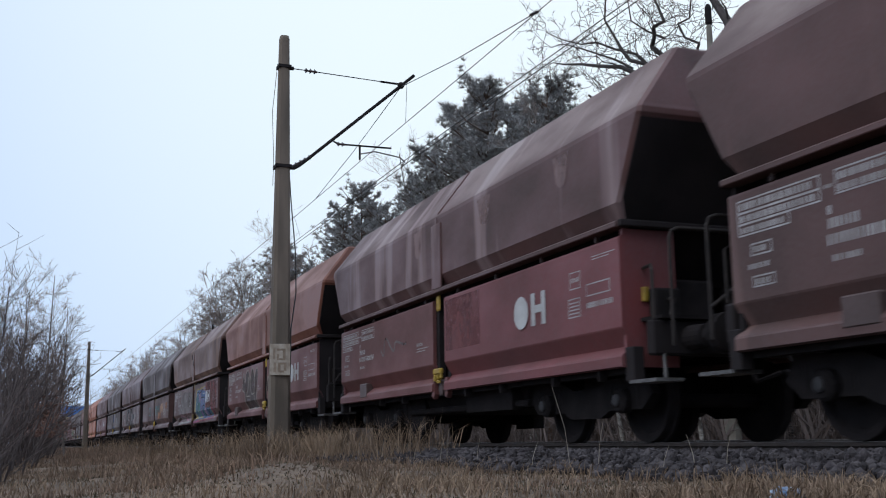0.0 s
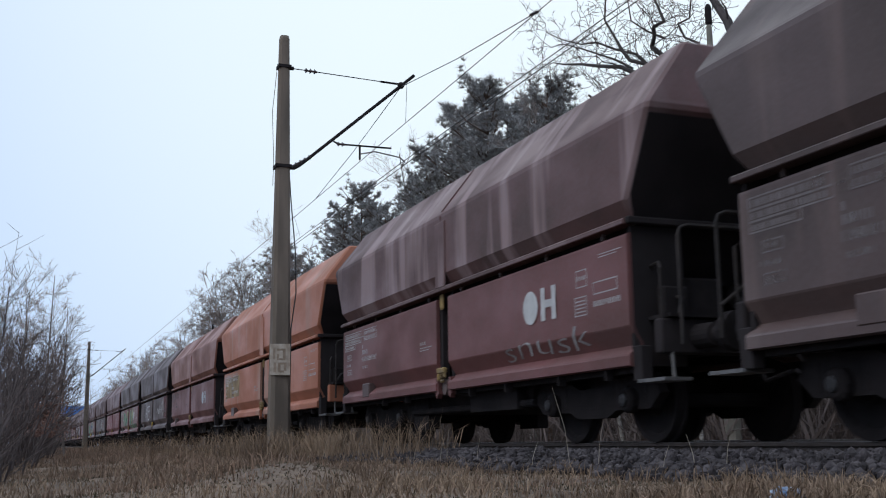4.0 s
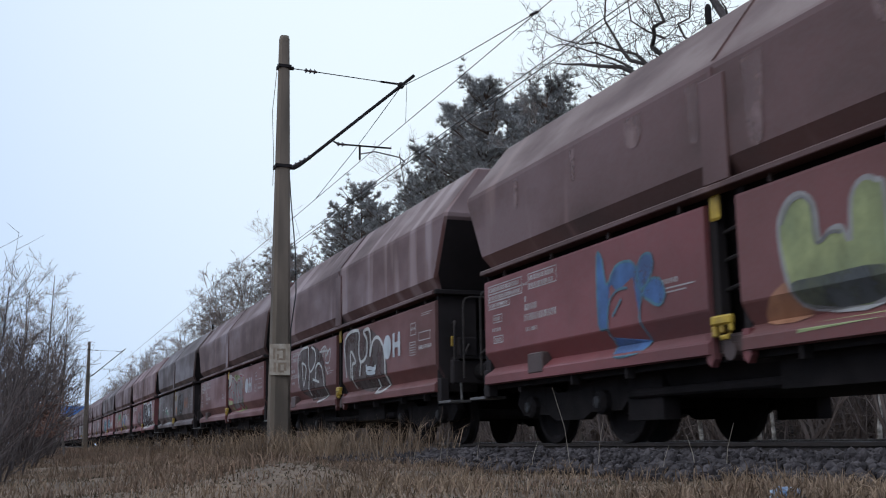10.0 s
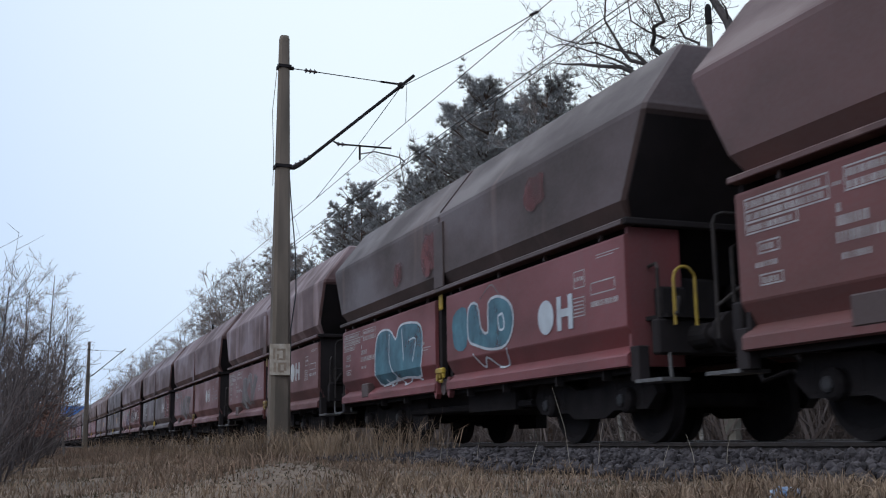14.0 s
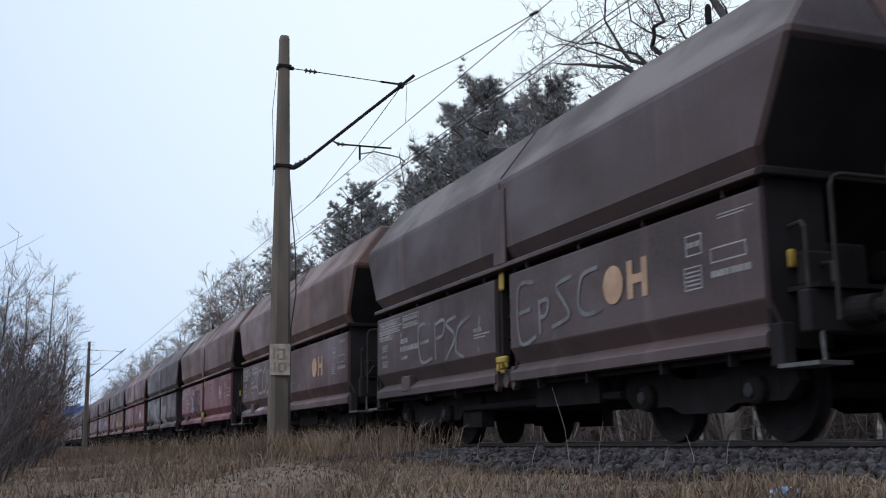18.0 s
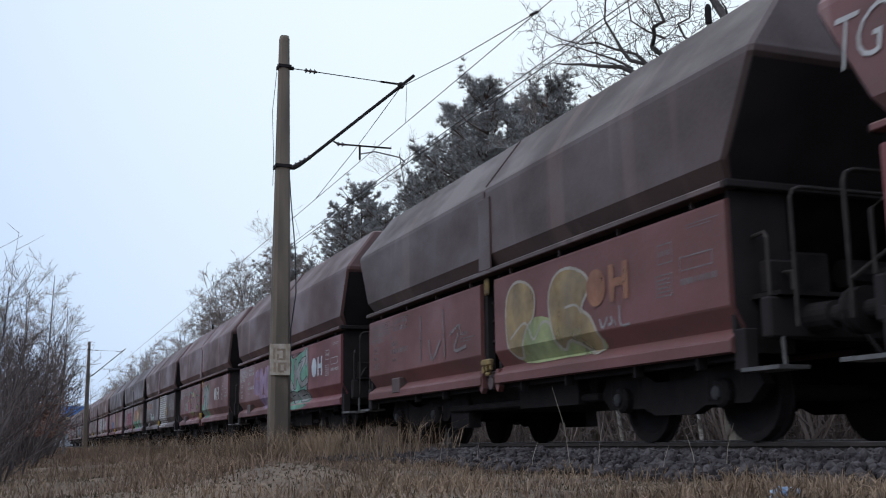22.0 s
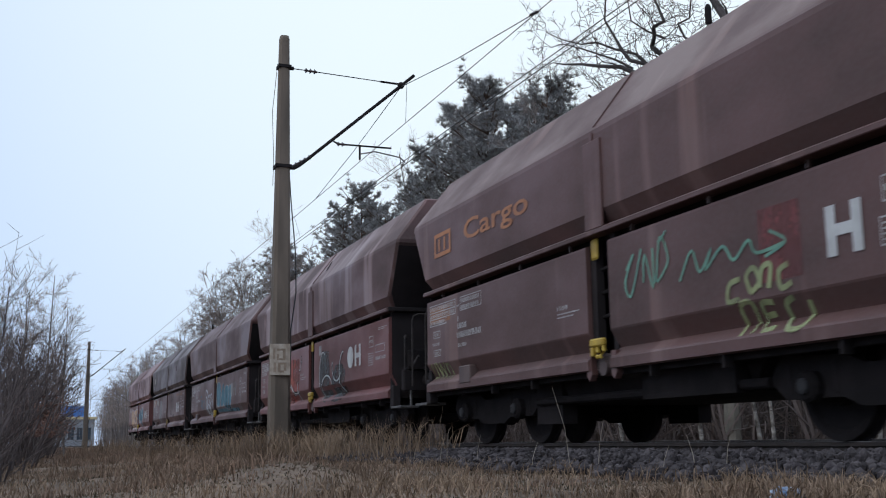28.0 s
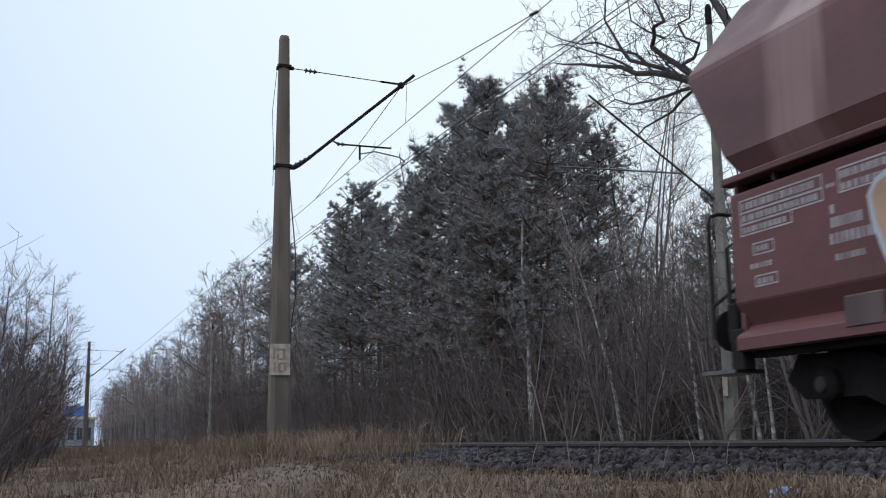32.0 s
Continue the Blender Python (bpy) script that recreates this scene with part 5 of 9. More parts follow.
symbols = frame_bars(1.26, 1.52, 1.57, 1.68) + text_bars(1.3, 1.48, 1.6, 0.05, 10) + text_bars(1.22, 1.5, 1.46, 0.045, 11) + frame_bars(1.26, 1.54, 1.30, 1.40) + text_bars(1.3, 1.5, 1.32, 0.05, 12)
notice = text_bars(5.05, 5.3, 1.52, 0.05, 13) + [(5.05, 5.55, 1.47, 1.485), (5.05, 5.42, 1.43, 1.445)]
end_boxes = frame_bars(10.35, 10.62, 1.72, 1.92) + text_bars(10.38, 10.6, 1.8, 0.05, 14) + frame_bars(10.75, 11.3, 1.60, 1.74) + frame_bars(10.3, 10.6, 1.40, 1.62) + [(10.33, 10.57, 1.4 + 0.04 * i, 1.415 + 0.04 * i) for i in range(1, 5)] + text_bars(10.75, 11.35, 1.47, 0.06, 15)
end_line = [(10.9, 11.42, 2.02, 2.03), (10.9, 11.3, 1.99, 2.0)]
shared = {}


def marking(name, rows, owner, ink, lift=0.004):
    if name + ink not in shared:
        ob = decal("lettering", bars(rows), ink, owner, lift)
        shared[name + ink] = ob.data
    else:
        ob = new("lettering", shared[name + ink])
        ob.parent = owner
    return tagged(ob, kind="stuff")


# disc and letter H by wagon, from the last one; "-" for no disc
HMARK = ["white", "white", "pale", "white", "-white", "bluewhite", "-pale", "creamy", "none", "white", "bluewhite", "orange", "bluewhite", "-creamy", "-white",
         "creamy", "creamy", "white", "white", "white", "white", "bluewhite", "white", "bluewhite", "orange", "bluewhite", "bluewhite", "white", "white", "orange",
         "-white", "white", "pale", "bluewhite", "none", "white", "pale", "pale", "creamy", "bluewhite", "white", "white", "white"]
HMARK_AT = {41: (9.18, 1.61), 38: (8.96, 1.67), 31: (9.18, 1.66), 28: (9.43, 1.67), 25: (9.36, 1.63), 24: (9.60, 1.60), 22: (9.37, 1.65), 21: (9.76, 1.48), 17: (9.50, 1.63), 16: (9.12, 1.65), 15: (9.08, 1.63),
            12: (9.60, 1.60), 11: (9.24, 1.67), 10: (9.54, 1.63), 7: (9.03, 1.65), 4: (9.58, 1.60), 0: (9.78, 1.56), 1: (9.45, 1.53)}
for k, wagon in enumerate(wagons):
    ink = "faint" if k in (11, 29, 32, 33, 36) else ("pale" if k in (6, 7, 8, 9, 19, 24, 38) else "stencil")
    for name, rows in (("grid", grid_block), ("load", load_block), ("number", number_row), ("symbol", symbols), ("notice", notice), ("ends", end_boxes), ("line", end_line)):
        marking(name, rows, wagon, ink)
    h = HMARK[k]
    if h != "none":
        word = h.strip("-")
        x, z = HMARK_AT.get(k, (9.3, 1.64))
        for name, bm in (("disc", flat([(0.205 * math.cos(6.283 * i / 32), 0.205 * math.sin(6.283 * i / 32)) for i in range(32)], [tuple(range(32))])), ("letter", letters("H", 0.29, 0.68, -0.195, 0.205, 0.045))):
            if name == "disc" and h[0] == "-":
                bm.free()
                continue
            for v in bm.verts:
                v.co.x, v.co.z = v.co.x + x, v.co.z + z
            decal(name, bm, word, wagon, 0.012, "painted capital H" if name == "letter" else "", True)


def piece(k, word, x0, x1, z0, z1, fill, edge, bold=0.05, slant=0.1, label=""):
    """Bulging outlined graffiti letters."""
    w = wagons[k]
    b = decal("graffiti", letters(word, x0, x1, z0, z1, bold, slant, k + 1), fill, w, 0.008, label)
    decal("outline", letters(word, x0 - 0.05, x1 + 0.05, z0 - 0.045, z1 + 0.045, bold + 0.035, slant, k + 1), edge, b, 0.005)
    if fill in ("black", "grey"):
        g = letters(word, x0 + 0.03, x1 - 0.03, z0 + (z1 - z0) * 0.12, z1 - 0.02, -0.015, slant, k + 1)
        decal("highlight", g, "pale", b, 0.011)


def hollow(k, word, x0, x1, z0, z1, edge, inner=None, slant=0.12, label="", width=0.045):
    """Letters drawn as an outline only."""
    w = wagons[k]
    b = decal("graffiti", contour(letters(word, x0, x1, z0, z1, 0.04, slant, k + 3), width), edge, w, 0.009, label)
    if inner not in (None, "dull"):
        decal("letter_core", letters(word, x0, x1, z0, z1, 0.03, slant, k + 3), inner, b, 0.005)


def tag(k, word, x0, x1, z0, z1, ink, slant=0.25, label=""):
    """A thin handwritten tag."""
    decal("graffiti", letters(word, x0, x1, z0, z1, -0.012, slant, k + 5), ink, wagons[k], 0.009, label)


def scrawl(k, x0, x1, z0, z1, loops, ink, width=0.035, label=""):
    decal("graffiti", curl(x0, x1, z0, z1, loops, k * 3 + loops, width), ink, wagons[k], 0.007, label)


def splash(k, cx, cz, rx, rz, ink, lift=0.004, label=""):
    decal("graffiti", blot(cx, cz, rx, rz, k + int(cx * 10)), ink, wagons[k], lift, label)


def patch(k, x0, x1, z0, z1, ink, lift=0.0025):
    decal("repaint_patch", rect(x0, x1, z0, z1), ink, wagons[k], lift)


def bend(points, closed=False, steps=4):
    """A smooth line through a few points."""
    n = len(points)
    out = []
    for i in range(n if closed else n - 1):
        p0, p1, p2, p3 = (points[j % n] if closed else points[min(max(j, 0), n - 1)] for j in (i - 1, i, i + 1, i + 2))
        for q in range(steps):
            u = q / steps
            out.append(tuple(0.5 * (2 * b + (c - a) * u + (2 * a - 5 * b + 4 * c - d) * u * u + (3 * b - a - 3 * c + d) * u ** 3) for a, b, c, d in zip(p0, p1, p2, p3)))
    return out if closed else out + [tuple(points[-1])]


def on_side(points):
    """Keep a drawing within the half of the side that it lies on."""
    rear = sum(x for x, z in points) / len(points) < 6.27
    x0, x1 = (0.97, MID0 - 0.01) if rear else (MID1 + 0.01, LENGTH - END - 0.02)
    return [(min(max(x, x0), x1), min(max(z, 0.80), 2.12)) for x, z in points]


def stroke(k, ink, width, points, lift=0.010):
    """One stroke of the spray can, in metres along the wagon and above the rails."""
    decal("graffiti", ribbon(on_side(bend(points) if len(points) > 2 else points), width), ink, wagons[k], lift, "", True)


def fill(k, ink, edge, points, lift=0.006, label="", smooth=True):
    """A filled letter or patch, with its outline of another colour."""
    pts = on_side(bend(points, True, 3) if smooth else points)
    ob = decal("graffiti", flat(pts, [tuple(range(len(pts)))]), ink, wagons[k], lift, label, True)
    if edge:
        decal("outline", ribbon(pts + pts[:2], edge[1]), edge[0], ob, lift + 0.002, "", True)


# from the last wagon forward
tag(1, "VUL", 6.5, 8.5, 1.2, 2.05, "faint")
tag(1, "nero ok", 8.9, 10.8, 1.98, 2.12, "orange")
decal("graffiti", blot(4.2, 1.45, 0.75, 0.5, 43, 40, 0.12), "glow", wagons[3], 0.003, "red graffiti cloud with curved white and black strokes")
decal("graffiti", blot(4.0, 1.25, 0.4, 0.4, 47, 40, 0.12), "glow", wagons[3], 0.0036)


def arc(cx, cz, rx, rz, a0, a1):
    return [(cx + rx * math.cos(radians(a0 + (a1 - a0) * i / 12)), cz + rz * math.sin(radians(a0 + (a1 - a0) * i / 12))) for i in range(13)]


for pts in (arc(4.2, 1.0, 0.32, 0.32, 200, 20), arc(4.7, 1.5, 0.5, 0.35, 200, 300), arc(3.85, 1.5, 0.2, 0.35, 180, 320), arc(5.0, 1.85, 0.12, 0.2, 240, 400), arc(4.9, 1.2, 0.1, 0.2, 90, 260),
            arc(7.0, 1.4, 0.3, 0.5, 60, 260), arc(7.3, 1.1, 0.45, 0.3, 180, 20), arc(8.1, 1.55, 0.35, 0.3, 160, 330), arc(8.6, 1.4, 0.3, 0.4, 90, 250)):
    decal("graffiti", ribbon(pts, 0.075), "black", wagons[3], 0.008)
    decal("graffiti", ribbon(pts, 0.03), "white", wagons[3], 0.0105)
decal("graffiti", blot(7.1, 1.4, 0.4, 0.55, 51, 40, 0.15), "slate", wagons[3], 0.003)
decal("graffiti", blot(8.2, 1.2, 0.5, 0.35, 52, 40, 0.15), "slate", wagons[3], 0.0034)
decal("graffiti", rect(6.65, 6.85, 1.85, 2.05), "pale", wagons[3], 0.006)
decal("lettering", letters("Cargo", 2.49, 4.45, 2.76, 3.14, 0.012), "sign", wagons[4], 0.006, "orange painted word")
decal("emblem", bars(frame_bars(1.40, 2.02, 2.78, 3.14, 0.06) + [(1.56, 1.62, 2.86, 3.06), (1.76, 1.82, 2.86, 3.06)]), "sign", wagons[4], 0.006)
patch(4, 8.85, 9.4, 1.32, 1.95, "fresh")
tag(4, "uwn", 1.1, 1.8, 0.95, 1.2, "lime")
patch(4, 1.12, 1.9, 1.8, 2.05, "orange", 0.003)
decal("graffiti", flat([(3.25, 1.0), (3.1, 1.5), (3.35, 1.95), (3.9, 2.05), (5.55, 2.1), (5.55, 0.88), (4.2, 0.86)], [tuple(range(7))]), "silver", wagons[5], 0.004, "pale grey block graffiti with thin black lines")
decal("graffiti", flat([(6.2, 0.88), (6.2, 2.1), (7.9, 2.05), (8.3, 1.6), (8.1, 0.95)], [tuple(range(5))]), "silver", wagons[5], 0.004)
for pts in ([(3.3, 1.2), (3.45, 1.9), (3.6, 1.75), (3.5, 1.1)], [(3.6, 1.1), (3.65, 1.85), (4.3, 1.9)], [(3.8, 1.65), (3.9, 1.25), (4.1, 1.65), (3.8, 1.65)], [(4.3, 1.0), (4.35, 1.75), (5.4, 1.85), (5.45, 1.1), (4.3, 1.0)], [(4.3, 2.05), (4.5, 1.75), (4.6, 1.8), (4.45, 2.05), (4.3, 2.05)], [(4.6, 1.5), (5.4, 1.58)], [(4.6, 1.42), (5.4, 1.5)], [(4.6, 1.22), (5.4, 1.3)], [(4.6, 1.15), (5.4, 1.22)], [(6.4, 1.0), (6.4, 1.9), (7.2, 1.9), (7.2, 1.0)], [(7.4, 1.0), (7.4, 1.9), (8.0, 1.7), (8.0, 1.1), (7.4, 1.0)], [(6.6, 1.4), (7.0, 1.4)]):
    decal("graffiti", ribbon(pts, 0.035), "black", wagons[5], 0.008)
patch(6, 3.9, 4.9, 1.1, 1.6, "blue")
piece(6, "BLK", 6.6, 8.4, 1.2, 2.0, "ochre", "faint")
scrawl(6, 8.0, 10.5, 0.85, 1.05, 5, "white", 0.04)
splash(7, 3.8, 1.45, 1.2, 0.5, "crimson", 0.003)
hollow(7, "SNUG", 2.6, 5.3, 0.95, 1.95, "pink", "dull")
splash(7, 9.8, 1.0, 1.1, 0.2, "violet", 0.004)
decal("graffiti", bars([(6.3, 8.7, 0.84 + 0.093 * i, 0.875 + 0.093 * i) for i in range(15)] + [(6.3 + 0.17 * i, 6.35 + 0.17 * i, 0.84 + (i % 3) * 0.1, 2.14 - (i % 2) * 0.09) for i in range(15)]), "white", wagons[8], 0.006, "white painted basket-weave grid")
splash(8, 8.75, 1.55, 0.28, 0.3, "ochre")
piece(8, "om", 8.5, 9.3, 1.3, 1.65, "ochre", "dull")
tag(8, "Rezi", 9.9, 11.1, 1.5, 2.0, "pale")
tag(8, "Rosy", 9.7, 10.6, 1.0, 1.2, "pale", 0.1)
scrawl(12, 3.1, 4.6, 1.0, 1.85, 6, "lime", 0.035, "olive scribbled graffiti")
tag(12, "S.uuve 8", 6.5, 8.6, 1.3, 1.9, "faint", 0.2)
piece(13, "mn", 3.6, 5.5, 1.05, 2.0, "pale", "faint", 0.05, 0.0, "worn whitish block graffiti letters")
piece(13, "hn", 6.35, 8.0, 1.05, 2.05, "pale", "faint", 0.05, 0.0)
tag(13, "Ezrau", 8.9, 10.0, 0.90, 1.02, "pale")
tag(14, "MOETS", 6.6, 7.9, 1.55, 2.05, "ochre", 0.15)
tag(14, "VRZ", 6.9, 7.9, 1.15, 1.55, "ochre", 0.15)
patch(17, 8.9, 11.4, 1.24, 2.1, "fresh")
patch(18, 10.0, 11.5, 1.22, 2.14, "fresh")
tag(18, "z", 9.6, 9.9, 0.95, 1.1, "pale")
piece(19, "NEST", 2.8, 5.2, 1.1, 1.8, "faint", "grey")
piece(20, "IKV", 3.0, 4.9, 1.1, 1.85, "faint", "grey")
splash(20, 7.3, 1.45, 1.0, 0.55, "grey", 0.003)
scrawl(20, 6.5, 8.3, 1.0, 1.9, 4, "pale", 0.06)
patch(32, 10.5, 11.5, 1.22, 2.14, "fresh")
patch(34, 1.3, 3.2, 1.4, 2.0, "ochre")
tag(35, "snusk", 8.2, 10.6, 1.05, 1.3, "pale", 0.2)
patch(36, 6.25, 6.7, 1.6, 2.1, "blue")
patch(36, 6.25, 6.75, 1.0, 1.3, "blue")
tag(36, "wine", 6.8, 7.6, 1.05, 1.35, "white", 0.1, "white handwritten tag")
tag(36, "fzz", 8.2, 8.9, 1.4, 2.0, "pale")
scrawl(36, 9.0, 10.4, 1.05, 1.5, 6, "ochre", 0.03)
tag(36, "SO A", 3.4, 4.8, 1.2, 1.6, "pale", 0.1)
scrawl(37, 10.0, 10.6, 0.95, 1.75, 4, "pale", 0.03)
patch(41, 6.25, 7.6, 1.35, 2.1, "fresh")
scrawl(41, 3.3, 4.6, 1.5, 1.8, 4, "faint", 0.04)

fill(40, "dim", ("creamed", 0.035), [(3.81, 1), (3.63, 1.43), (3.24, 1.57), (3.45, 2.03), (3.63, 1.67), (3.76, 1.97), (4.05, 2.05), (4.23, 1.91), (4.35, 1.77), (4.55, 2.04), (4.77, 2.03), (4.95, 1.83), (5.13, 2), (5.35, 2.02), (5.4, 1.76), (5.26, 1.4), (5.2, 1), (4.59, 1)], 0.006, label="dark graffiti letters with pale outline")
stroke(40, "creamed", 0.03, [(4.17, 1.86), (4.12, 1.54), (3.91, 1.42), (4, 1.33), (4.37, 1.32), (4.42, 1.13)], 0.01)
stroke(40, "creamed", 0.03, [(4.48, 1.94), (4.39, 1.63), (4.62, 1.38), (4.98, 1.39)], 0.01)
stroke(40, "creamed", 0.03, [(4.92, 1.81), (4.95, 1.56), (4.95, 1.32), (5.2, 1)], 0.01)
stroke(40, "creamed", 0.03, [(5.41, 1.38), (5.25, 1.36), (5.29, 1.22)], 0.01)
fill(40, "dim", None, [(6.51, 1.35), (6.67, 1.69), (6.98, 1.75), (7.15, 1.89), (7.45, 1.73), (7.75, 1.84), (8.15, 1.83), (8.33, 1.72), (8.59, 1.82), (8.85, 1.83), (8.74, 0.89), (8.36, 0.87), (7.58, 0.93), (7.39, 1.19), (6.86, 1.38)], 0.006)
stroke(40, "creamed", 0.04, [(6.53, 1.35), (6.63, 1.65), (6.93, 1.75), (7.04, 1.61), (6.86, 1.43), (7.1, 1.37), (7.36, 1.26), (7.57, 0.93)], 0.01)
stroke(40, "creamed", 0.04, [(7.1, 1.37), (7.2, 1.86), (7.35, 1.88), (7.46, 1.71), (7.6, 1.83), (8.17, 1.83), (8.1, 1.64), (7.93, 1.58), (7.94, 1.35), (7.85, 1.13)], 0.01)
stroke(40, "creamed", 0.04, [(8.13, 1.63), (8.34, 1.75), (8.59, 1.82), (8.85, 1.83)], 0.01)
stroke(40, "creamed", 0.04, [(8.2, 1.08), (8.22, 1.35), (8.33, 1.46), (8.44, 1.35), (8.36, 0.85)], 0.01)
stroke(40, "creamed", 0.04, [(7.6, 1.44), (7.68, 1.41), (7.66, 1.29), (7.59, 1.3), (7.6, 1.44)], 0.01)
stroke(40, "creamed", 0.04, [(8.64, 1.24), (8.69, 1.44), (8.81, 1.46)], 0.01)
fill(40, "pale", None, [(7.61, 1.16), (7.98, 1.13), (7.97, 1.02), (7.59, 1.04)], 0.008, smooth=False)

fill(37, "slate", None, [(3.51, 1.2), (3.62, 1.85), (3.88, 1.52), (4.55, 2.15), (4.72, 2.14), (4.76, 1.09), (4.52, 1.09), (4.44, 1.61), (4.12, 1.21), (3.89, 1.33), (3.79, 1.11)], 0.004, smooth=False)
fill(37, "slate", None, [(4.72, 2.14), (5.08, 2.14), (5.06, 1.07), (4.73, 1.07)], 0.004, smooth=False)
fill(37, "slate", None, [(5.58, 2.14), (5.99, 2.14), (5.93, 1.06), (5.53, 1.06)], 0.004, smooth=False)
fill(37, "slate", None, [(5.08, 2.14), (5.58, 2.14), (5.56, 1.85), (5.07, 1.87)], 0.004, smooth=False)
fill(37, "slate", None, [(5.05, 1.3), (5.53, 1.29), (5.53, 1.06), (5.06, 1.07)], 0.004, smooth=False)
fill(37, "slate", None, [(6.48, 2.11), (6.91, 2.11), (6.85, 1.09), (6.47, 1.11)], 0.004, smooth=False)
fill(37, "slate", None, [(7.34, 2.11), (7.67, 2.12), (7.66, 1.07), (7.29, 1.08)], 0.004, smooth=False)
fill(37, "slate", None, [(6.91, 2.11), (7.34, 2.11), (7.32, 1.84), (6.89, 1.84)], 0.004, smooth=False)
fill(37, "slate", None, [(6.86, 1.27), (7.29, 1.26), (7.29, 1.08), (6.85, 1.09)], 0.004, smooth=False)
fill(37, "slate", None, [(7.74, 2.12), (8.02, 2.13), (7.98, 1.06), (7.69, 1.06)], 0.004, smooth=False)
fill(37, "slate", None, [(8.02, 1.77), (8.74, 1.79), (8.7, 1.46), (8, 1.5)], 0.004, smooth=False)
fill(37, "slate", None, [(7.99, 1.28), (8.68, 1.28), (8.65, 1.05), (7.98, 1.06)], 0.004, smooth=False)
stroke(37, "pale", 0.05, [(4.7, 2.14), (4.71, 1.08)], 0.007)
stroke(37, "pale", 0.05, [(5.94, 2.13), (5.92, 1.14)], 0.007)
stroke(37, "pale", 0.05, [(6.5, 2.11), (6.49, 1.11)], 0.007)
stroke(37, "pale", 0.05, [(7.65, 2.13), (7.67, 1.28)], 0.007)
stroke(37, "pale", 0.05, [(8.02, 2.13), (8.07, 1.84)], 0.007)
stroke(37, "pale", 0.03, [(6.96, 1.83), (6.95, 1.28)], 0.007)
stroke(37, "pale", 0.03, [(3.87, 1.82), (3.93, 1.52)], 0.007)

fill(31, "rose", None, [(1.24, 0.84), (5.81, 0.86), (5.81, 0.78), (1.24, 0.75)], 0.004, smooth=False)
fill(31, "rose", None, [(4.01, 2.08), (4.48, 2.12), (4.78, 1.95), (4.5, 1.79), (4.13, 1.88)], 0.006)
fill(31, "green", ("pale", 0.03), [(3.12, 1.93), (3.8, 1.93), (3.82, 1.77), (3.53, 1.71), (3.81, 1.61), (3.52, 1.54), (3.47, 1.21), (3.15, 1.24)], 0.006, label="green graffiti letters with pale drips")
fill(31, "green", ("pale", 0.03), [(3.9, 1.91), (4.19, 1.89), (4.21, 1.46), (4.1, 1.19), (3.87, 1.24)], 0.006)
fill(31, "green", ("pale", 0.03), [(4.21, 1.08), (4.3, 1.52), (4.5, 1.8), (4.74, 1.61), (4.96, 1.8), (5.24, 1.75), (5.34, 1.52), (5.29, 1.18), (4.99, 1.22), (4.94, 1.44), (4.73, 1.32), (4.56, 1.5), (4.52, 1.09)], 0.006)
fill(31, "lime", ("pale", 0.025), [(4.92, 1.99), (5.34, 1.98), (5.44, 2.07), (5.99, 2), (5.8, 1.78), (5.57, 1.77), (5.4, 1.47), (5.15, 1.57), (5.2, 1.82)], 0.008)
stroke(31, "pink", 0.06, [(3.29, 0.97), (3.86, 1.03), (4.23, 0.92), (4.77, 0.93), (5.41, 0.99)], 0.01)
stroke(31, "white", 0.025, [(5.03, 1.88), (5.47, 2.02), (5.9, 2)], 0.01)
stroke(31, "white", 0.025, [(3.86, 1.11), (4.14, 0.88), (4.28, 1.04), (4.56, 0.91), (4.86, 1.03)], 0.01)
fill(31, "rose", None, [(6.55, 2.13), (6.95, 2.12), (7.21, 1.9), (7.04, 1.37), (6.53, 1.22)], 0.006)
fill(31, "green", ("creamed", 0.04), [(6.9, 1.51), (7.06, 1.93), (7.38, 2.05), (7.49, 1.83), (7.61, 2.02), (7.92, 2.08), (7.83, 1.8), (7.63, 1.6), (7.94, 1.27), (8.34, 1.04), (7.92, 1.03), (7.59, 1.08), (7.4, 1.31), (7.24, 1.03), (7, 1.11)], 0.008, label="green and pink graffiti with black outline")
fill(31, "ochre", None, [(7.5, 2.01), (7.9, 2.07), (7.81, 1.84), (7.59, 1.67), (7.46, 1.79)], 0.0105)
fill(31, "lime", ("creamed", 0.04), [(7.89, 1.68), (8.08, 1.91), (8.32, 2.01), (8.53, 1.85), (8.64, 1.51), (8.66, 1.18), (8.43, 1.01), (8.14, 1.08), (7.94, 1.27)], 0.009)
fill(31, "rose", ("black", 0.03), [(8.23, 1.62), (8.37, 1.66), (8.46, 1.48), (8.44, 1.29), (8.31, 1.22), (8.23, 1.4)], 0.0115)
fill(31, "green", ("pale", 0.04), [(8.51, 2.06), (8.78, 2.14), (8.94, 2.12), (8.88, 1.37), (9.01, 1.22), (9.19, 1.07), (9.16, 0.96), (8.74, 0.96), (8.66, 1.18), (8.62, 1.52)], 0.0085)
fill(31, "lime", None, [(8.55, 2.05), (8.75, 2.12), (8.88, 2.09), (8.87, 1.75), (8.61, 1.67)], 0.0105)
fill(31, "green", None, [(9.23, 1.22), (9.91, 1.23), (9.99, 1.07), (9.3, 1.01)], 0.005, smooth=False)
fill(31, "rose", None, [(10.02, 1.24), (10.2, 1.24), (10.25, 1.03), (10.13, 1.02)], 0.005, smooth=False)
fill(31, "green", None, [(10.24, 1.23), (10.62, 1.23), (10.67, 1.02), (10.32, 1.02)], 0.005, smooth=False)
fill(31, "black", None, [(10.62, 1.23), (10.86, 1.24), (10.9, 1.02), (10.69, 1.02)], 0.005, smooth=False)
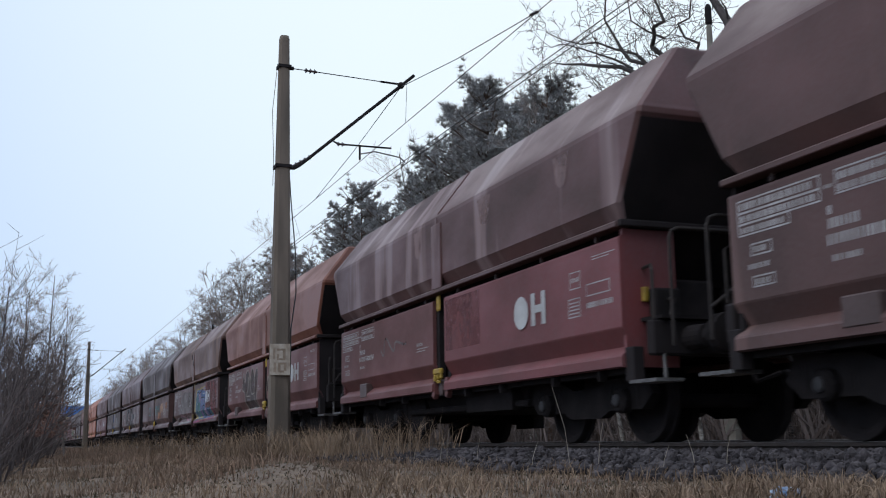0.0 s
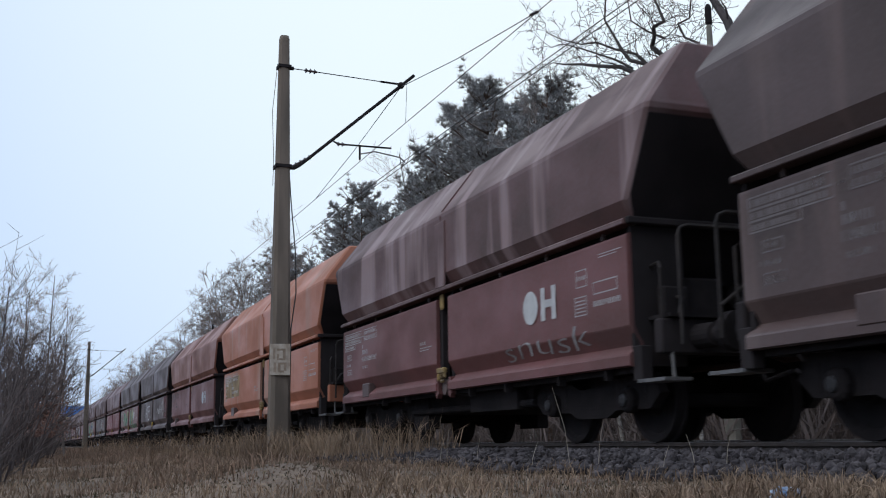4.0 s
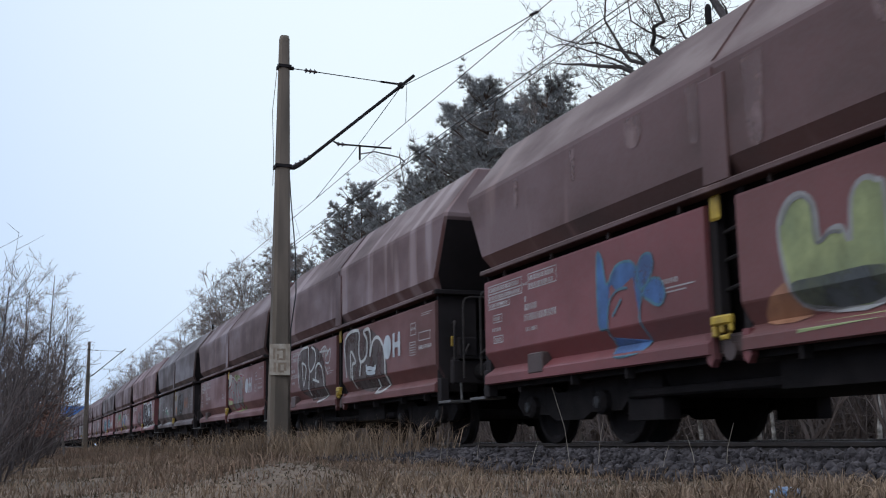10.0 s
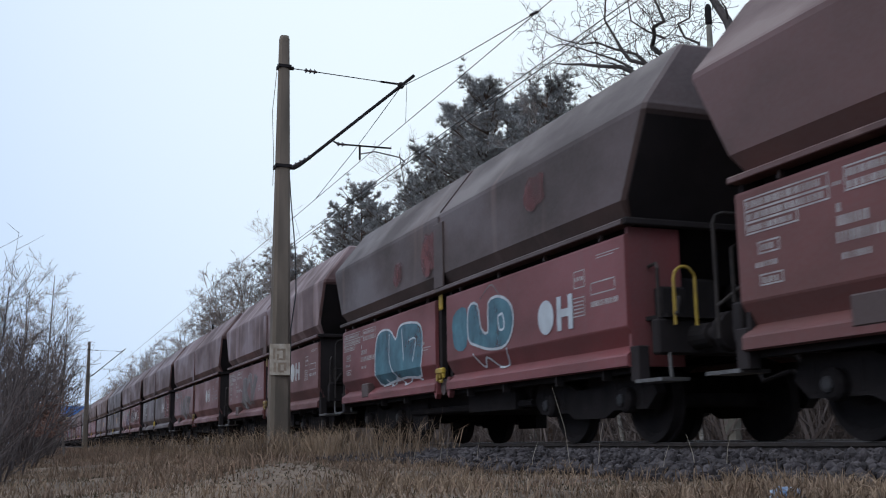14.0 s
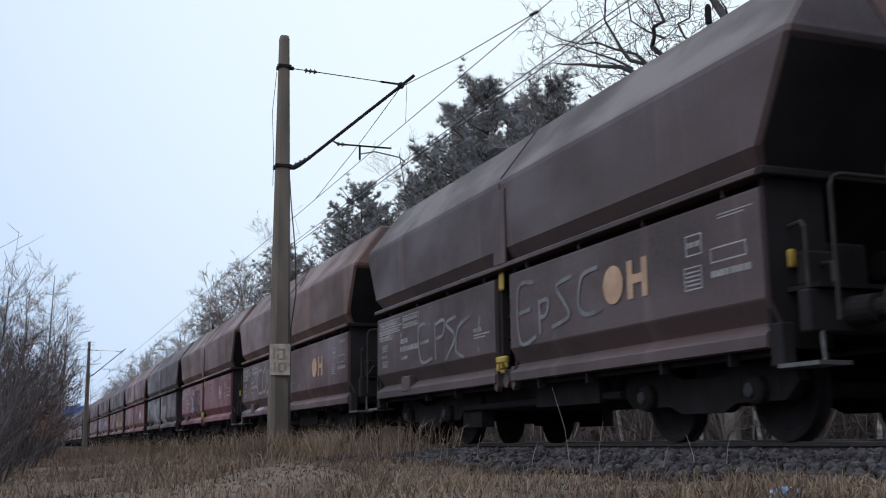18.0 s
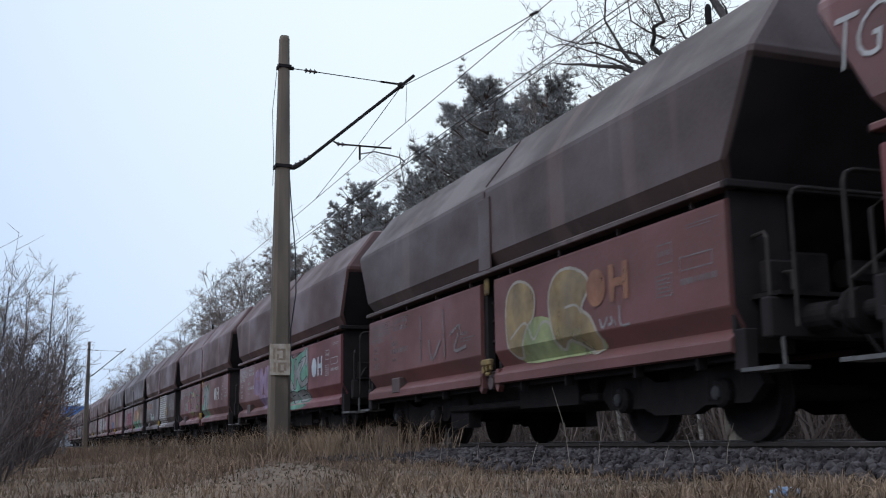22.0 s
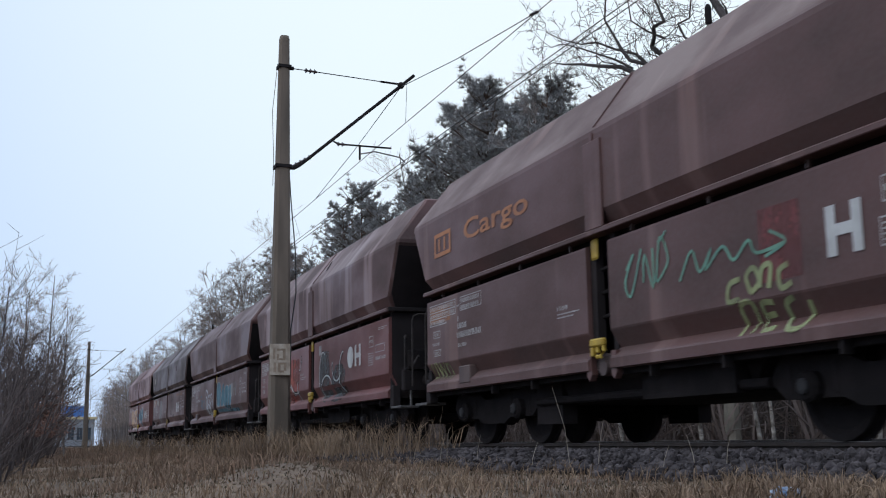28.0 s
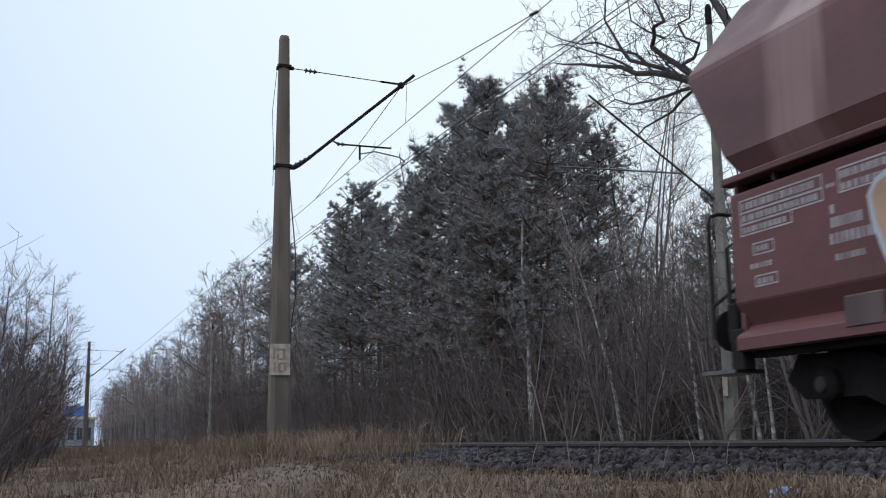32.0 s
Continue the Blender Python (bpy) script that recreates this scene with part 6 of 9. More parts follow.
fill(31, "rose", None, [(10.86, 1.23), (11.3, 1.26), (11.25, 0.83), (10.81, 0.84)], 0.005, smooth=False)
fill(31, "rose", None, [(6.54, 0.9), (7.46, 0.92), (7.46, 0.83), (6.59, 0.81)], 0.005, smooth=False)
fill(31, "pale", None, [(7.49, 0.91), (10.79, 0.92), (10.8, 0.85), (7.48, 0.83)], 0.005, smooth=False)
fill(31, "pale", None, [(10.08, 2.13), (10.31, 2.13), (10.31, 2.09), (10.08, 2.09)], 0.005, smooth=False)

fill(27, "blue", ("sea", 0.03), [(4.04, 2.01), (4.15, 1.96), (4.23, 1.67), (4.43, 1.84), (4.72, 1.85), (4.87, 1.71), (4.92, 1.49), (4.86, 1.26), (4.92, 0.96), (4.69, 0.89), (4.3, 0.91), (4.2, 1.19), (4.03, 1.26)], 0.006, label="blue graffiti figure")
fill(27, "blue", ("sea", 0.03), [(4.89, 1.54), (4.85, 1.72), (4.95, 1.86), (5.12, 1.86), (5.15, 1.71), (5, 1.56)], 0.008)
fill(27, "blue", ("sea", 0.03), [(4.94, 1.48), (5.08, 1.6), (5.26, 1.59), (5.35, 1.43), (5.24, 1.33), (5.06, 1.4)], 0.008)
stroke(27, "sea", 0.03, [(4.21, 1.1), (4.26, 1.45), (4.44, 1.58), (4.66, 1.58)], 0.01)
stroke(27, "sea", 0.03, [(4.52, 1.48), (4.33, 1.32)], 0.01)
fill(27, "lime", ("pale", 0.045), [(7.07, 1.76), (7.17, 1.93), (7.35, 1.98), (7.51, 1.86), (7.55, 1.56), (7.67, 1.62), (7.8, 1.62), (7.88, 1.5), (7.92, 1.82), (8.05, 1.94), (8.19, 1.9), (8.26, 1.79), (8.17, 1.05), (7.35, 1.05), (7.17, 1.23), (7.09, 1.48)], 0.006, label="yellow-green bubble graffiti with pale outline")
fill(27, "slate", None, [(7.17, 1.26), (7.51, 1.28), (8.2, 1.27), (8.17, 1.05), (7.35, 1.04)], 0.008)
fill(27, "orange", None, [(6.72, 1), (6.99, 1.25), (7.21, 1.27), (7.29, 0.99)], 0.005)
fill(27, "lime", None, [(7.24, 0.93), (8.16, 0.94), (8.15, 0.89), (7.23, 0.86)], 0.004, smooth=False)
stroke(27, "grey", 0.03, [(7.11, 1.76), (7.21, 1.9), (7.36, 1.95), (7.48, 1.85), (7.51, 1.55), (7.67, 1.6), (7.8, 1.58)], 0.0115)

fill(28, "mint", ("green", 0.025), [(3.28, 1.65), (3.39, 1.89), (3.76, 1.94), (4.15, 1.8), (3.9, 1.66), (3.74, 1.52), (4.08, 1.4), (4.08, 1.23), (3.46, 1.31)], 0.006, label="green bubble graffiti letters")
fill(28, "mint", ("green", 0.025), [(4.13, 1.23), (4.21, 1.66), (4.48, 1.86), (4.68, 1.67), (4.86, 1.87), (5.15, 1.83), (5.34, 1.54), (5.32, 1.06), (4.54, 1.12)], 0.006)
fill(28, "mint", None, [(3.37, 0.82), (3.53, 0.96), (3.83, 1.08), (3.88, 1.25), (5.37, 1.14), (5.48, 0.82)], 0.0055)
stroke(28, "white", 0.035, [(4.52, 1.87), (4.62, 2.07), (4.91, 1.89), (5.11, 2.05)], 0.01)
stroke(28, "white", 0.035, [(5.48, 1.76), (5.66, 1.85), (5.6, 1.67), (5.3, 1.6), (5.63, 1.45), (5.68, 1.35), (5.33, 1.32), (5.26, 1.47)], 0.01)
fill(28, "sea", ("bluewhite", 0.04), [(6.57, 2.09), (6.87, 2.09), (7.31, 1.96), (7.53, 2.12), (7.76, 1.99), (8.13, 2.06), (8.56, 2.09), (8.78, 2.01), (9.04, 2.03), (9.03, 1.36), (9.17, 0.86), (8.8, 0.89), (8.4, 0.88), (8.14, 1.12), (7.91, 0.89), (7.45, 0.85), (7.33, 1.2), (7.24, 1.81), (7.01, 1.27), (6.56, 1.27)], 0.006, label="blue and yellow graffiti letters with pale outline")
fill(28, "lime", None, [(6.78, 2.01), (7.28, 1.94), (7.27, 1.79), (6.86, 1.88)], 0.008)
fill(28, "lime", None, [(7.49, 1.53), (7.8, 1.57), (7.86, 1.22), (7.55, 1.17)], 0.008)
fill(28, "lime", None, [(8.13, 1.98), (8.48, 2.03), (8.6, 1.78), (8.18, 1.78)], 0.008)
fill(28, "lime", None, [(8.3, 1.37), (8.7, 1.39), (8.81, 1.06), (8.41, 1.03)], 0.008)
fill(28, "lime", None, [(7.63, 1.93), (7.9, 1.93), (7.86, 1.76), (7.66, 1.76)], 0.008)
fill(28, "blue", None, [(6.63, 1.84), (7.01, 1.83), (6.93, 1.38), (6.6, 1.34)], 0.008)
fill(28, "blue", None, [(8.69, 1.9), (9, 1.95), (8.97, 1.49), (8.71, 1.45)], 0.008)
fill(28, "blue", None, [(7.56, 1.8), (7.83, 1.8), (7.82, 1.6), (7.55, 1.6)], 0.008)
fill(28, "blue", None, [(8.82, 1.26), (9.05, 1.27), (9.1, 0.99), (8.87, 1)], 0.008)
stroke(28, "bluewhite", 0.04, [(6.57, 2.1), (7.08, 1.93), (7.53, 2.09), (8.34, 2.03), (8.65, 2.09), (8.8, 2)], 0.01)
stroke(28, "bluewhite", 0.04, [(7.31, 1.84), (7.34, 1.27), (7.47, 0.88)], 0.01)
stroke(28, "bluewhite", 0.04, [(7.97, 1.89), (8.02, 1.48), (8.14, 1.09), (8.3, 1.44), (8.35, 1.9)], 0.01)
stroke(28, "bluewhite", 0.04, [(8.8, 2), (8.67, 1.66), (8.57, 1.41), (8.89, 1.12)], 0.01)
stroke(28, "black", 0.03, [(8.46, 1.36), (8.58, 1.15), (8.82, 1.19)], 0.01)
stroke(28, "black", 0.03, [(7.4, 1.27), (7.61, 0.98)], 0.01)
stroke(28, "pale", 0.03, [(10.5, 1.85), (10.66, 1.94), (10.77, 1.81), (10.9, 1.95), (11.01, 1.81), (11.16, 1.94), (11.46, 1.93)], 0.01)
stroke(28, "pale", 0.03, [(10.53, 1.82), (10.75, 1.88), (10.95, 1.84)], 0.01)

fill(23, "dull", None, [(3.67, 1.29), (3.93, 1.55), (4.07, 1.81), (4.5, 1.79), (4.78, 1.66), (4.84, 1.93), (5.28, 1.91), (5.33, 1.69), (5.56, 1.69), (5.62, 1.55), (5.36, 1.44), (5.34, 1.01), (4.05, 1.1)], 0.004, label="faded grey graffiti letters painted over")
fill(23, "faint", None, [(4.06, 1.7), (4.27, 1.82), (4.5, 1.74), (4.36, 1.28), (4.08, 1.28)], 0.006)
fill(23, "faint", None, [(4.83, 1.88), (5.23, 1.87), (5.2, 1.42), (4.91, 1.41)], 0.006)
fill(23, "faint", None, [(4.51, 1.63), (4.75, 1.63), (4.78, 1.33), (4.51, 1.23)], 0.006)
stroke(23, "faint", 0.03, [(3.5, 1.27), (3.73, 1.47), (3.87, 1.29)], 0.01)
stroke(23, "faint", 0.03, [(4.12, 1.26), (4.49, 1.27), (5.33, 1.26)], 0.01)

fill(21, "sea", ("bluewhite", 0.035), [(3.12, 1.05), (3.06, 1.65), (3.29, 1.93), (3.86, 1.92), (4.18, 1.74), (4.36, 1.92), (4.79, 1.95), (5.4, 1.84), (5.47, 1.45), (5.25, 1.07), (4.57, 1.08), (3.84, 1.05)], 0.006, label="turquoise bubble graffiti with pale outline")
stroke(21, "bluewhite", 0.03, [(3.85, 1.85), (3.85, 1.39), (4.14, 1.12)], 0.01)
stroke(21, "bluewhite", 0.03, [(4.5, 1.88), (4.58, 1.34)], 0.01)
stroke(21, "bluewhite", 0.03, [(4.86, 1.66), (5.16, 1.65), (5.02, 1.31)], 0.01)
stroke(21, "bluewhite", 0.03, [(3.54, 1.1), (3.84, 0.98), (4.14, 1.1), (4.54, 0.96), (4.85, 1.07), (5.25, 1)], 0.01)
fill(21, "sea", None, [(6.77, 1.82), (7.27, 1.89), (7.27, 1.35), (6.82, 1.37)], 0.006)
fill(21, "sea", ("bluewhite", 0.035), [(7.37, 1.88), (7.68, 1.89), (7.8, 1.56), (8.03, 1.48), (8.06, 1.87), (8.44, 1.91), (8.78, 1.75), (8.83, 1.49), (8.6, 1.26), (8.13, 1.24), (7.65, 1.33), (7.35, 1.45)], 0.006)
stroke(21, "bluewhite", 0.03, [(8.37, 1.65), (8.51, 1.67), (8.56, 1.49), (8.41, 1.48), (8.37, 1.65)], 0.01)
stroke(21, "bluewhite", 0.03, [(7.51, 1.23), (7.73, 1.03), (7.93, 1.15), (8.21, 1.01), (8.48, 1.01), (8.63, 1.22)], 0.01)
stroke(21, "grey", 0.02, [(7.78, 1.95), (8.13, 2.1), (8.31, 2.02), (8.45, 1.91)], 0.01)

fill(9, "rose", None, [(2.78, 1.19), (3.03, 1.7), (3.44, 1.78), (3.66, 1.93), (4.19, 1.85), (4.76, 2.02), (5.01, 1.88), (5.67, 1.77), (5.71, 1.56), (5.88, 1.43), (5.76, 1.29), (5.22, 1.26), (4.9, 1.23), (4.8, 0.95), (4.22, 0.86), (3.76, 0.93), (3.9, 1.15), (3.6, 1.28)], 0.005, label="pink spiky graffiti with black outlines and turquoise dots")
stroke(9, "black", 0.03, [(3.57, 1.76), (4.02, 1.76), (3.92, 1.46), (3.66, 1.3)], 0.01)
stroke(9, "black", 0.03, [(4.12, 1.68), (4.52, 1.73), (4.6, 1.38), (4.15, 1.38), (4.12, 1.68)], 0.01)
stroke(9, "black", 0.03, [(4.66, 1.48), (4.84, 1.69), (4.92, 1.39)], 0.01)
stroke(9, "black", 0.03, [(5.13, 1.48), (5.29, 1.62), (5.42, 1.48), (5.7, 1.35), (5.3, 1.28)], 0.01)
stroke(9, "black", 0.03, [(3.03, 1.69), (3.28, 1.41), (2.99, 1.17)], 0.01)
stroke(9, "black", 0.03, [(3.76, 0.94), (4.24, 1.07), (4.8, 1.19), (4.8, 0.96)], 0.01)
stroke(9, "black", 0.02, [(4.28, 1.54), (4.42, 1.64), (4.47, 1.42)], 0.01)
stroke(9, "black", 0.02, [(3.58, 1.95), (3.83, 1.85), (4.14, 1.85)], 0.01)
stroke(9, "black", 0.02, [(4.96, 1.84), (5.13, 1.7), (5.34, 1.75)], 0.01)
fill(9, "lime", None, [(3.91, 1.7), (4.12, 1.68), (4.16, 1.49), (3.93, 1.57)], 0.008)
fill(9, "lime", None, [(4.25, 1.83), (4.42, 1.92), (4.58, 1.79), (4.41, 1.7)], 0.008)
fill(9, "lime", None, [(4.75, 1.87), (4.91, 1.87), (4.84, 1.69), (4.73, 1.67)], 0.008)
fill(9, "lime", None, [(3.68, 1.27), (4.02, 1.21), (4.46, 1.27), (4.36, 1.12), (4.01, 1.09)], 0.008)
fill(9, "lime", None, [(5.17, 1.46), (5.68, 1.34), (5.67, 1.29), (5.22, 1.27)], 0.008)
fill(9, "lime", None, [(3.02, 1.67), (3.27, 1.67), (3.18, 1.52)], 0.008)
fill(9, "lime", None, [(4.69, 1.14), (4.86, 1.17), (4.8, 1.02)], 0.008)
stroke(9, "mint", 0.04, [(2.8, 1.45), (3.03, 1.7), (3.66, 1.95), (4.25, 1.87), (4.82, 2.03), (5.26, 1.84), (5.71, 1.74)], 0.0075)
fill(9, "mint", None, [(5.7, 1.59), (5.81, 1.66), (5.91, 1.55), (5.8, 1.48)], 0.009)
fill(9, "mint", None, [(5.51, 1.74), (5.59, 1.79), (5.66, 1.71), (5.58, 1.67)], 0.009)
fill(9, "mint", None, [(2.83, 1.46), (2.94, 1.52), (3.05, 1.44), (2.93, 1.38)], 0.009)
fill(9, "mint", None, [(2.72, 1.34), (2.81, 1.39), (2.89, 1.33), (2.8, 1.28)], 0.009)
fill(9, "mint", None, [(5.82, 1.39), (5.9, 1.44), (5.97, 1.36), (5.89, 1.31)], 0.009)
fill(9, "mint", None, [(5.75, 1.76), (5.81, 1.8), (5.86, 1.74), (5.8, 1.71)], 0.009)
fill(9, "mint", None, [(2.9, 1.34), (3.01, 1.39), (3.1, 1.32), (3, 1.26)], 0.009)
fill(9, "green_pink", None, [(6.56, 1.57), (6.92, 1.83), (7.14, 2.01), (7.54, 2.03), (8.04, 2.03), (7.92, 0.97), (6.51, 1.07)], 0.004)
fill(9, "pale", ("teal", 0.06), [(6.95, 1.18), (7.08, 1.57), (7.23, 1.6), (7.37, 1.13), (7.43, 0.98), (6.93, 0.99)], 0.008, label="grey graffiti letters with turquoise outline")
fill(9, "pale", ("teal", 0.06), [(7.02, 1.8), (7.1, 1.94), (7.27, 1.95), (7.36, 1.78), (7.24, 1.64), (7.07, 1.67)], 0.008)
fill(9, "pale", ("teal", 0.06), [(7.38, 1.21), (7.48, 1.81), (7.59, 1.94), (7.83, 1.93), (7.97, 1.76), (7.94, 1.47), (7.7, 1.33), (7.63, 1.22)], 0.008)
fill(9, "crimson", None, [(6.78, 1.57), (6.97, 1.68), (7.02, 1.5), (6.87, 1.38)], 0.007)
fill(9, "green", None, [(6.61, 1.32), (6.94, 1.42), (6.92, 1.07), (6.59, 1.08)], 0.006)
stroke(9, "orange", 0.025, [(6.52, 1.95), (6.57, 2.06), (6.64, 1.94)], 0.01)
stroke(9, "orange", 0.025, [(6.65, 1.96), (6.68, 2.06), (6.74, 1.97)], 0.01)
stroke(9, "orange", 0.025, [(6.76, 1.98), (6.8, 2.08), (6.85, 2)], 0.01)
stroke(9, "orange", 0.025, [(6.55, 1.82), (6.63, 1.9), (6.7, 1.79), (6.8, 1.91)], 0.01)
stroke(9, "orange", 0.025, [(6.58, 1.74), (6.68, 1.77), (6.83, 1.79)], 0.01)

fill(10, "violet", ("pink", 0.02), [(3.18, 1.36), (3.17, 1.87), (3.76, 1.97), (3.68, 1.78), (3.45, 1.73), (3.91, 1.63), (3.9, 1.34)], 0.008, label="lilac block graffiti letters")
fill(10, "violet", ("pink", 0.02), [(3.77, 1.28), (3.83, 1.87), (4.11, 1.99), (4.35, 1.73), (4.62, 2), (4.76, 1.26), (4.5, 1.28), (4.38, 1.58), (4.16, 1.28)], 0.008, label="lilac block graffiti letters")
fill(10, "violet", ("pink", 0.02), [(4.66, 1.34), (4.67, 1.95), (5.02, 1.95), (5.01, 1.8), (4.88, 1.71), (5.08, 1.64), (5.07, 1.3)], 0.008, label="lilac block graffiti letters")
fill(10, "violet", ("pink", 0.02), [(5.02, 1.92), (5.23, 1.62), (5.4, 1.91), (5.52, 1.65), (5.76, 1.97), (5.83, 1.82), (5.57, 1.28), (5.21, 1.29)], 0.008, label="lilac block graffiti letters")
fill(10, "violet", ("pink", 0.02), [(5.59, 1.96), (5.82, 1.99), (5.83, 1.76), (5.95, 1.55), (5.97, 1.24), (5.64, 1.24)], 0.008, label="lilac block graffiti letters")
fill(10, "violet", None, [(3.89, 1.26), (5.13, 1.24), (5.33, 0.91), (5.07, 0.89), (4.14, 0.97)], 0.0045)
stroke(10, "violet", 0.05, [(4.06, 1.05), (4.07, 0.92)], 0.01)
stroke(10, "violet", 0.05, [(4.56, 1.01), (4.57, 0.9)], 0.01)
stroke(10, "violet", 0.05, [(4.96, 0.98), (4.98, 0.9)], 0.01)
fill(10, "dull", None, [(6.58, 2.09), (8.82, 2.06), (9.04, 0.97), (6.63, 1.1)], 0.003, smooth=False)
fill(10, "mint", None, [(6.8, 1.26), (6.86, 2.09), (7.26, 2.09), (7.58, 1.96), (8.18, 2.02), (8.68, 2.08), (8.75, 2.15), (8.97, 2.07), (8.99, 1.77), (9, 1.42), (8.83, 1.29), (9.02, 0.93), (8.52, 0.82), (7.32, 0.81), (7.18, 1.04), (6.97, 1.27)], 0.005)
fill(10, "pale", ("black", 0.022), [(6.92, 1.31), (6.99, 1.92), (7.2, 2.04), (7.46, 1.88), (7.44, 1.65), (7.28, 1.58), (7.69, 1.33), (7.68, 1.22), (7.41, 1.25), (7.21, 1.44), (7.14, 1.25)], 0.008, label="mint green and white block graffiti with dark lines")
fill(10, "pale", ("black", 0.022), [(7.69, 1.44), (7.76, 1.89), (7.98, 1.9), (7.96, 1.68), (8.35, 1.89), (8.84, 1.93), (8.69, 1.77), (8.28, 1.58), (8.48, 1.39), (8.91, 1.48), (8.97, 1.33), (8.38, 1.27), (7.99, 1.5), (7.92, 1.27), (7.67, 1.28)], 0.008, label="mint green and white block graffiti with dark lines")
fill(10, "pale", ("black", 0.022), [(7.21, 1.18), (7.91, 1.19), (7.81, 0.94), (7.28, 1.03)], 0.008, label="mint green and white block graffiti with dark lines")
fill(10, "pale", ("black", 0.022), [(8.02, 1.17), (8.8, 1.19), (8.94, 0.98), (8.19, 0.96)], 0.008, label="mint green and white block graffiti with dark lines")
fill(10, "pale", ("black", 0.022), [(8.76, 2.06), (8.94, 2.05), (8.96, 1.78), (8.81, 1.7)], 0.008, label="mint green and white block graffiti with dark lines")
stroke(10, "black", 0.02, [(7.1, 1.76), (7.23, 1.89), (7.32, 1.76), (7.21, 1.69)], 0.01)
stroke(10, "black", 0.02, [(8.11, 1.82), (8.53, 1.83), (8.19, 1.65)], 0.01)
stroke(10, "black", 0.02, [(7.4, 1.11), (7.76, 1.13)], 0.01)
stroke(10, "black", 0.02, [(8.28, 1.08), (8.75, 1.1)], 0.01)

fill(11, "lime", None, [(7.01, 1.31), (7.44, 1.48), (7.91, 1.51), (8.49, 1.34), (9.2, 1.17), (9.22, 0.99), (8.46, 0.98), (7.25, 1)], 0.005)
fill(11, "ochre", ("creamed", 0.035), [(6.88, 1.41), (6.91, 1.83), (7.14, 2.01), (7.47, 1.98), (7.72, 1.81), (7.68, 1.53), (7.47, 1.4), (7.25, 1.07), (7, 1.13)], 0.007, label="yellow bubble graffiti letters")
fill(11, "ochre", ("creamed", 0.035), [(8.13, 1.42), (8.11, 1.76), (8.32, 1.96), (8.67, 1.98), (9.01, 1.85), (9.07, 1.69), (8.9, 1.49), (9.1, 1.36), (9.25, 1.1), (9.07, 0.97), (8.61, 1.16), (8.33, 1.07)], 0.007)
stroke(11, "creamed", 0.03, [(7.01, 1.31), (7.44, 1.48), (7.67, 1.25), (7.91, 1.43), (8.13, 1.38), (8.27, 1.07)], 0.01)
stroke(11, "creamed", 0.03, [(8.5, 1.54), (8.77, 1.54), (8.9, 1.43)], 0.01)
stroke(11, "faint", 0.05, [(3.67, 1.99), (3.65, 1.26)], 0.01)
stroke(11, "faint", 0.05, [(4.04, 1.58), (4.17, 1.27), (4.52, 1.53)], 0.01)
stroke(11, "faint", 0.05, [(4.65, 1.99), (4.69, 1.27)], 0.01)
stroke(11, "faint", 0.05, [(4.91, 1.58), (5.31, 1.67), (5.08, 1.34), (5.53, 1.36)], 0.01)
stroke(11, "pale", 0.03, [(9.3, 1.32), (9.36, 1.22), (9.47, 1.33)], 0.01)
stroke(11, "pale", 0.03, [(9.48, 1.24), (9.56, 1.26), (9.54, 1.33)], 0.01)
stroke(11, "pale", 0.03, [(9.6, 1.29), (9.64, 1.21)], 0.01)
stroke(11, "pale", 0.03, [(9.73, 1.42), (9.74, 1.22), (9.92, 1.21)], 0.01)

stroke(16, "grey", 0.05, [(3.6, 1.81), (3.09, 1.82), (3.18, 1.28), (3.68, 1.29)], 0.01)
stroke(16, "grey", 0.05, [(3.14, 1.56), (3.54, 1.57)], 0.01)
stroke(16, "grey", 0.05, [(3.8, 1.83), (3.83, 1.26)], 0.01)
stroke(16, "grey", 0.05, [(3.8, 1.78), (4.18, 1.82), (4.15, 1.61), (3.84, 1.57)], 0.01)
stroke(16, "grey", 0.05, [(4.67, 1.82), (4.27, 1.75), (4.62, 1.53), (4.25, 1.23)], 0.01)
stroke(16, "grey", 0.05, [(5.18, 1.76), (4.75, 1.65), (4.65, 1.33), (4.95, 1.21)], 0.01)
stroke(16, "grey", 0.05, [(5.54, 1.72), (5.44, 1.41)], 0.01)
stroke(16, "grey", 0.05, [(5.48, 1.31), (5.48, 1.25)], 0.01)
stroke(16, "grey", 0.05, [(7.22, 1.95), (6.78, 1.93), (6.81, 1.25), (7.26, 1.28)], 0.01)
stroke(16, "grey", 0.05, [(6.8, 1.61), (7.12, 1.63)], 0.01)
stroke(16, "grey", 0.05, [(7.36, 1.72), (7.37, 1.3)], 0.01)
stroke(16, "grey", 0.05, [(7.36, 1.68), (7.59, 1.69), (7.55, 1.52), (7.38, 1.5)], 0.01)
stroke(16, "grey", 0.05, [(8.2, 1.88), (7.82, 1.82), (8.01, 1.6), (8.11, 1.43), (7.68, 1.35)], 0.01)
stroke(16, "grey", 0.05, [(8.8, 1.89), (8.44, 1.84), (8.35, 1.53), (8.53, 1.4), (8.86, 1.43)], 0.01)

stroke(15, "pale", 0.07, [(3.68, 1.92), (3.17, 1.92), (2.97, 1.65), (3.22, 1.36), (3.69, 1.35)], 0.01)
stroke(15, "pale", 0.07, [(3.92, 1.96), (3.71, 1.71), (3.81, 1.38), (4.04, 1.39), (4.18, 1.65), (4.05, 1.94), (3.92, 1.96)], 0.01)
stroke(15, "pale", 0.07, [(4.67, 1.89), (4.3, 1.84), (4.36, 1.59), (4.58, 1.56), (4.34, 1.32), (4.22, 1.3)], 0.01)
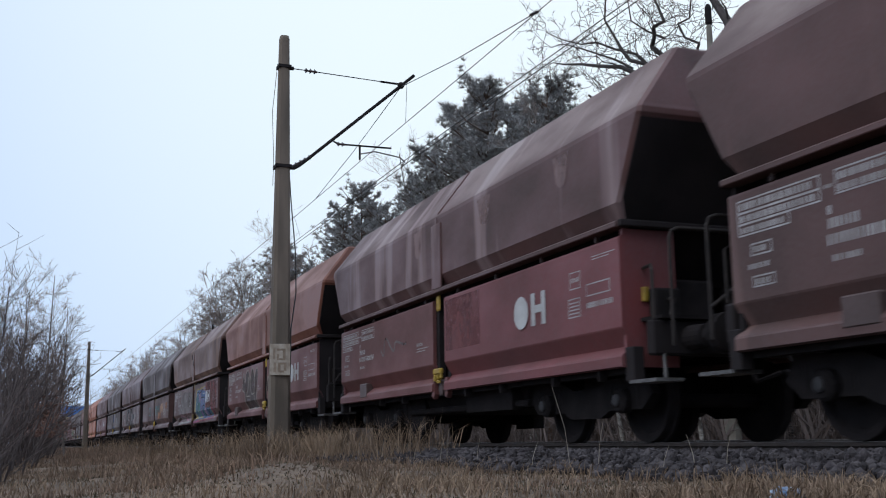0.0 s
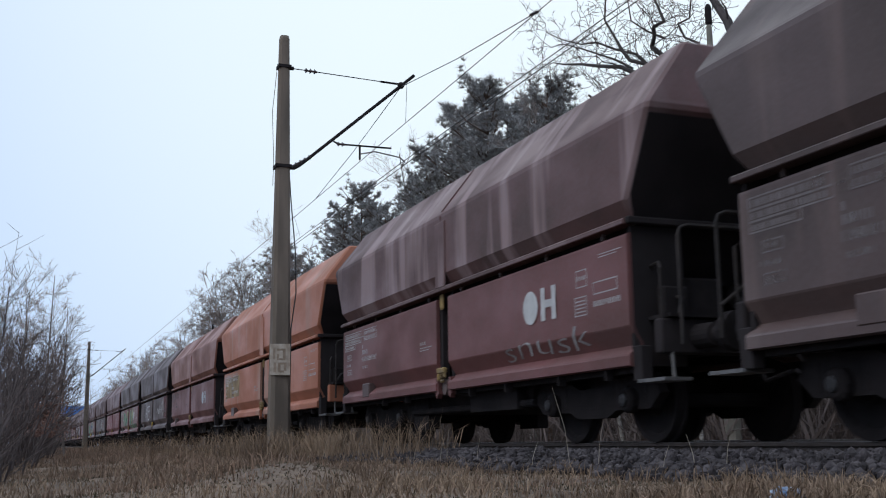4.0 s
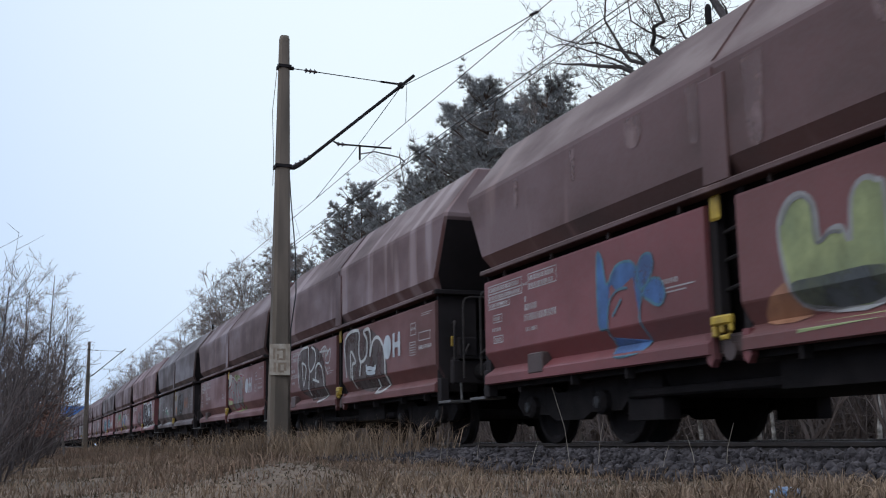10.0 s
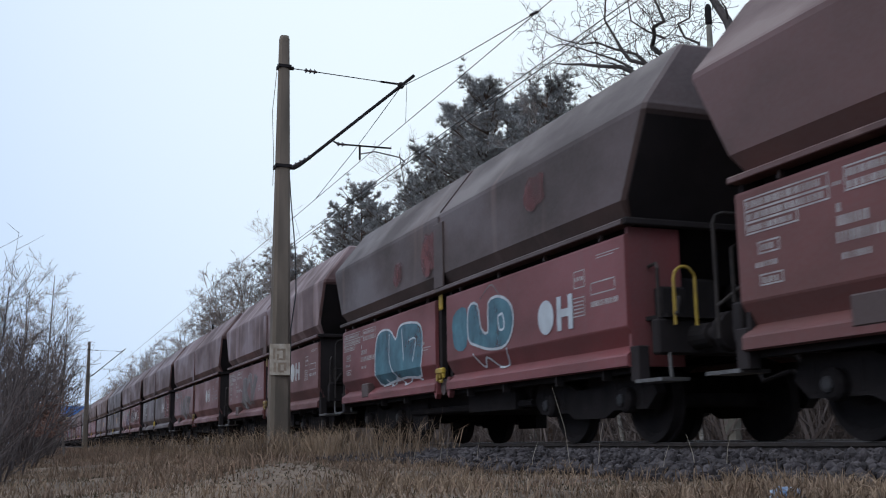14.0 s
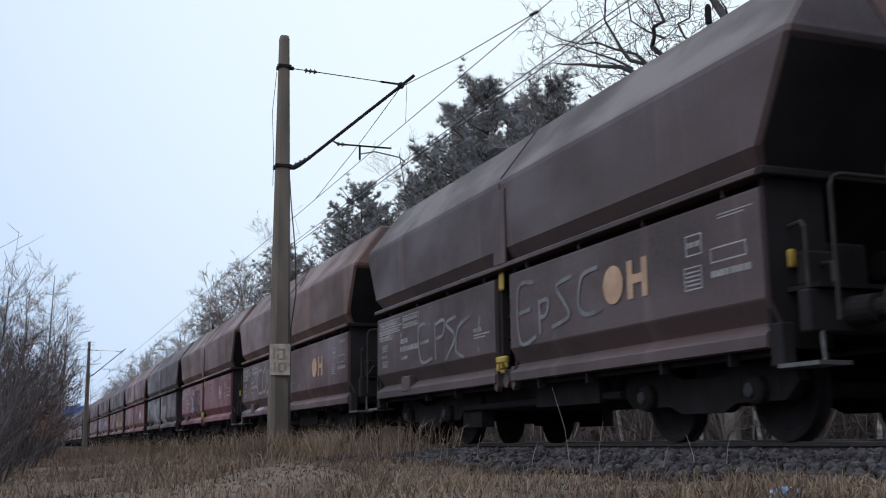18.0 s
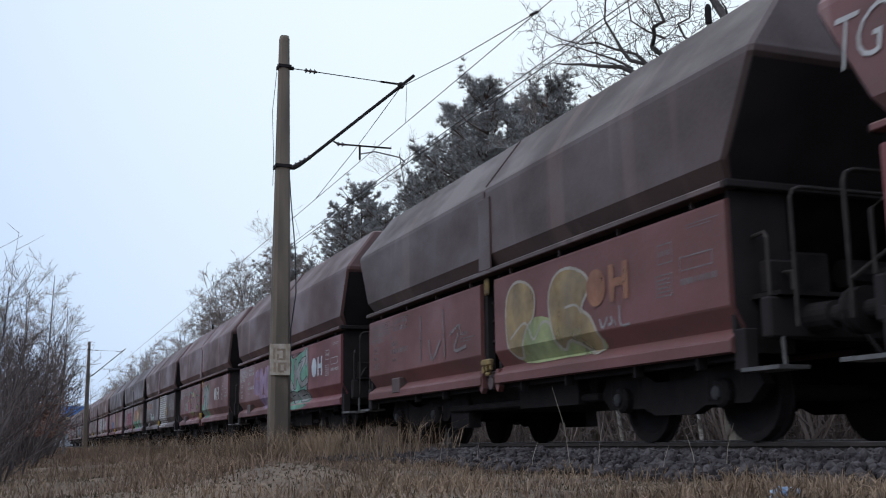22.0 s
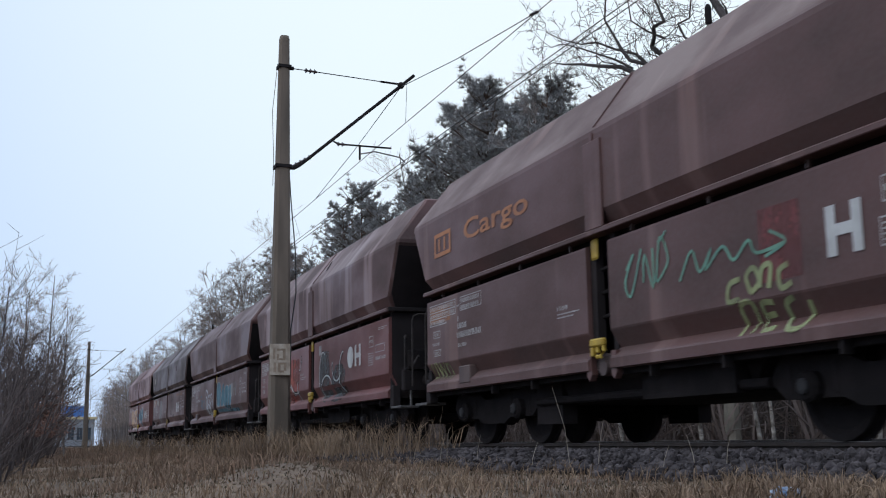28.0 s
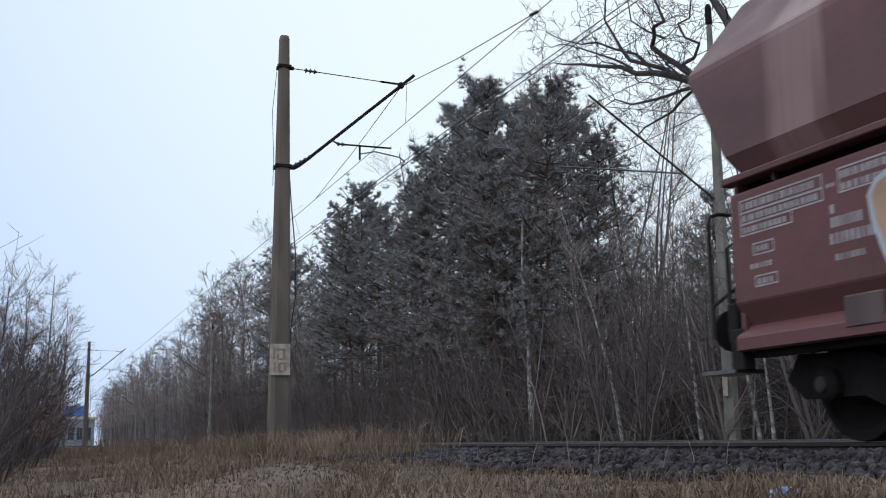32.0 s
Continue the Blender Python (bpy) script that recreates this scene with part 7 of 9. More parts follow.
stroke(15, "pale", 0.045, [(4.64, 1.46), (4.94, 1.65), (5.08, 1.46), (5.28, 1.64), (5.45, 1.44)], 0.01)
stroke(15, "pale", 0.045, [(5.54, 1.82), (5.34, 1.76), (5.58, 1.6), (5.39, 1.5), (5.41, 1.27), (5.73, 1.58)], 0.01)
stroke(15, "faint", 0.03, [(2.65, 1.38), (2.95, 1.19), (3.15, 1.3), (3.37, 1.01), (3.55, 1.23), (3.86, 1.02), (4.11, 1.25), (4.17, 1), (4.57, 1.17)], 0.01)
stroke(15, "faint", 0.03, [(6.84, 1.38), (7.23, 1.41)], 0.01)
stroke(15, "faint", 0.03, [(7.03, 1.63), (7.03, 1.26)], 0.01)
stroke(15, "faint", 0.03, [(7.3, 1.22), (7.41, 1.44), (7.49, 1.23)], 0.01)
stroke(15, "faint", 0.03, [(7.8, 1.41), (7.58, 1.34), (7.65, 1.17), (7.84, 1.25)], 0.01)
stroke(15, "faint", 0.03, [(7.87, 1.29), (8.04, 1.32), (7.94, 1.15)], 0.01)
stroke(15, "faint", 0.03, [(8.11, 1.26), (8.16, 1.41), (8.32, 1.41), (8.38, 1.23), (8.32, 1.07)], 0.01)
fill(15, "white", None, [(2.95, 0.97), (3.62, 0.97), (3.57, 0.89), (2.91, 0.88)], 0.006, smooth=False)

stroke(14, "bluewhite", 0.05, [(3.57, 2.07), (3.59, 1.66)], 0.01)
stroke(14, "bluewhite", 0.05, [(3.81, 2.02), (3.63, 1.86), (3.81, 1.62)], 0.01)
stroke(14, "bluewhite", 0.05, [(3.88, 2.01), (3.93, 1.8), (4.16, 2)], 0.01)
stroke(14, "bluewhite", 0.05, [(3.55, 1.76), (3.69, 1.64)], 0.01)
stroke(14, "bluewhite", 0.05, [(3.64, 1.63), (3.63, 1.22)], 0.01)
stroke(14, "bluewhite", 0.05, [(3.79, 1.61), (3.73, 1.44), (3.94, 1.64), (3.86, 1.47), (3.71, 1.21)], 0.01)
stroke(14, "bluewhite", 0.05, [(3.91, 1.3), (4.16, 1.34), (4.18, 1.27)], 0.01)
stroke(14, "bluewhite", 0.05, [(3.91, 1.28), (4.05, 1.07)], 0.01)
stroke(14, "bluewhite", 0.05, [(3.65, 1.14), (3.86, 1.23)], 0.01)
fill(14, "dull", None, [(4.25, 1.86), (5, 1.93), (5.53, 1.87), (5.52, 1.11), (4.32, 1.08)], 0.003)


stroke(2, "bluewhite", 0.045, [(4.55, 1.01), (4.54, 1.57), (4.39, 1.62), (4.41, 1.85), (4.7, 1.78), (4.84, 1.64), (4.74, 1.44), (4.72, 1.04)], 0.01)
stroke(2, "bluewhite", 0.045, [(4.79, 1.04), (4.86, 1.51), (5.02, 1.65), (5.2, 1.64), (5.25, 1.54), (5.17, 1.37), (5.26, 1.26), (5.24, 1.08), (5.13, 1.01), (5.17, 1.19), (5.06, 1.34), (4.95, 1.31), (4.89, 1.08), (5.06, 1.01)], 0.01)
stroke(2, "bluewhite", 0.045, [(5.25, 1.54), (5.41, 1.66), (5.57, 1.66), (5.7, 1.51), (5.7, 1.26)], 0.01)
stroke(2, "bluewhite", 0.045, [(5.37, 1.16), (5.39, 1.36), (5.45, 1.41), (5.5, 1.32), (5.47, 1.17), (5.37, 1.2)], 0.01)
stroke(2, "bluewhite", 0.045, [(5.33, 0.98), (5.38, 1.15)], 0.01)
stroke(2, "bluewhite", 0.025, [(5.75, 1.27), (5.76, 1.43), (5.84, 1.42), (5.81, 1.33), (5.75, 1.33), (5.84, 1.26)], 0.01)
stroke(2, "sea", 0.04, [(3.44, 1.27), (3.44, 1.52), (3.65, 1.5), (3.59, 1.36), (3.47, 1.36)], 0.01)
stroke(2, "sea", 0.04, [(3.85, 1.49), (3.69, 1.44), (3.72, 1.27), (3.89, 1.27)], 0.01)
stroke(2, "sea", 0.04, [(4.12, 1.52), (3.97, 1.47), (4.13, 1.34), (3.99, 1.26)], 0.01)
stroke(2, "sea", 0.04, [(3.24, 1.54), (3.3, 1.66), (3.46, 1.68)], 0.01)

fill(0, "creamy", ("bluewhite", 0.045), [(2.78, 1.23), (2.62, 1.8), (2.97, 1.96), (3.41, 1.97), (3.66, 1.85), (3.62, 1.68), (3.34, 1.61), (3.47, 1.37), (3.36, 0.99), (2.92, 0.98)], 0.007, label="yellow bubble graffiti with pale outline")
fill(0, "creamy", ("bluewhite", 0.045), [(3.62, 1.65), (3.75, 1.89), (4.02, 1.94), (4.17, 1.8), (4.06, 1.53), (4.2, 1.24), (4.18, 0.96), (3.77, 0.92), (3.5, 1.31)], 0.007, label="yellow bubble graffiti with pale outline")
fill(0, "creamy", ("bluewhite", 0.045), [(4.37, 1.8), (4.75, 1.95), (4.97, 1.89), (5.01, 1.74), (4.67, 1.65), (4.86, 1.53), (4.71, 1.39), (5, 1.23), (5.18, 1.14), (4.96, 0.97), (4.61, 0.93), (4.29, 1.24)], 0.007, label="yellow bubble graffiti with pale outline")
fill(0, "creamy", ("bluewhite", 0.045), [(5.03, 1.93), (5.56, 1.96), (5.88, 1.94), (5.79, 1.77), (5.49, 1.75), (5.42, 1.57), (5.94, 1.47), (5.63, 1.36), (5.75, 1.22), (6.04, 1.12), (5.95, 0.85), (5.47, 0.84), (5.18, 1.14)], 0.007, label="yellow bubble graffiti with pale outline")
stroke(0, "black", 0.025, [(3.41, 1.96), (3.31, 1.65), (3.43, 1.32), (3.34, 1.04)], 0.01)
stroke(0, "black", 0.025, [(4.14, 1.79), (4.03, 1.52), (4.12, 0.98)], 0.01)
stroke(0, "black", 0.025, [(4.65, 1.63), (4.86, 1.52), (4.71, 1.38)], 0.01)
stroke(0, "black", 0.025, [(5.49, 1.74), (5.4, 1.56), (5.89, 1.46)], 0.01)
stroke(0, "black", 0.025, [(4.37, 1.77), (4.29, 1.24), (4.59, 0.97)], 0.01)
stroke(0, "black", 0.025, [(2.96, 1.81), (3.13, 1.64), (2.94, 1.36)], 0.01)
fill(0, "silver", None, [(5.59, 1.1), (6.02, 1.12), (6.02, 0.85), (5.53, 0.81)], 0.0095)
fill(0, "sea", None, [(6.55, 1.65), (7.32, 1.65), (7.27, 1.39), (6.58, 1.41)], 0.004)
fill(0, "sea", ("bluewhite", 0.035), [(7.14, 1.18), (7.27, 1.59), (7.39, 1.85), (7.57, 1.87), (7.73, 1.92), (7.87, 1.82), (7.89, 1.51), (7.82, 1.18), (7.59, 1.18), (7.41, 1.26), (7.25, 1.16)], 0.007, label="blue graffiti letters with pale outline")
fill(0, "sea", ("bluewhite", 0.035), [(7.87, 1.4), (7.95, 1.8), (8.06, 1.91), (8.33, 1.96), (8.62, 1.87), (8.74, 1.66), (8.64, 1.39), (8.38, 1.29), (8.24, 1.06), (8.01, 1.08), (7.9, 1.2)], 0.0075)
stroke(0, "bluewhite", 0.03, [(8.19, 1.71), (8.31, 1.72), (8.34, 1.6), (8.21, 1.58), (8.19, 1.71)], 0.01)
stroke(0, "bluewhite", 0.03, [(8.73, 1.57), (8.78, 1.46), (8.87, 1.4)], 0.01)

fill(8, "orange", None, [(1.22, 2.09), (1.68, 2.1), (2.22, 2), (2.15, 1.76), (1.42, 1.8)], 0.003)
fill(8, "orange", None, [(2.51, 1.99), (2.86, 2.01), (3.2, 1.96), (3.12, 1.76), (2.6, 1.78)], 0.003)
stroke(8, "mint", 0.13, [(3.29, 1.47), (3.08, 1.45), (3.02, 1.25)], 0.006)
stroke(8, "mint", 0.13, [(2.98, 1.39), (3.24, 1.39)], 0.006)
stroke(8, "mint", 0.13, [(3.39, 1.36), (3.29, 1.27), (3.4, 1.22), (3.48, 1.32), (3.39, 1.36)], 0.006)
stroke(8, "mint", 0.13, [(3.55, 1.2), (3.58, 1.35), (3.7, 1.31), (3.7, 1.21)], 0.006)
stroke(8, "mint", 0.13, [(3.82, 1.34), (3.81, 1.2), (3.93, 1.21), (3.93, 1.35)], 0.006)
stroke(8, "mint", 0.13, [(4.08, 1.48), (4.07, 1.16)], 0.006)
stroke(8, "mint", 0.13, [(4.09, 1.3), (4.29, 1.33), (4.3, 1.11)], 0.006)
stroke(8, "white", 0.075, [(3.29, 1.47), (3.08, 1.45), (3.02, 1.25)], 0.0095)
stroke(8, "white", 0.075, [(2.98, 1.39), (3.24, 1.39)], 0.0095)
stroke(8, "white", 0.075, [(3.39, 1.36), (3.29, 1.27), (3.4, 1.22), (3.48, 1.32), (3.39, 1.36)], 0.0095)
stroke(8, "white", 0.075, [(3.55, 1.2), (3.58, 1.35), (3.7, 1.31), (3.7, 1.21)], 0.0095)
stroke(8, "white", 0.075, [(3.82, 1.34), (3.81, 1.2), (3.93, 1.21), (3.93, 1.35)], 0.0095)
stroke(8, "white", 0.075, [(4.08, 1.48), (4.07, 1.16)], 0.0095)
stroke(8, "white", 0.075, [(4.09, 1.3), (4.29, 1.33), (4.3, 1.11)], 0.0095)
stroke(8, "pale", 0.04, [(1.36, 1.02), (1.43, 1.23), (1.68, 1.06), (1.72, 1.23)], 0.01)
stroke(8, "pale", 0.04, [(1.76, 1.05), (1.81, 1.19), (2.07, 1.2), (2.01, 1.04), (2.24, 1.05)], 0.01)
stroke(8, "pale", 0.04, [(1.73, 1.29), (1.9, 1.39), (2.08, 1.34), (2.03, 1.26), (1.81, 1.25)], 0.01)

fill(7, "orange", None, [(7.16, 1.34), (7.28, 1.7), (7.57, 1.91), (8.5, 1.89), (8.83, 1.56), (8.73, 1.23)], 0.005, label="orange and green graffiti mural")
fill(7, "green", None, [(7.05, 1.31), (8.82, 1.32), (8.95, 0.96), (7.21, 0.95)], 0.0055)
fill(7, "ochre", None, [(9.4, 2.07), (10.25, 2.02), (10.41, 1.57), (10.34, 1.28), (9.38, 1.41)], 0.005)
fill(7, "green", None, [(9.33, 1.33), (10.42, 1.34), (10.3, 0.99), (9.49, 0.95)], 0.0055)
stroke(7, "creamed", 0.035, [(7.11, 1.51), (7.46, 1.92), (8.7, 1.9), (8.83, 1.54)], 0.01)
stroke(7, "creamed", 0.035, [(9.4, 2.07), (10.21, 2.02), (10.43, 1.67), (10.57, 1.25), (10.3, 0.98)], 0.01)
stroke(7, "creamed", 0.035, [(7.11, 1.25), (7.44, 0.96)], 0.01)
fill(7, "ochre", None, [(7.8, 1.66), (8.57, 1.67), (8.63, 1.36), (7.88, 1.36)], 0.007)

stroke(24, "white", 0.07, [(3.49, 1.43), (3.66, 1.59), (4.01, 1.6), (4.27, 1.45), (4.53, 1.51)], 0.01)
stroke(24, "mint", 0.06, [(3.57, 1.33), (3.76, 1.48), (4.09, 1.48), (4.27, 1.33), (4.56, 1.36)], 0.01)
stroke(24, "green", 0.04, [(3.65, 1.26), (3.85, 1.4), (4.08, 1.38)], 0.01)
fill(24, "grey", None, [(3.67, 0.93), (3.84, 1.29), (4.23, 1.3), (4.51, 1.16), (4.79, 1.02), (4.74, 0.85)], 0.005, label="grey and turquoise swirling graffiti")
fill(24, "pale", None, [(3.79, 0.88), (4.07, 1.09), (4.49, 1.02), (4.74, 0.86)], 0.007)
fill(24, "faint", None, [(4.88, 1.72), (5.06, 1.88), (5.7, 1.89), (5.8, 1.71), (5.37, 1.58)], 0.004)
fill(24, "slate", None, [(7.32, 1.26), (7.61, 1.94), (8.08, 1.98), (8.92, 1.95), (8.86, 1.23), (7.79, 1.15)], 0.004, label="faded grey-brown graffiti letters")
stroke(24, "dim", 0.05, [(7.58, 1.3), (7.74, 1.82), (8.07, 1.88), (8.12, 1.24)], 0.01)
stroke(24, "dim", 0.05, [(8.38, 1.83), (8.35, 1.27)], 0.01)
stroke(24, "dim", 0.05, [(7.87, 2.02), (8.19, 2.03), (8.49, 1.92)], 0.01)
stroke(24, "dim", 0.05, [(8.63, 1.84), (8.82, 1.89), (8.74, 1.28)], 0.01)
fill(24, "ochre", None, [(6.57, 1.87), (6.78, 2.02), (7.19, 2), (7.08, 1.79), (6.76, 1.76)], 0.005)
fill(24, "orange", None, [(6.93, 1.38), (7, 1.54), (7.22, 1.53), (7.23, 1.28), (7, 1.26)], 0.005)

stroke(32, "white", 0.06, [(3.24, 1.39), (3.46, 1.84), (3.87, 1.35)], 0.01)
stroke(32, "white", 0.06, [(3.24, 1.58), (3.83, 1.58)], 0.01)
stroke(32, "white", 0.06, [(3.9, 1.8), (4.11, 1.91), (4.25, 1.36)], 0.01)
stroke(32, "white", 0.06, [(5.12, 1.89), (4.46, 1.9), (4.43, 1.65), (4.86, 1.72), (5.11, 1.5), (4.86, 1.28), (4.42, 1.27)], 0.01)
stroke(32, "white", 0.06, [(5.24, 1.41), (5.3, 1.37)], 0.01)
stroke(32, "white", 0.06, [(5.49, 1.41), (5.55, 1.37)], 0.01)
stroke(32, "white", 0.075, [(8.23, 1.48), (8.49, 1.7), (8.74, 1.46), (9.02, 1.64), (9.22, 1.47), (9.47, 1.71)], 0.01)
stroke(32, "white", 0.075, [(9.8, 1.38), (9.95, 1.93), (10.2, 1.34)], 0.01)
stroke(32, "white", 0.075, [(9.84, 1.59), (10.17, 1.6)], 0.01)
stroke(32, "white", 0.075, [(10.13, 1.85), (10.41, 2.02), (10.42, 1.32)], 0.01)
stroke(32, "white", 0.04, [(9.31, 1.74), (9.36, 1.5)], 0.01)
stroke(32, "white", 0.04, [(9.66, 1.73), (9.69, 1.47)], 0.01)
stroke(32, "white", 0.04, [(9.3, 1.6), (9.66, 1.61)], 0.01)

stroke(29, "white", 0.07, [(7.94, 1.39), (7.96, 2.07), (8.44, 1.46)], 0.01)
stroke(29, "white", 0.07, [(7.67, 1.67), (8.33, 1.7)], 0.01)
stroke(29, "white", 0.07, [(8.5, 1.95), (8.94, 1.98)], 0.01)
stroke(29, "white", 0.07, [(8.71, 1.98), (8.76, 1.69)], 0.01)
stroke(29, "white", 0.07, [(8.89, 1.84), (8.57, 1.73), (8.88, 1.56), (8.8, 1.34)], 0.01)
stroke(29, "white", 0.07, [(7.86, 1.34), (8.14, 1.43), (8.41, 1.36), (8.7, 1.41)], 0.01)
stroke(29, "pale", 0.025, [(7.07, 1.88), (6.95, 1.73), (7.31, 1.7), (7.38, 1.85), (7.07, 1.88)], 0.01)
stroke(29, "pale", 0.025, [(7.44, 1.86), (7.49, 1.7), (7.61, 1.84)], 0.01)
stroke(29, "pale", 0.025, [(7.01, 1.67), (7.07, 1.39)], 0.01)
stroke(29, "pale", 0.025, [(7.25, 1.65), (7.61, 1.64), (7.31, 1.53), (7.6, 1.39)], 0.01)
stroke(29, "pale", 0.025, [(3.35, 1.99), (3.78, 2.02), (3.44, 1.86), (3.95, 1.89)], 0.01)
stroke(29, "pale", 0.025, [(4.11, 2.03), (4.19, 1.83), (4.43, 2.02), (4.59, 1.81)], 0.01)
stroke(29, "pale", 0.025, [(4.74, 2), (4.82, 1.82)], 0.01)
stroke(29, "pale", 0.025, [(5.12, 2), (4.97, 1.85), (5.41, 1.87)], 0.01)
stroke(29, "pale", 0.025, [(5.62, 2.02), (5.97, 1.76)], 0.01)

stroke(38, "teal", 0.03, [(4.01, 1.72), (4.33, 1.85), (4.21, 1.61), (4.61, 1.77), (4.44, 1.55), (4.88, 1.75), (4.71, 1.47), (4.01, 1.47)], 0.01)
stroke(38, "teal", 0.03, [(4.13, 1.8), (4.8, 1.79)], 0.01)
stroke(38, "teal", 0.03, [(6.64, 1.69), (7.11, 1.81), (6.72, 1.55), (7.32, 1.82), (7.1, 1.51), (7.61, 1.83), (7.46, 1.52), (7.9, 1.83), (7.79, 1.52), (8.28, 1.82), (8.16, 1.56)], 0.01)
stroke(38, "teal", 0.03, [(6.72, 1.44), (7.3, 1.47), (7.72, 1.38)], 0.01)
stroke(38, "teal", 0.03, [(6.6, 1.82), (7.51, 1.64), (8.22, 1.7)], 0.01)
fill(38, "orange", None, [(7.73, 1.5), (8.89, 1.51), (8.88, 1.23), (7.72, 1.23)], 0.003, smooth=False)
fill(38, "orange", None, [(10.38, 1.86), (11.04, 1.87), (11.02, 1.59), (10.37, 1.59)], 0.003, smooth=False)
stroke(38, "white", 0.03, [(9.93, 1.61), (9.83, 1.38), (10.02, 1.43), (9.84, 1.51)], 0.01)
stroke(38, "white", 0.03, [(10.07, 1.63), (9.98, 1.5), (10.2, 1.52), (10.08, 1.35), (10.26, 1.41)], 0.01)
stroke(38, "white", 0.03, [(9.81, 1.56), (10.23, 1.58)], 0.01)

fill(26, "dim", None, [(2.88, 1.97), (3.73, 2.16), (4.44, 2.05), (5.09, 1.72), (5.18, 0.89), (3.59, 1.03), (2.97, 1.34)], 0.004, label="bold white outlined graffiti letters")
stroke(26, "white", 0.05, [(2.97, 1.26), (2.88, 1.97), (3.73, 2.14), (3.81, 1.72), (4, 1.56), (4.39, 1.73), (4.36, 1.98), (4.06, 2.09)], 0.01)
stroke(26, "white", 0.05, [(3.24, 1.81), (3.39, 1.27), (3.61, 1.66), (3.24, 1.81)], 0.01)
stroke(26, "white", 0.05, [(3.91, 1.63), (3.83, 1.05)], 0.01)
stroke(26, "white", 0.05, [(4.38, 1.58), (4.66, 1.7), (5, 1.52), (5.14, 1), (4.62, 0.89)], 0.01)
stroke(26, "white", 0.05, [(4.19, 1.39), (4.73, 1.3)], 0.01)
stroke(26, "white", 0.05, [(4.47, 1.57), (4.41, 1.37)], 0.01)
stroke(26, "white", 0.04, [(4.87, 1.95), (5.19, 2.01), (5.43, 1.81)], 0.01)
stroke(26, "white", 0.04, [(5.01, 1.8), (5.14, 1.97), (5.29, 1.69)], 0.01)
stroke(26, "white", 0.04, [(5.27, 1.8), (5.6, 1.93), (5.52, 1.67), (5.23, 1.67)], 0.01)
stroke(26, "white", 0.04, [(4.76, 1.93), (5.53, 1.9)], 0.01)
stroke(26, "white", 0.04, [(5.19, 1.6), (5.44, 1.41)], 0.01)
fill(26, "dim", None, [(6.7, 2), (7.55, 2.1), (8.23, 2.07), (8.73, 1.88), (9.16, 1.55), (9.17, 0.94), (7.7, 0.99), (7.23, 1.12), (6.86, 1.33)], 0.004)
stroke(26, "white", 0.06, [(6.82, 1.26), (6.7, 2), (7.57, 2.1), (7.61, 1.71), (7.74, 1.5), (8.08, 1.59), (8.12, 1.87), (7.91, 2.04), (8.23, 2.06), (8.34, 1.86), (8.29, 1.56)], 0.01)
stroke(26, "white", 0.06, [(7.74, 1.5), (7.67, 1.25)], 0.01)
stroke(26, "white", 0.06, [(7.11, 1.24), (7.08, 1.74), (7.41, 1.52), (7.19, 1.47), (7.25, 1.03)], 0.01)
stroke(26, "white", 0.06, [(8.31, 1.56), (8.47, 1.81), (8.78, 1.86), (9.09, 1.64), (9.17, 1.24), (9.12, 0.95), (8.65, 0.91), (8.69, 1.14)], 0.01)
stroke(26, "bluewhite", 0.07, [(8.08, 1.29), (8.17, 1.36), (8.58, 1.32), (8.61, 1.39)], 0.01)
stroke(26, "bluewhite", 0.07, [(8.09, 1.43), (8.14, 1.28), (8.6, 1.26)], 0.01)

fill(25, "silver", None, [(6.48, 2.09), (7.04, 2.05), (7.04, 1.83), (6.52, 1.77)], 0.0035)
fill(25, "lime", None, [(6.48, 1.29), (6.62, 2.01), (7.43, 1.9), (7.5, 2.05), (8.27, 1.96), (8.34, 1.82), (8.91, 1.91), (8.87, 1.31), (8.97, 1), (7.45, 0.98)], 0.003)
fill(25, "grey", ("crimson", 0.07), [(6.49, 1.4), (6.57, 1.68), (6.9, 1.74), (7.08, 1.96), (7.44, 1.93), (7.85, 1.78), (8.04, 1.88), (8.3, 1.86), (8.36, 1.99), (8.56, 1.95), (8.82, 1.93), (8.84, 1.32), (8.85, 1.13), (8.55, 1.05), (8.28, 1.2), (8.23, 1.06), (7.36, 1.04), (7.29, 1.31)], 0.006, label="grey graffiti letters with red outline")
stroke(25, "crimson", 0.045, [(7.02, 1.89), (7.11, 1.66), (6.89, 1.58), (7.08, 1.34)], 0.01)
stroke(25, "crimson", 0.045, [(7.43, 1.88), (7.21, 1.59), (7.45, 1.5), (7.38, 1.3)], 0.01)
stroke(25, "crimson", 0.045, [(7.81, 1.76), (7.82, 1.45), (8, 1.38), (7.85, 1.2)], 0.01)
stroke(25, "crimson", 0.045, [(8.26, 1.84), (8.14, 1.51), (8.38, 1.38), (8.28, 1.2)], 0.01)
stroke(25, "crimson", 0.045, [(8.55, 1.88), (8.71, 1.81), (8.65, 1.58), (8.79, 1.51), (8.62, 1.35)], 0.01)
stroke(25, "silver", 0.03, [(6.52, 1.74), (6.91, 1.81), (7.08, 1.99), (7.44, 1.94), (7.86, 1.81), (8.05, 1.9), (8.3, 1.88), (8.36, 2.02), (8.84, 1.95)], 0.01)
fill(25, "lime", None, [(7.53, 1.91), (7.73, 2), (8.1, 1.97), (8.18, 1.9), (7.95, 1.84)], 0.007)

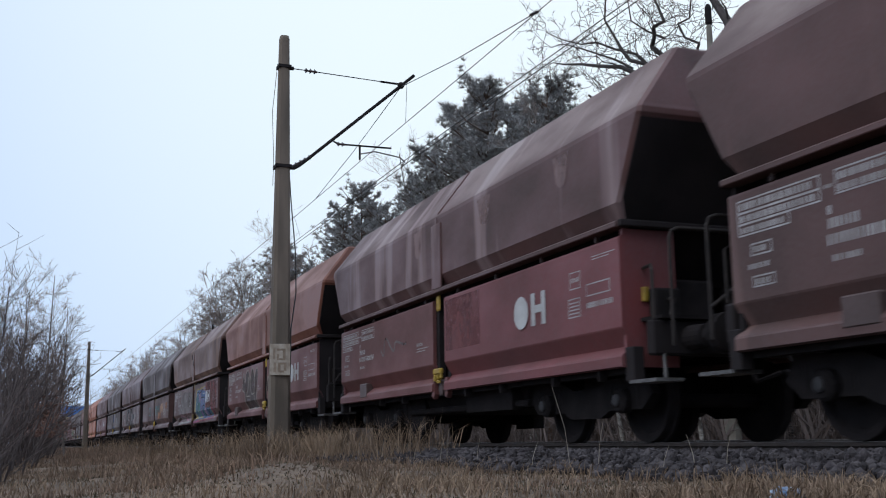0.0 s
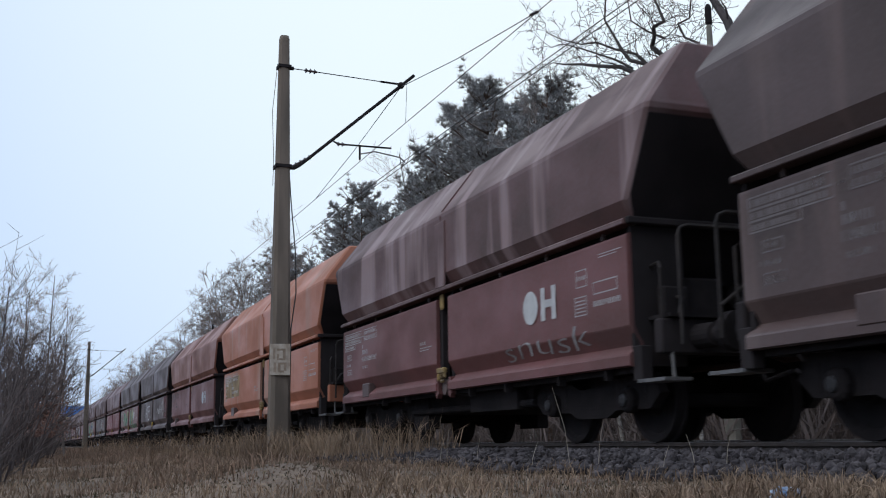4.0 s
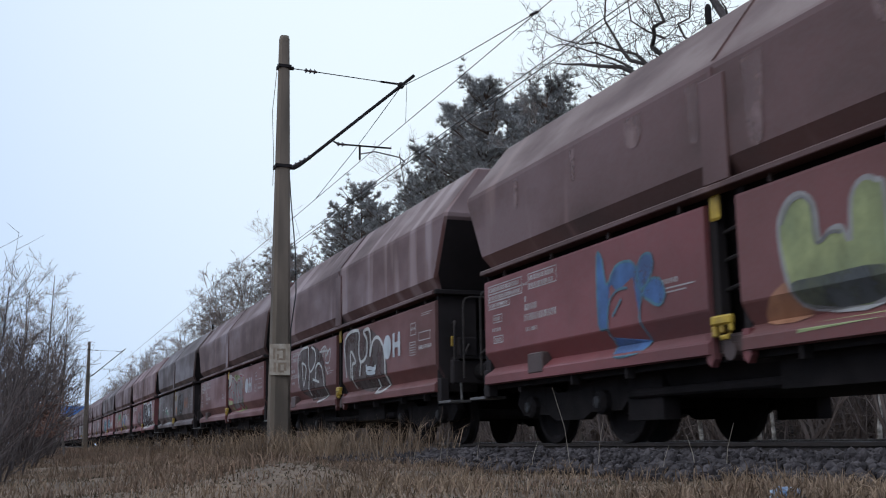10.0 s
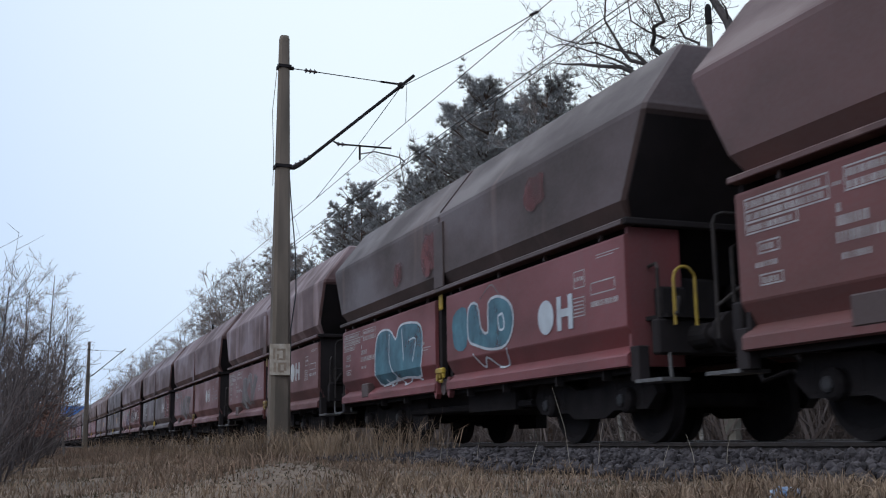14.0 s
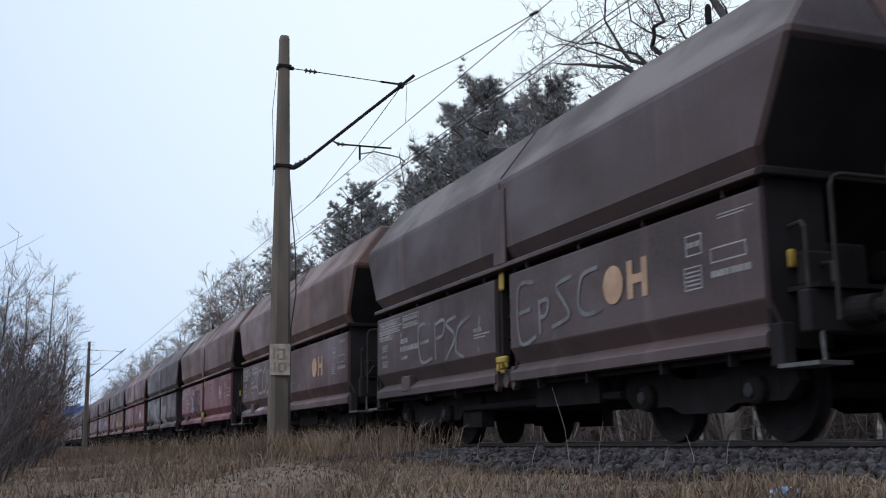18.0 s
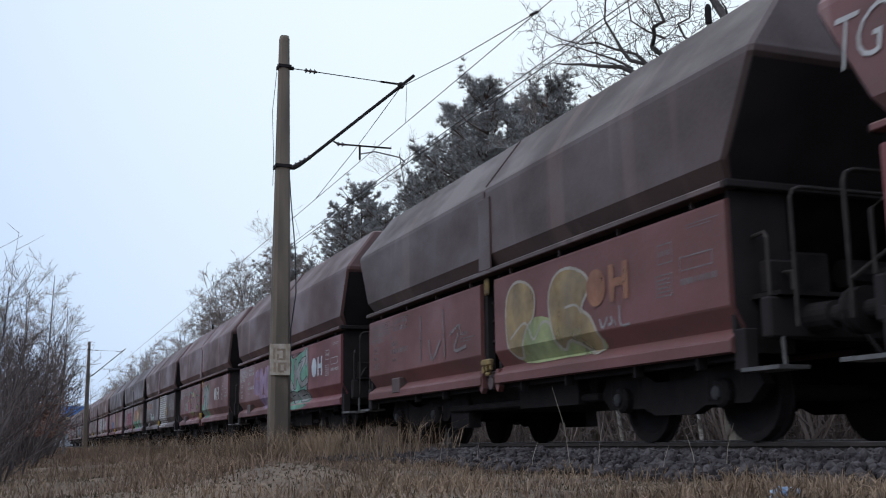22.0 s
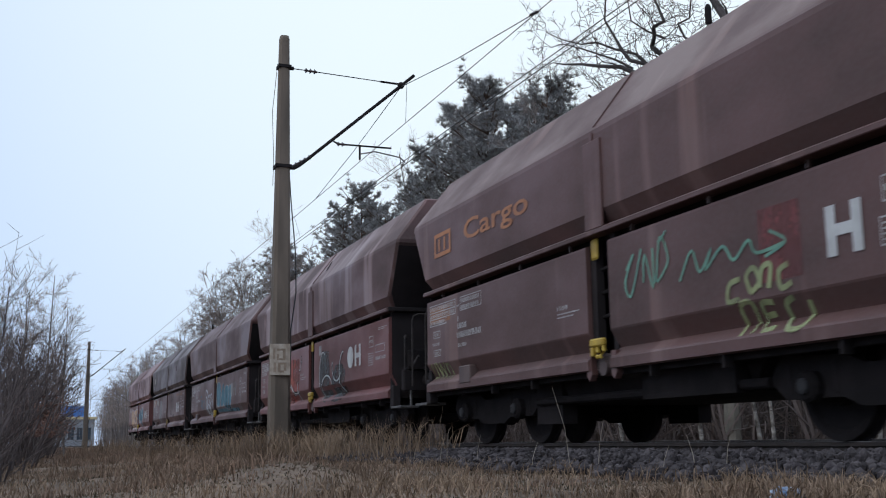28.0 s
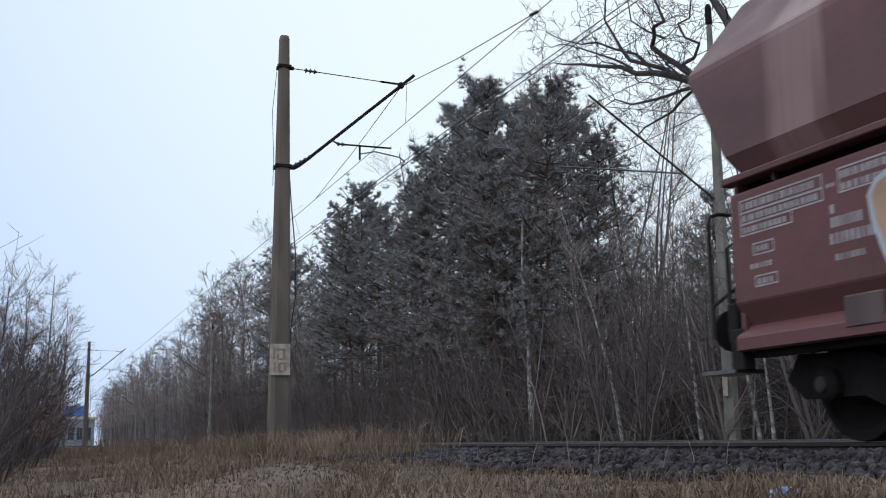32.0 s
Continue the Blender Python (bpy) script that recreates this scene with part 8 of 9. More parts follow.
fill(23, "black", ("white", 0.07), [(6.69, 1.08), (6.64, 2), (7.23, 2.13), (7.99, 2.16), (8.58, 1.97), (8.91, 2.03), (9.44, 2.02), (9.67, 2.11), (10.41, 2.06), (10.51, 1.71), (10.68, 1.45), (11.02, 1.19), (11, 1.02), (10.27, 1.02), (9.45, 0.96), (8.69, 0.91), (7.66, 0.91)], 0.006, label="large black graffiti with white outlines")
stroke(23, "white", 0.06, [(6.89, 1.06), (7.2, 1.34), (7.5, 1.53), (7.7, 1.94), (8.07, 2.09), (8.14, 1.68), (7.86, 1.49), (8.19, 0.91)], 0.01)
stroke(23, "white", 0.06, [(8.22, 1.53), (8.57, 1.77), (8.91, 1.99), (8.96, 1.58), (8.71, 1.28), (9.07, 0.86)], 0.01)
stroke(23, "white", 0.06, [(9.13, 1.76), (9.37, 1.99), (9.49, 1.65), (9.77, 1.5), (9.47, 1.34), (9.73, 0.91)], 0.01)
stroke(23, "white", 0.06, [(10.04, 1.46), (9.77, 1.46), (10.27, 1.02), (10.54, 1.23)], 0.01)
stroke(23, "white", 0.06, [(7.2, 1.34), (7.47, 0.85), (7.93, 1.03), (8.19, 0.91)], 0.01)
stroke(23, "white", 0.06, [(8.84, 0.87), (9.46, 1.02), (9.73, 0.88)], 0.01)
stroke(23, "white", 0.06, [(10.56, 1.47), (10.76, 1.68), (10.67, 1.28), (11.01, 1.07), (10.77, 1.04)], 0.01)
stroke(23, "bluewhite", 0.12, [(9.74, 2.07), (10.41, 2.06)], 0.009)
stroke(23, "bluewhite", 0.12, [(10.33, 1.8), (10.47, 2.02)], 0.009)
stroke(23, "pale", 0.03, [(7.71, 2.09), (7.84, 1.71), (7.59, 1.59)], 0.01)
stroke(23, "pale", 0.03, [(8.04, 1.48), (8.14, 1.26)], 0.01)
stroke(23, "pale", 0.03, [(7.2, 1.3), (7.42, 1.39)], 0.01)
stroke(23, "pale", 0.03, [(9.4, 1.28), (9.61, 1.23)], 0.01)
stroke(23, "pale", 0.03, [(8.75, 1.98), (8.66, 1.82)], 0.01)
stroke(23, "lime", 0.03, [(11.04, 1.44), (11.18, 1.51), (11.24, 1.39)], 0.01)
stroke(23, "lime", 0.03, [(11.28, 1.38), (11.36, 1.51), (11.41, 1.37)], 0.01)
stroke(23, "lime", 0.03, [(11.44, 1.42), (11.55, 1.53), (11.53, 1.33)], 0.01)
stroke(23, "lime", 0.03, [(11.1, 1.49), (11.54, 1.46)], 0.01)

fill(39, "faint", None, [(2.55, 0.89), (2.91, 1.64), (3.65, 2.01), (4.76, 1.98), (5.8, 1.91), (6, 1.4), (6.04, 0.89)], 0.003)
stroke(39, "pale", 0.04, [(2.91, 1.79), (3.53, 1.5), (3.44, 1.89), (4, 1.24), (4.12, 1.88), (4.38, 1.42)], 0.01)
stroke(39, "pale", 0.04, [(4.22, 1.94), (4.74, 1.53), (4.76, 1.91), (5.06, 1.29), (5.26, 1.88)], 0.01)
stroke(39, "pale", 0.04, [(5.24, 1.68), (5.73, 1.88), (5.39, 1.33), (5.8, 1.91), (5.85, 1.35)], 0.01)
stroke(39, "pale", 0.04, [(3.01, 1.47), (3.81, 1.18), (3.72, 1.41)], 0.01)
stroke(39, "pink", 0.05, [(2.79, 1.26), (3.41, 1.1), (3.81, 1.33), (4.27, 0.97), (4.64, 1.26), (5.05, 1.02), (5.54, 1.25), (5.97, 1.02)], 0.01)
stroke(39, "pink", 0.05, [(2.55, 0.89), (3.21, 1.15), (5.04, 0.92), (5.98, 1.15)], 0.01)
fill(39, "silver", None, [(2.56, 0.9), (6.11, 0.95), (6.1, 0.86), (2.55, 0.79)], 0.004, smooth=False)
fill(39, "yellow", None, [(6.52, 0.92), (6.76, 1.56), (7.05, 1.98), (7.59, 1.98), (8.04, 2.01), (8.56, 2.01), (8.99, 1.97), (9.02, 1.29), (8.57, 0.98), (7.52, 0.96)], 0.003)
fill(39, "multi", None, [(6.9, 1.07), (7.11, 1.88), (7.59, 1.95), (8.25, 1.93), (8.66, 1.97), (9.05, 1.9), (9.06, 1.24), (8.9, 0.95), (7.64, 1.04), (7.52, 0.99)], 0.0045, label="multicoloured block graffiti in blue and yellow")
fill(39, "sea", None, [(7, 1.12), (7.12, 1.7), (7.46, 1.74), (7.55, 1.41), (7.29, 1.04)], 0.0065)
fill(39, "violet", None, [(7.69, 1.79), (8.03, 1.88), (8.12, 1.56), (8, 1.47), (7.7, 1.62)], 0.0065)
fill(39, "blue", None, [(8.14, 1.86), (8.55, 1.9), (8.97, 1.81), (8.96, 1.65), (8.18, 1.67)], 0.0065)
fill(39, "multi", None, [(8.01, 1.58), (8.95, 1.55), (8.93, 1.3), (8.09, 1.24)], 0.0065)
fill(39, "violet", None, [(8.24, 1.82), (8.37, 1.83), (8.34, 1.11), (8.2, 1.09)], 0.0065)
fill(39, "sea", None, [(8.5, 1.3), (8.84, 1.36), (8.9, 1), (8.57, 0.98)], 0.0065)
fill(39, "violet", None, [(8.92, 1.25), (9.28, 1.26), (9.3, 1.04), (8.99, 1.02)], 0.0065)
fill(39, "teal", None, [(7.55, 1.47), (8, 1.47), (7.97, 1.03), (7.58, 1.04)], 0.0065)
fill(39, "blue", None, [(9.34, 1.25), (9.77, 1.25), (9.87, 1.03), (9.39, 1.03)], 0.0065)
fill(39, "sea", None, [(9.81, 1.27), (10.22, 1.26), (10.34, 1), (9.94, 1.02)], 0.0065)
fill(39, "crimson", None, [(10.29, 1.23), (10.67, 1.29), (10.8, 1.03), (10.41, 1.01)], 0.0065)
stroke(39, "black", 0.04, [(7.05, 1.09), (7.14, 1.78), (7.59, 1.86)], 0.01)
stroke(39, "black", 0.04, [(7.52, 1.02), (7.63, 1.74), (8.08, 1.84)], 0.01)
stroke(39, "black", 0.04, [(8.02, 1.08), (8.12, 1.84), (8.98, 1.88)], 0.01)
stroke(39, "black", 0.04, [(8.17, 1.64), (8.96, 1.64)], 0.01)
stroke(39, "black", 0.04, [(8.98, 1.86), (9.01, 1.24)], 0.01)
stroke(39, "black", 0.04, [(8.47, 0.99), (8.6, 1.34), (8.98, 1.35)], 0.01)
stroke(39, "black", 0.04, [(9.3, 1.06), (9.49, 1.24), (9.86, 1.01), (9.85, 1.24)], 0.01)
stroke(39, "black", 0.04, [(10.22, 1.26), (10.37, 1.02)], 0.01)
stroke(39, "yellow", 0.05, [(7.08, 1.87), (7.29, 1.94), (7.36, 1.99)], 0.01)
stroke(39, "yellow", 0.05, [(7.59, 1.95), (8.04, 1.96)], 0.01)
stroke(39, "yellow", 0.05, [(8.46, 1.97), (8.66, 1.99), (8.7, 1.89), (8.98, 1.92)], 0.01)
stroke(39, "yellow", 0.05, [(10.25, 1.23), (10.35, 1.09), (10.45, 1.14)], 0.01)
stroke(39, "yellow", 0.05, [(8.81, 1.57), (8.85, 1.41)], 0.01)
stroke(39, "white", 0.04, [(7.69, 1.75), (7.83, 1.76)], 0.01)
stroke(39, "white", 0.04, [(8.54, 1.77), (8.69, 1.78)], 0.01)
stroke(39, "white", 0.04, [(7.53, 1.19), (7.67, 1.18)], 0.01)
stroke(39, "white", 0.04, [(8.78, 1.76), (8.89, 1.77)], 0.01)
stroke(39, "white", 0.04, [(7.38, 1.43), (7.46, 1.45)], 0.01)
stroke(39, "white", 0.04, [(8.96, 1.1), (9.06, 1.1)], 0.01)
stroke(39, "white", 0.04, [(8.67, 1.55), (8.74, 1.58)], 0.01)
fill(39, "magenta", None, [(6.54, 0.86), (11.01, 0.97), (11, 0.87), (6.54, 0.8)], 0.005, smooth=False)
fill(39, "blue", None, [(7.04, 0.94), (10.44, 0.99), (10.44, 0.96), (7.03, 0.88)], 0.0065, smooth=False)
fill(39, "yellow", None, [(7.95, 0.88), (11.01, 0.94), (11.01, 0.92), (7.95, 0.85)], 0.0065, smooth=False)
fill(39, "fresh", None, [(9.12, 2.13), (11.29, 2.1), (11.33, 1.7), (11.27, 1.16), (10.29, 1.25), (9.11, 1.27)], 0.0085, smooth=False)

fill(2, "sea", ("pale", 0.028), [(6.68, 1.29), (6.69, 1.94), (7.28, 1.88), (7.28, 1.27)], 0.005, label="pale blue graffiti letters")
fill(2, "sea", ("pale", 0.028), [(7.39, 1.29), (7.65, 1.84), (7.93, 1.84), (7.97, 1.36), (7.75, 1.2)], 0.005, label="pale blue graffiti letters")
fill(2, "sea", ("pale", 0.028), [(7.97, 1.36), (8.1, 1.78), (8.47, 1.81), (8.74, 1.7), (8.74, 1.11), (8.23, 1.13), (8.06, 1.2)], 0.005, label="pale blue graffiti letters")
fill(2, "sea", ("pale", 0.028), [(8.77, 1.11), (8.78, 1.75), (9.18, 1.73), (9.16, 1.24)], 0.005, label="pale blue graffiti letters")
fill(2, "sea", None, [(6.68, 1.16), (9.15, 1.1), (10.11, 1.09), (10.1, 0.99), (6.67, 1.06)], 0.0035, smooth=False)
stroke(2, "pale", 0.03, [(10.46, 1.6), (10.59, 1.65), (10.7, 1.59), (10.64, 1.29), (10.53, 1.03), (10.4, 1.12)], 0.01)
stroke(2, "pale", 0.03, [(10.47, 1.41), (10.68, 1.41)], 0.01)
stroke(2, "pale", 0.03, [(10.01, 1.16), (10.22, 1.21), (10.34, 1.02)], 0.01)

fill(17, "dull", None, [(3.73, 1.44), (4.26, 1.7), (4.95, 1.8), (5.69, 1.95), (6.01, 1.93), (5.97, 0.93), (4.63, 0.98), (3.93, 1.06)], 0.003)
stroke(17, "mint", 0.05, [(3.69, 1.54), (3.87, 1.29), (4.08, 1.08)], 0.01)
stroke(17, "mint", 0.05, [(4.48, 1.92), (4.57, 1.78), (4.75, 1.85)], 0.01)
stroke(17, "mint", 0.05, [(5.07, 1.72), (5.32, 1.77), (5.58, 1.97), (5.98, 1.96)], 0.01)
stroke(17, "violet", 0.06, [(3.94, 1.22), (4.11, 1.59), (4.39, 1.59), (4.44, 1.24), (4.15, 1.08)], 0.01)
stroke(17, "violet", 0.06, [(4.5, 1.11), (4.6, 1.59), (5.01, 1.73), (5.04, 1.3), (5.08, 1.06)], 0.01)
stroke(17, "violet", 0.06, [(5.18, 1.53), (5.32, 1.69), (5.52, 1.2), (5.63, 1.07), (5.45, 1.03)], 0.01)
stroke(17, "violet", 0.06, [(5.69, 1.86), (5.77, 1.45), (6, 1.32)], 0.01)
stroke(17, "pale", 0.03, [(3.93, 1.61), (4.19, 1.71), (4.39, 1.59), (4.61, 1.75), (5.01, 1.76), (5.2, 1.46)], 0.01)
stroke(17, "pale", 0.03, [(4.65, 1.28), (4.8, 1.51), (4.97, 1.25)], 0.01)
stroke(17, "pale", 0.03, [(5.27, 1.1), (5.42, 1.44), (5.63, 1.07)], 0.01)
stroke(17, "pale", 0.03, [(5.57, 1.88), (5.75, 1.94), (5.96, 1.27)], 0.01)
fill(17, "dull", None, [(7.03, 1.87), (7.49, 1.94), (8.13, 1.96), (8.78, 2.05), (9.07, 1.73), (9.02, 1.23), (8.22, 1.3), (7.08, 1.35)], 0.003)
stroke(17, "pale", 0.04, [(7.01, 1.77), (7.04, 1.38), (7.26, 1.37), (7.43, 1.75)], 0.01)
stroke(17, "pale", 0.04, [(7.12, 1.8), (7.13, 1.44)], 0.01)
stroke(17, "pale", 0.04, [(7.2, 1.68), (7.4, 1.69)], 0.01)
stroke(17, "pale", 0.04, [(7.57, 1.97), (7.86, 1.94), (7.81, 1.68), (7.55, 1.29), (7.44, 1.4), (7.62, 1.52), (7.85, 1.39), (7.71, 1.27)], 0.01)
stroke(17, "pale", 0.04, [(7.55, 1.88), (7.83, 1.87)], 0.01)
stroke(17, "pale", 0.04, [(7.51, 1.78), (7.8, 1.78)], 0.01)
stroke(17, "pale", 0.04, [(7.95, 1.66), (8, 1.42), (8.18, 1.32), (8.31, 1.46), (8.31, 1.65)], 0.01)
stroke(17, "pale", 0.04, [(8.04, 1.79), (8.2, 1.83)], 0.01)
stroke(17, "pale", 0.04, [(7.93, 1.57), (8.28, 1.56)], 0.01)
stroke(17, "pale", 0.04, [(8.53, 1.88), (8.75, 2.03), (8.9, 1.89), (8.74, 1.66), (8.53, 1.56)], 0.01)
stroke(17, "pale", 0.04, [(8.46, 1.58), (8.51, 1.32), (8.83, 1.26), (9.04, 1.44), (9.01, 1.7), (8.81, 1.69)], 0.01)
stroke(17, "pale", 0.04, [(8.49, 1.48), (8.95, 1.49)], 0.01)
stroke(17, "pale", 0.04, [(8.46, 1.41), (8.98, 1.4)], 0.01)
stroke(17, "pale", 0.04, [(8.59, 1.78), (8.86, 1.8)], 0.01)
stroke(17, "pale", 0.04, [(8.6, 1.69), (8.82, 1.71)], 0.01)
stroke(17, "pale", 0.028, [(6.58, 1.3), (6.67, 1.48), (6.75, 1.28)], 0.01)
stroke(17, "pale", 0.028, [(6.72, 1.5), (6.87, 1.63), (6.82, 1.38)], 0.01)
stroke(17, "pale", 0.028, [(6.88, 1.58), (7.02, 1.2)], 0.01)
stroke(17, "pale", 0.028, [(9.01, 2.04), (9.09, 1.85), (9.17, 2.03), (9.21, 1.85), (9.31, 1.97)], 0.01)
stroke(17, "pale", 0.028, [(9.27, 1.86), (9.46, 1.98), (9.69, 1.97), (9.61, 1.82), (9.44, 1.78)], 0.01)
stroke(17, "pale", 0.028, [(8.09, 1.17), (8.18, 0.94), (8.43, 0.91)], 0.01)
stroke(17, "pale", 0.028, [(8.11, 0.97), (8.23, 1.05)], 0.01)

fill(1, "grey", ("pale", 0.045), [(3.59, 1.04), (3.6, 1.61), (3.62, 1.95), (3.89, 1.95), (3.94, 1.77), (3.86, 1.6), (4.01, 1.44), (3.9, 1.37), (3.89, 1.15)], 0.006, label="faded grey graffiti letters with pale outline")
fill(1, "grey", ("pale", 0.045), [(3.97, 1.1), (3.96, 1.63), (4, 1.93), (4.19, 1.96), (4.26, 1.81), (4.27, 1.4), (4.2, 1.09), (4.11, 1.3)], 0.006, label="faded grey graffiti letters with pale outline")
fill(1, "grey", ("pale", 0.045), [(4.29, 1.56), (4.29, 1.86), (4.44, 1.91), (4.35, 1.14), (4.26, 1.09)], 0.006, label="faded grey graffiti letters with pale outline")
stroke(1, "pale", 0.03, [(3.74, 1.67), (3.78, 1.8), (3.85, 1.67)], 0.01)
stroke(1, "pale", 0.03, [(3.84, 1.34), (3.88, 1.42), (3.99, 1.36), (3.92, 1.2)], 0.01)
fill(1, "orange", None, [(1.27, 1.86), (1.49, 2.05), (2.16, 2.08), (2.23, 1.86), (1.37, 1.82)], 0.003)
fill(1, "creamed", None, [(2.57, 1.85), (2.6, 1.99), (3.15, 1.97), (3.15, 1.82)], 0.004)

stroke(4, "mint", 0.03, [(6.89, 1.76), (7.04, 1.91), (6.86, 1.64), (6.96, 1.48), (7.12, 1.78), (7.19, 1.94)], 0.01)
stroke(4, "mint", 0.03, [(7.21, 1.59), (7.25, 1.87), (7.39, 1.51), (7.4, 1.91)], 0.01)
stroke(4, "mint", 0.03, [(7.44, 1.56), (7.54, 2), (7.67, 1.75), (7.47, 1.56)], 0.01)
stroke(4, "mint", 0.03, [(7.66, 2.04), (7.5, 1.95)], 0.01)
stroke(4, "mint", 0.03, [(7.85, 1.51), (8.06, 1.77), (8.18, 1.55), (8.37, 1.74), (8.27, 1.56), (8.54, 1.73), (8.69, 1.58), (8.91, 1.72), (9.01, 1.59), (9.39, 1.62)], 0.01)
stroke(4, "mint", 0.03, [(9.19, 1.75), (9.39, 1.63), (9.12, 1.54)], 0.01)
stroke(4, "lime", 0.05, [(8.76, 1.4), (8.61, 1.37), (8.58, 1.22), (8.74, 1.23)], 0.01)
stroke(4, "lime", 0.05, [(8.9, 1.26), (8.85, 1.41), (8.96, 1.47), (9.02, 1.34), (8.9, 1.26)], 0.01)
stroke(4, "lime", 0.05, [(9.02, 1.29), (9.07, 1.45), (9.18, 1.46), (9.14, 1.27)], 0.01)
stroke(4, "lime", 0.05, [(9.4, 1.44), (9.28, 1.39), (9.3, 1.25), (9.43, 1.28)], 0.01)
stroke(4, "lime", 0.05, [(8.71, 0.91), (8.72, 1.16), (8.89, 1.17), (8.85, 0.92)], 0.01)
stroke(4, "lime", 0.05, [(8.98, 0.96), (9, 1.15), (9.15, 1.15)], 0.01)
stroke(4, "lime", 0.05, [(8.99, 1.05), (9.12, 1.06)], 0.01)
stroke(4, "lime", 0.05, [(8.98, 0.93), (9.15, 0.94)], 0.01)
stroke(4, "lime", 0.05, [(9.41, 1.16), (9.29, 1.11), (9.32, 0.92), (9.51, 0.92), (9.57, 1.12)], 0.01)

fill(22, "ochre", None, [(3.24, 1.39), (3.59, 1.93), (4.48, 1.94), (5.38, 2), (5.47, 1.23), (4.49, 1.2)], 0.004, label="faded green and orange graffiti letters")
fill(22, "green", ("pale", 0.03), [(3.5, 1.84), (4.04, 1.96), (5.14, 2), (5.22, 1.71), (4.48, 1.65), (3.83, 1.58)], 0.006)
fill(22, "rose", None, [(3.61, 1.39), (4.05, 1.57), (4.9, 1.57), (5.39, 1.26)], 0.006)
fill(22, "pale", ("black", 0.04), [(6.61, 1.29), (6.5, 1.71), (7.29, 1.93), (8.08, 1.89), (8.85, 1.96), (9.01, 1.64), (9.05, 0.96), (8.37, 0.94), (7.71, 1.32), (7.29, 1.17)], 0.006, label="pale spiky graffiti with black outline")
fill(22, "yellow", None, [(7.39, 1.24), (7.77, 1.41), (8.08, 1.29), (8.37, 0.96), (7.77, 1.03)], 0.009)
fill(22, "blue", None, [(8.08, 1.58), (8.53, 1.69), (8.72, 1.34), (8.38, 1.27)], 0.009)
fill(22, "lime", None, [(8.38, 1.23), (8.95, 1.24), (9, 0.98), (8.6, 0.96)], 0.009)
fill(22, "sea", None, [(6.71, 1.39), (6.99, 1.62), (7.26, 1.45), (6.99, 1.25)], 0.009)
stroke(22, "black", 0.03, [(7.39, 1.84), (7.77, 1.56), (8.08, 1.77), (8.38, 1.46), (8.82, 1.8)], 0.01)
stroke(22, "black", 0.03, [(6.78, 1.33), (7.19, 1.56), (7.64, 1.32)], 0.01)
stroke(22, "black", 0.03, [(8.08, 1.29), (8.66, 1.16), (9, 1.32)], 0.01)

# plates, tags and washed patches on the hoppers
for k, x0, x1, z0, z1 in ((1, 1.50, 1.88, 2.86, 3.10), (13, 1.53, 1.93, 2.86, 3.08), (38, 1.6, 1.75, 2.75, 2.95), (8, 1.56, 1.88, 2.82, 3.06), (17, 5.4, 5.6, 2.9, 3.1)):
    decal("label_plate", rect(x0, x1, z0, z1), "plate", wagons[k], 0.006)
tag(1, "dldz", 1.25, 1.95, 2.55, 2.72, "pale")
tag(8, "BESIK", 0.92, 1.5, 2.80, 3.02, "white", 0.15, "white handwritten tag on the hopper")
tag(36, "ff", 5.2, 5.5, 2.75, 3.15, "pale", 0.2)
tag(31, "eR", 5.35, 5.6, 2.60, 2.90, "pale", 0.2)
tag(31, "A", 6.42, 6.72, 2.62, 2.86, "pale", 0.2)
tag(12, "TGR", 0.70, 1.42, 2.78, 3.2, "white", 0.2, "white handwritten tag on the hopper")
WASHED = ((27, (2.0, 2.13, 2.95, 3.3)), (27, (3.55, 3.68, 2.95, 3.32)), (27, (4.75, 5.1, 3.0, 3.33)), (27, (5.9, 6.1, 2.75, 3.3)), (27, (6.75, 7.05, 2.5, 3.2)), (27, (8.3, 8.7, 3.0, 3.32)), (23, (1.5, 1.75, 2.8, 3.33)), (23, (2.75, 3.05, 2.6, 3.34)),
          (23, (4.0, 4.4, 2.9, 3.34)), (23, (5.2, 5.5, 2.56, 3.3)), (41, (5.3, 5.65, 2.9, 3.33)), (41, (7.9, 8.35, 2.95, 3.33)), (41, (10.2, 10.6, 2.95, 3.3)), (30, (1.7, 2.1, 2.95, 3.3)), (30, (3.0, 3.6, 2.6, 3.33)), (30, (5.3, 5.7, 2.95, 3.3)),
          (3, (1.4, 1.7, 2.75, 3.3)), (3, (2.5, 2.9, 2.6, 3.33)), (3, (3.4, 3.7, 2.8, 3.33)), (0, (4.3, 4.6, 2.75, 3.33)), (0, (7.6, 8.0, 2.9, 3.3)), (0, (9.0, 9.4, 2.6, 3.33)), (17, (4.9, 5.05, 2.95, 3.2)), (17, (9.9, 10.1, 2.95, 3.3)))
for i, (k, (x0, x1, z0, z1)) in enumerate(WASHED):
    decal("repaint_patch", tongue(x0, x1, z0, 3.335 if z1 > 3.1 else z1, i), "wash", wagons[k], 0.004, "", True)
for k, x, z, w, h in ((21, 5.9, 2.9, 0.3, 0.35), (21, 9.6, 3.05, 0.25, 0.22), (21, 4.4, 2.8, 0.2, 0.2), (1, 9.2, 3.1, 0.12, 0.12), (0, 6.3, 2.85, 0.3, 0.45)):
    decal("repaint_patch", blot(x, z, w, h, k, 24, 0.25), "fresh", wagons[k], 0.016, "", True)


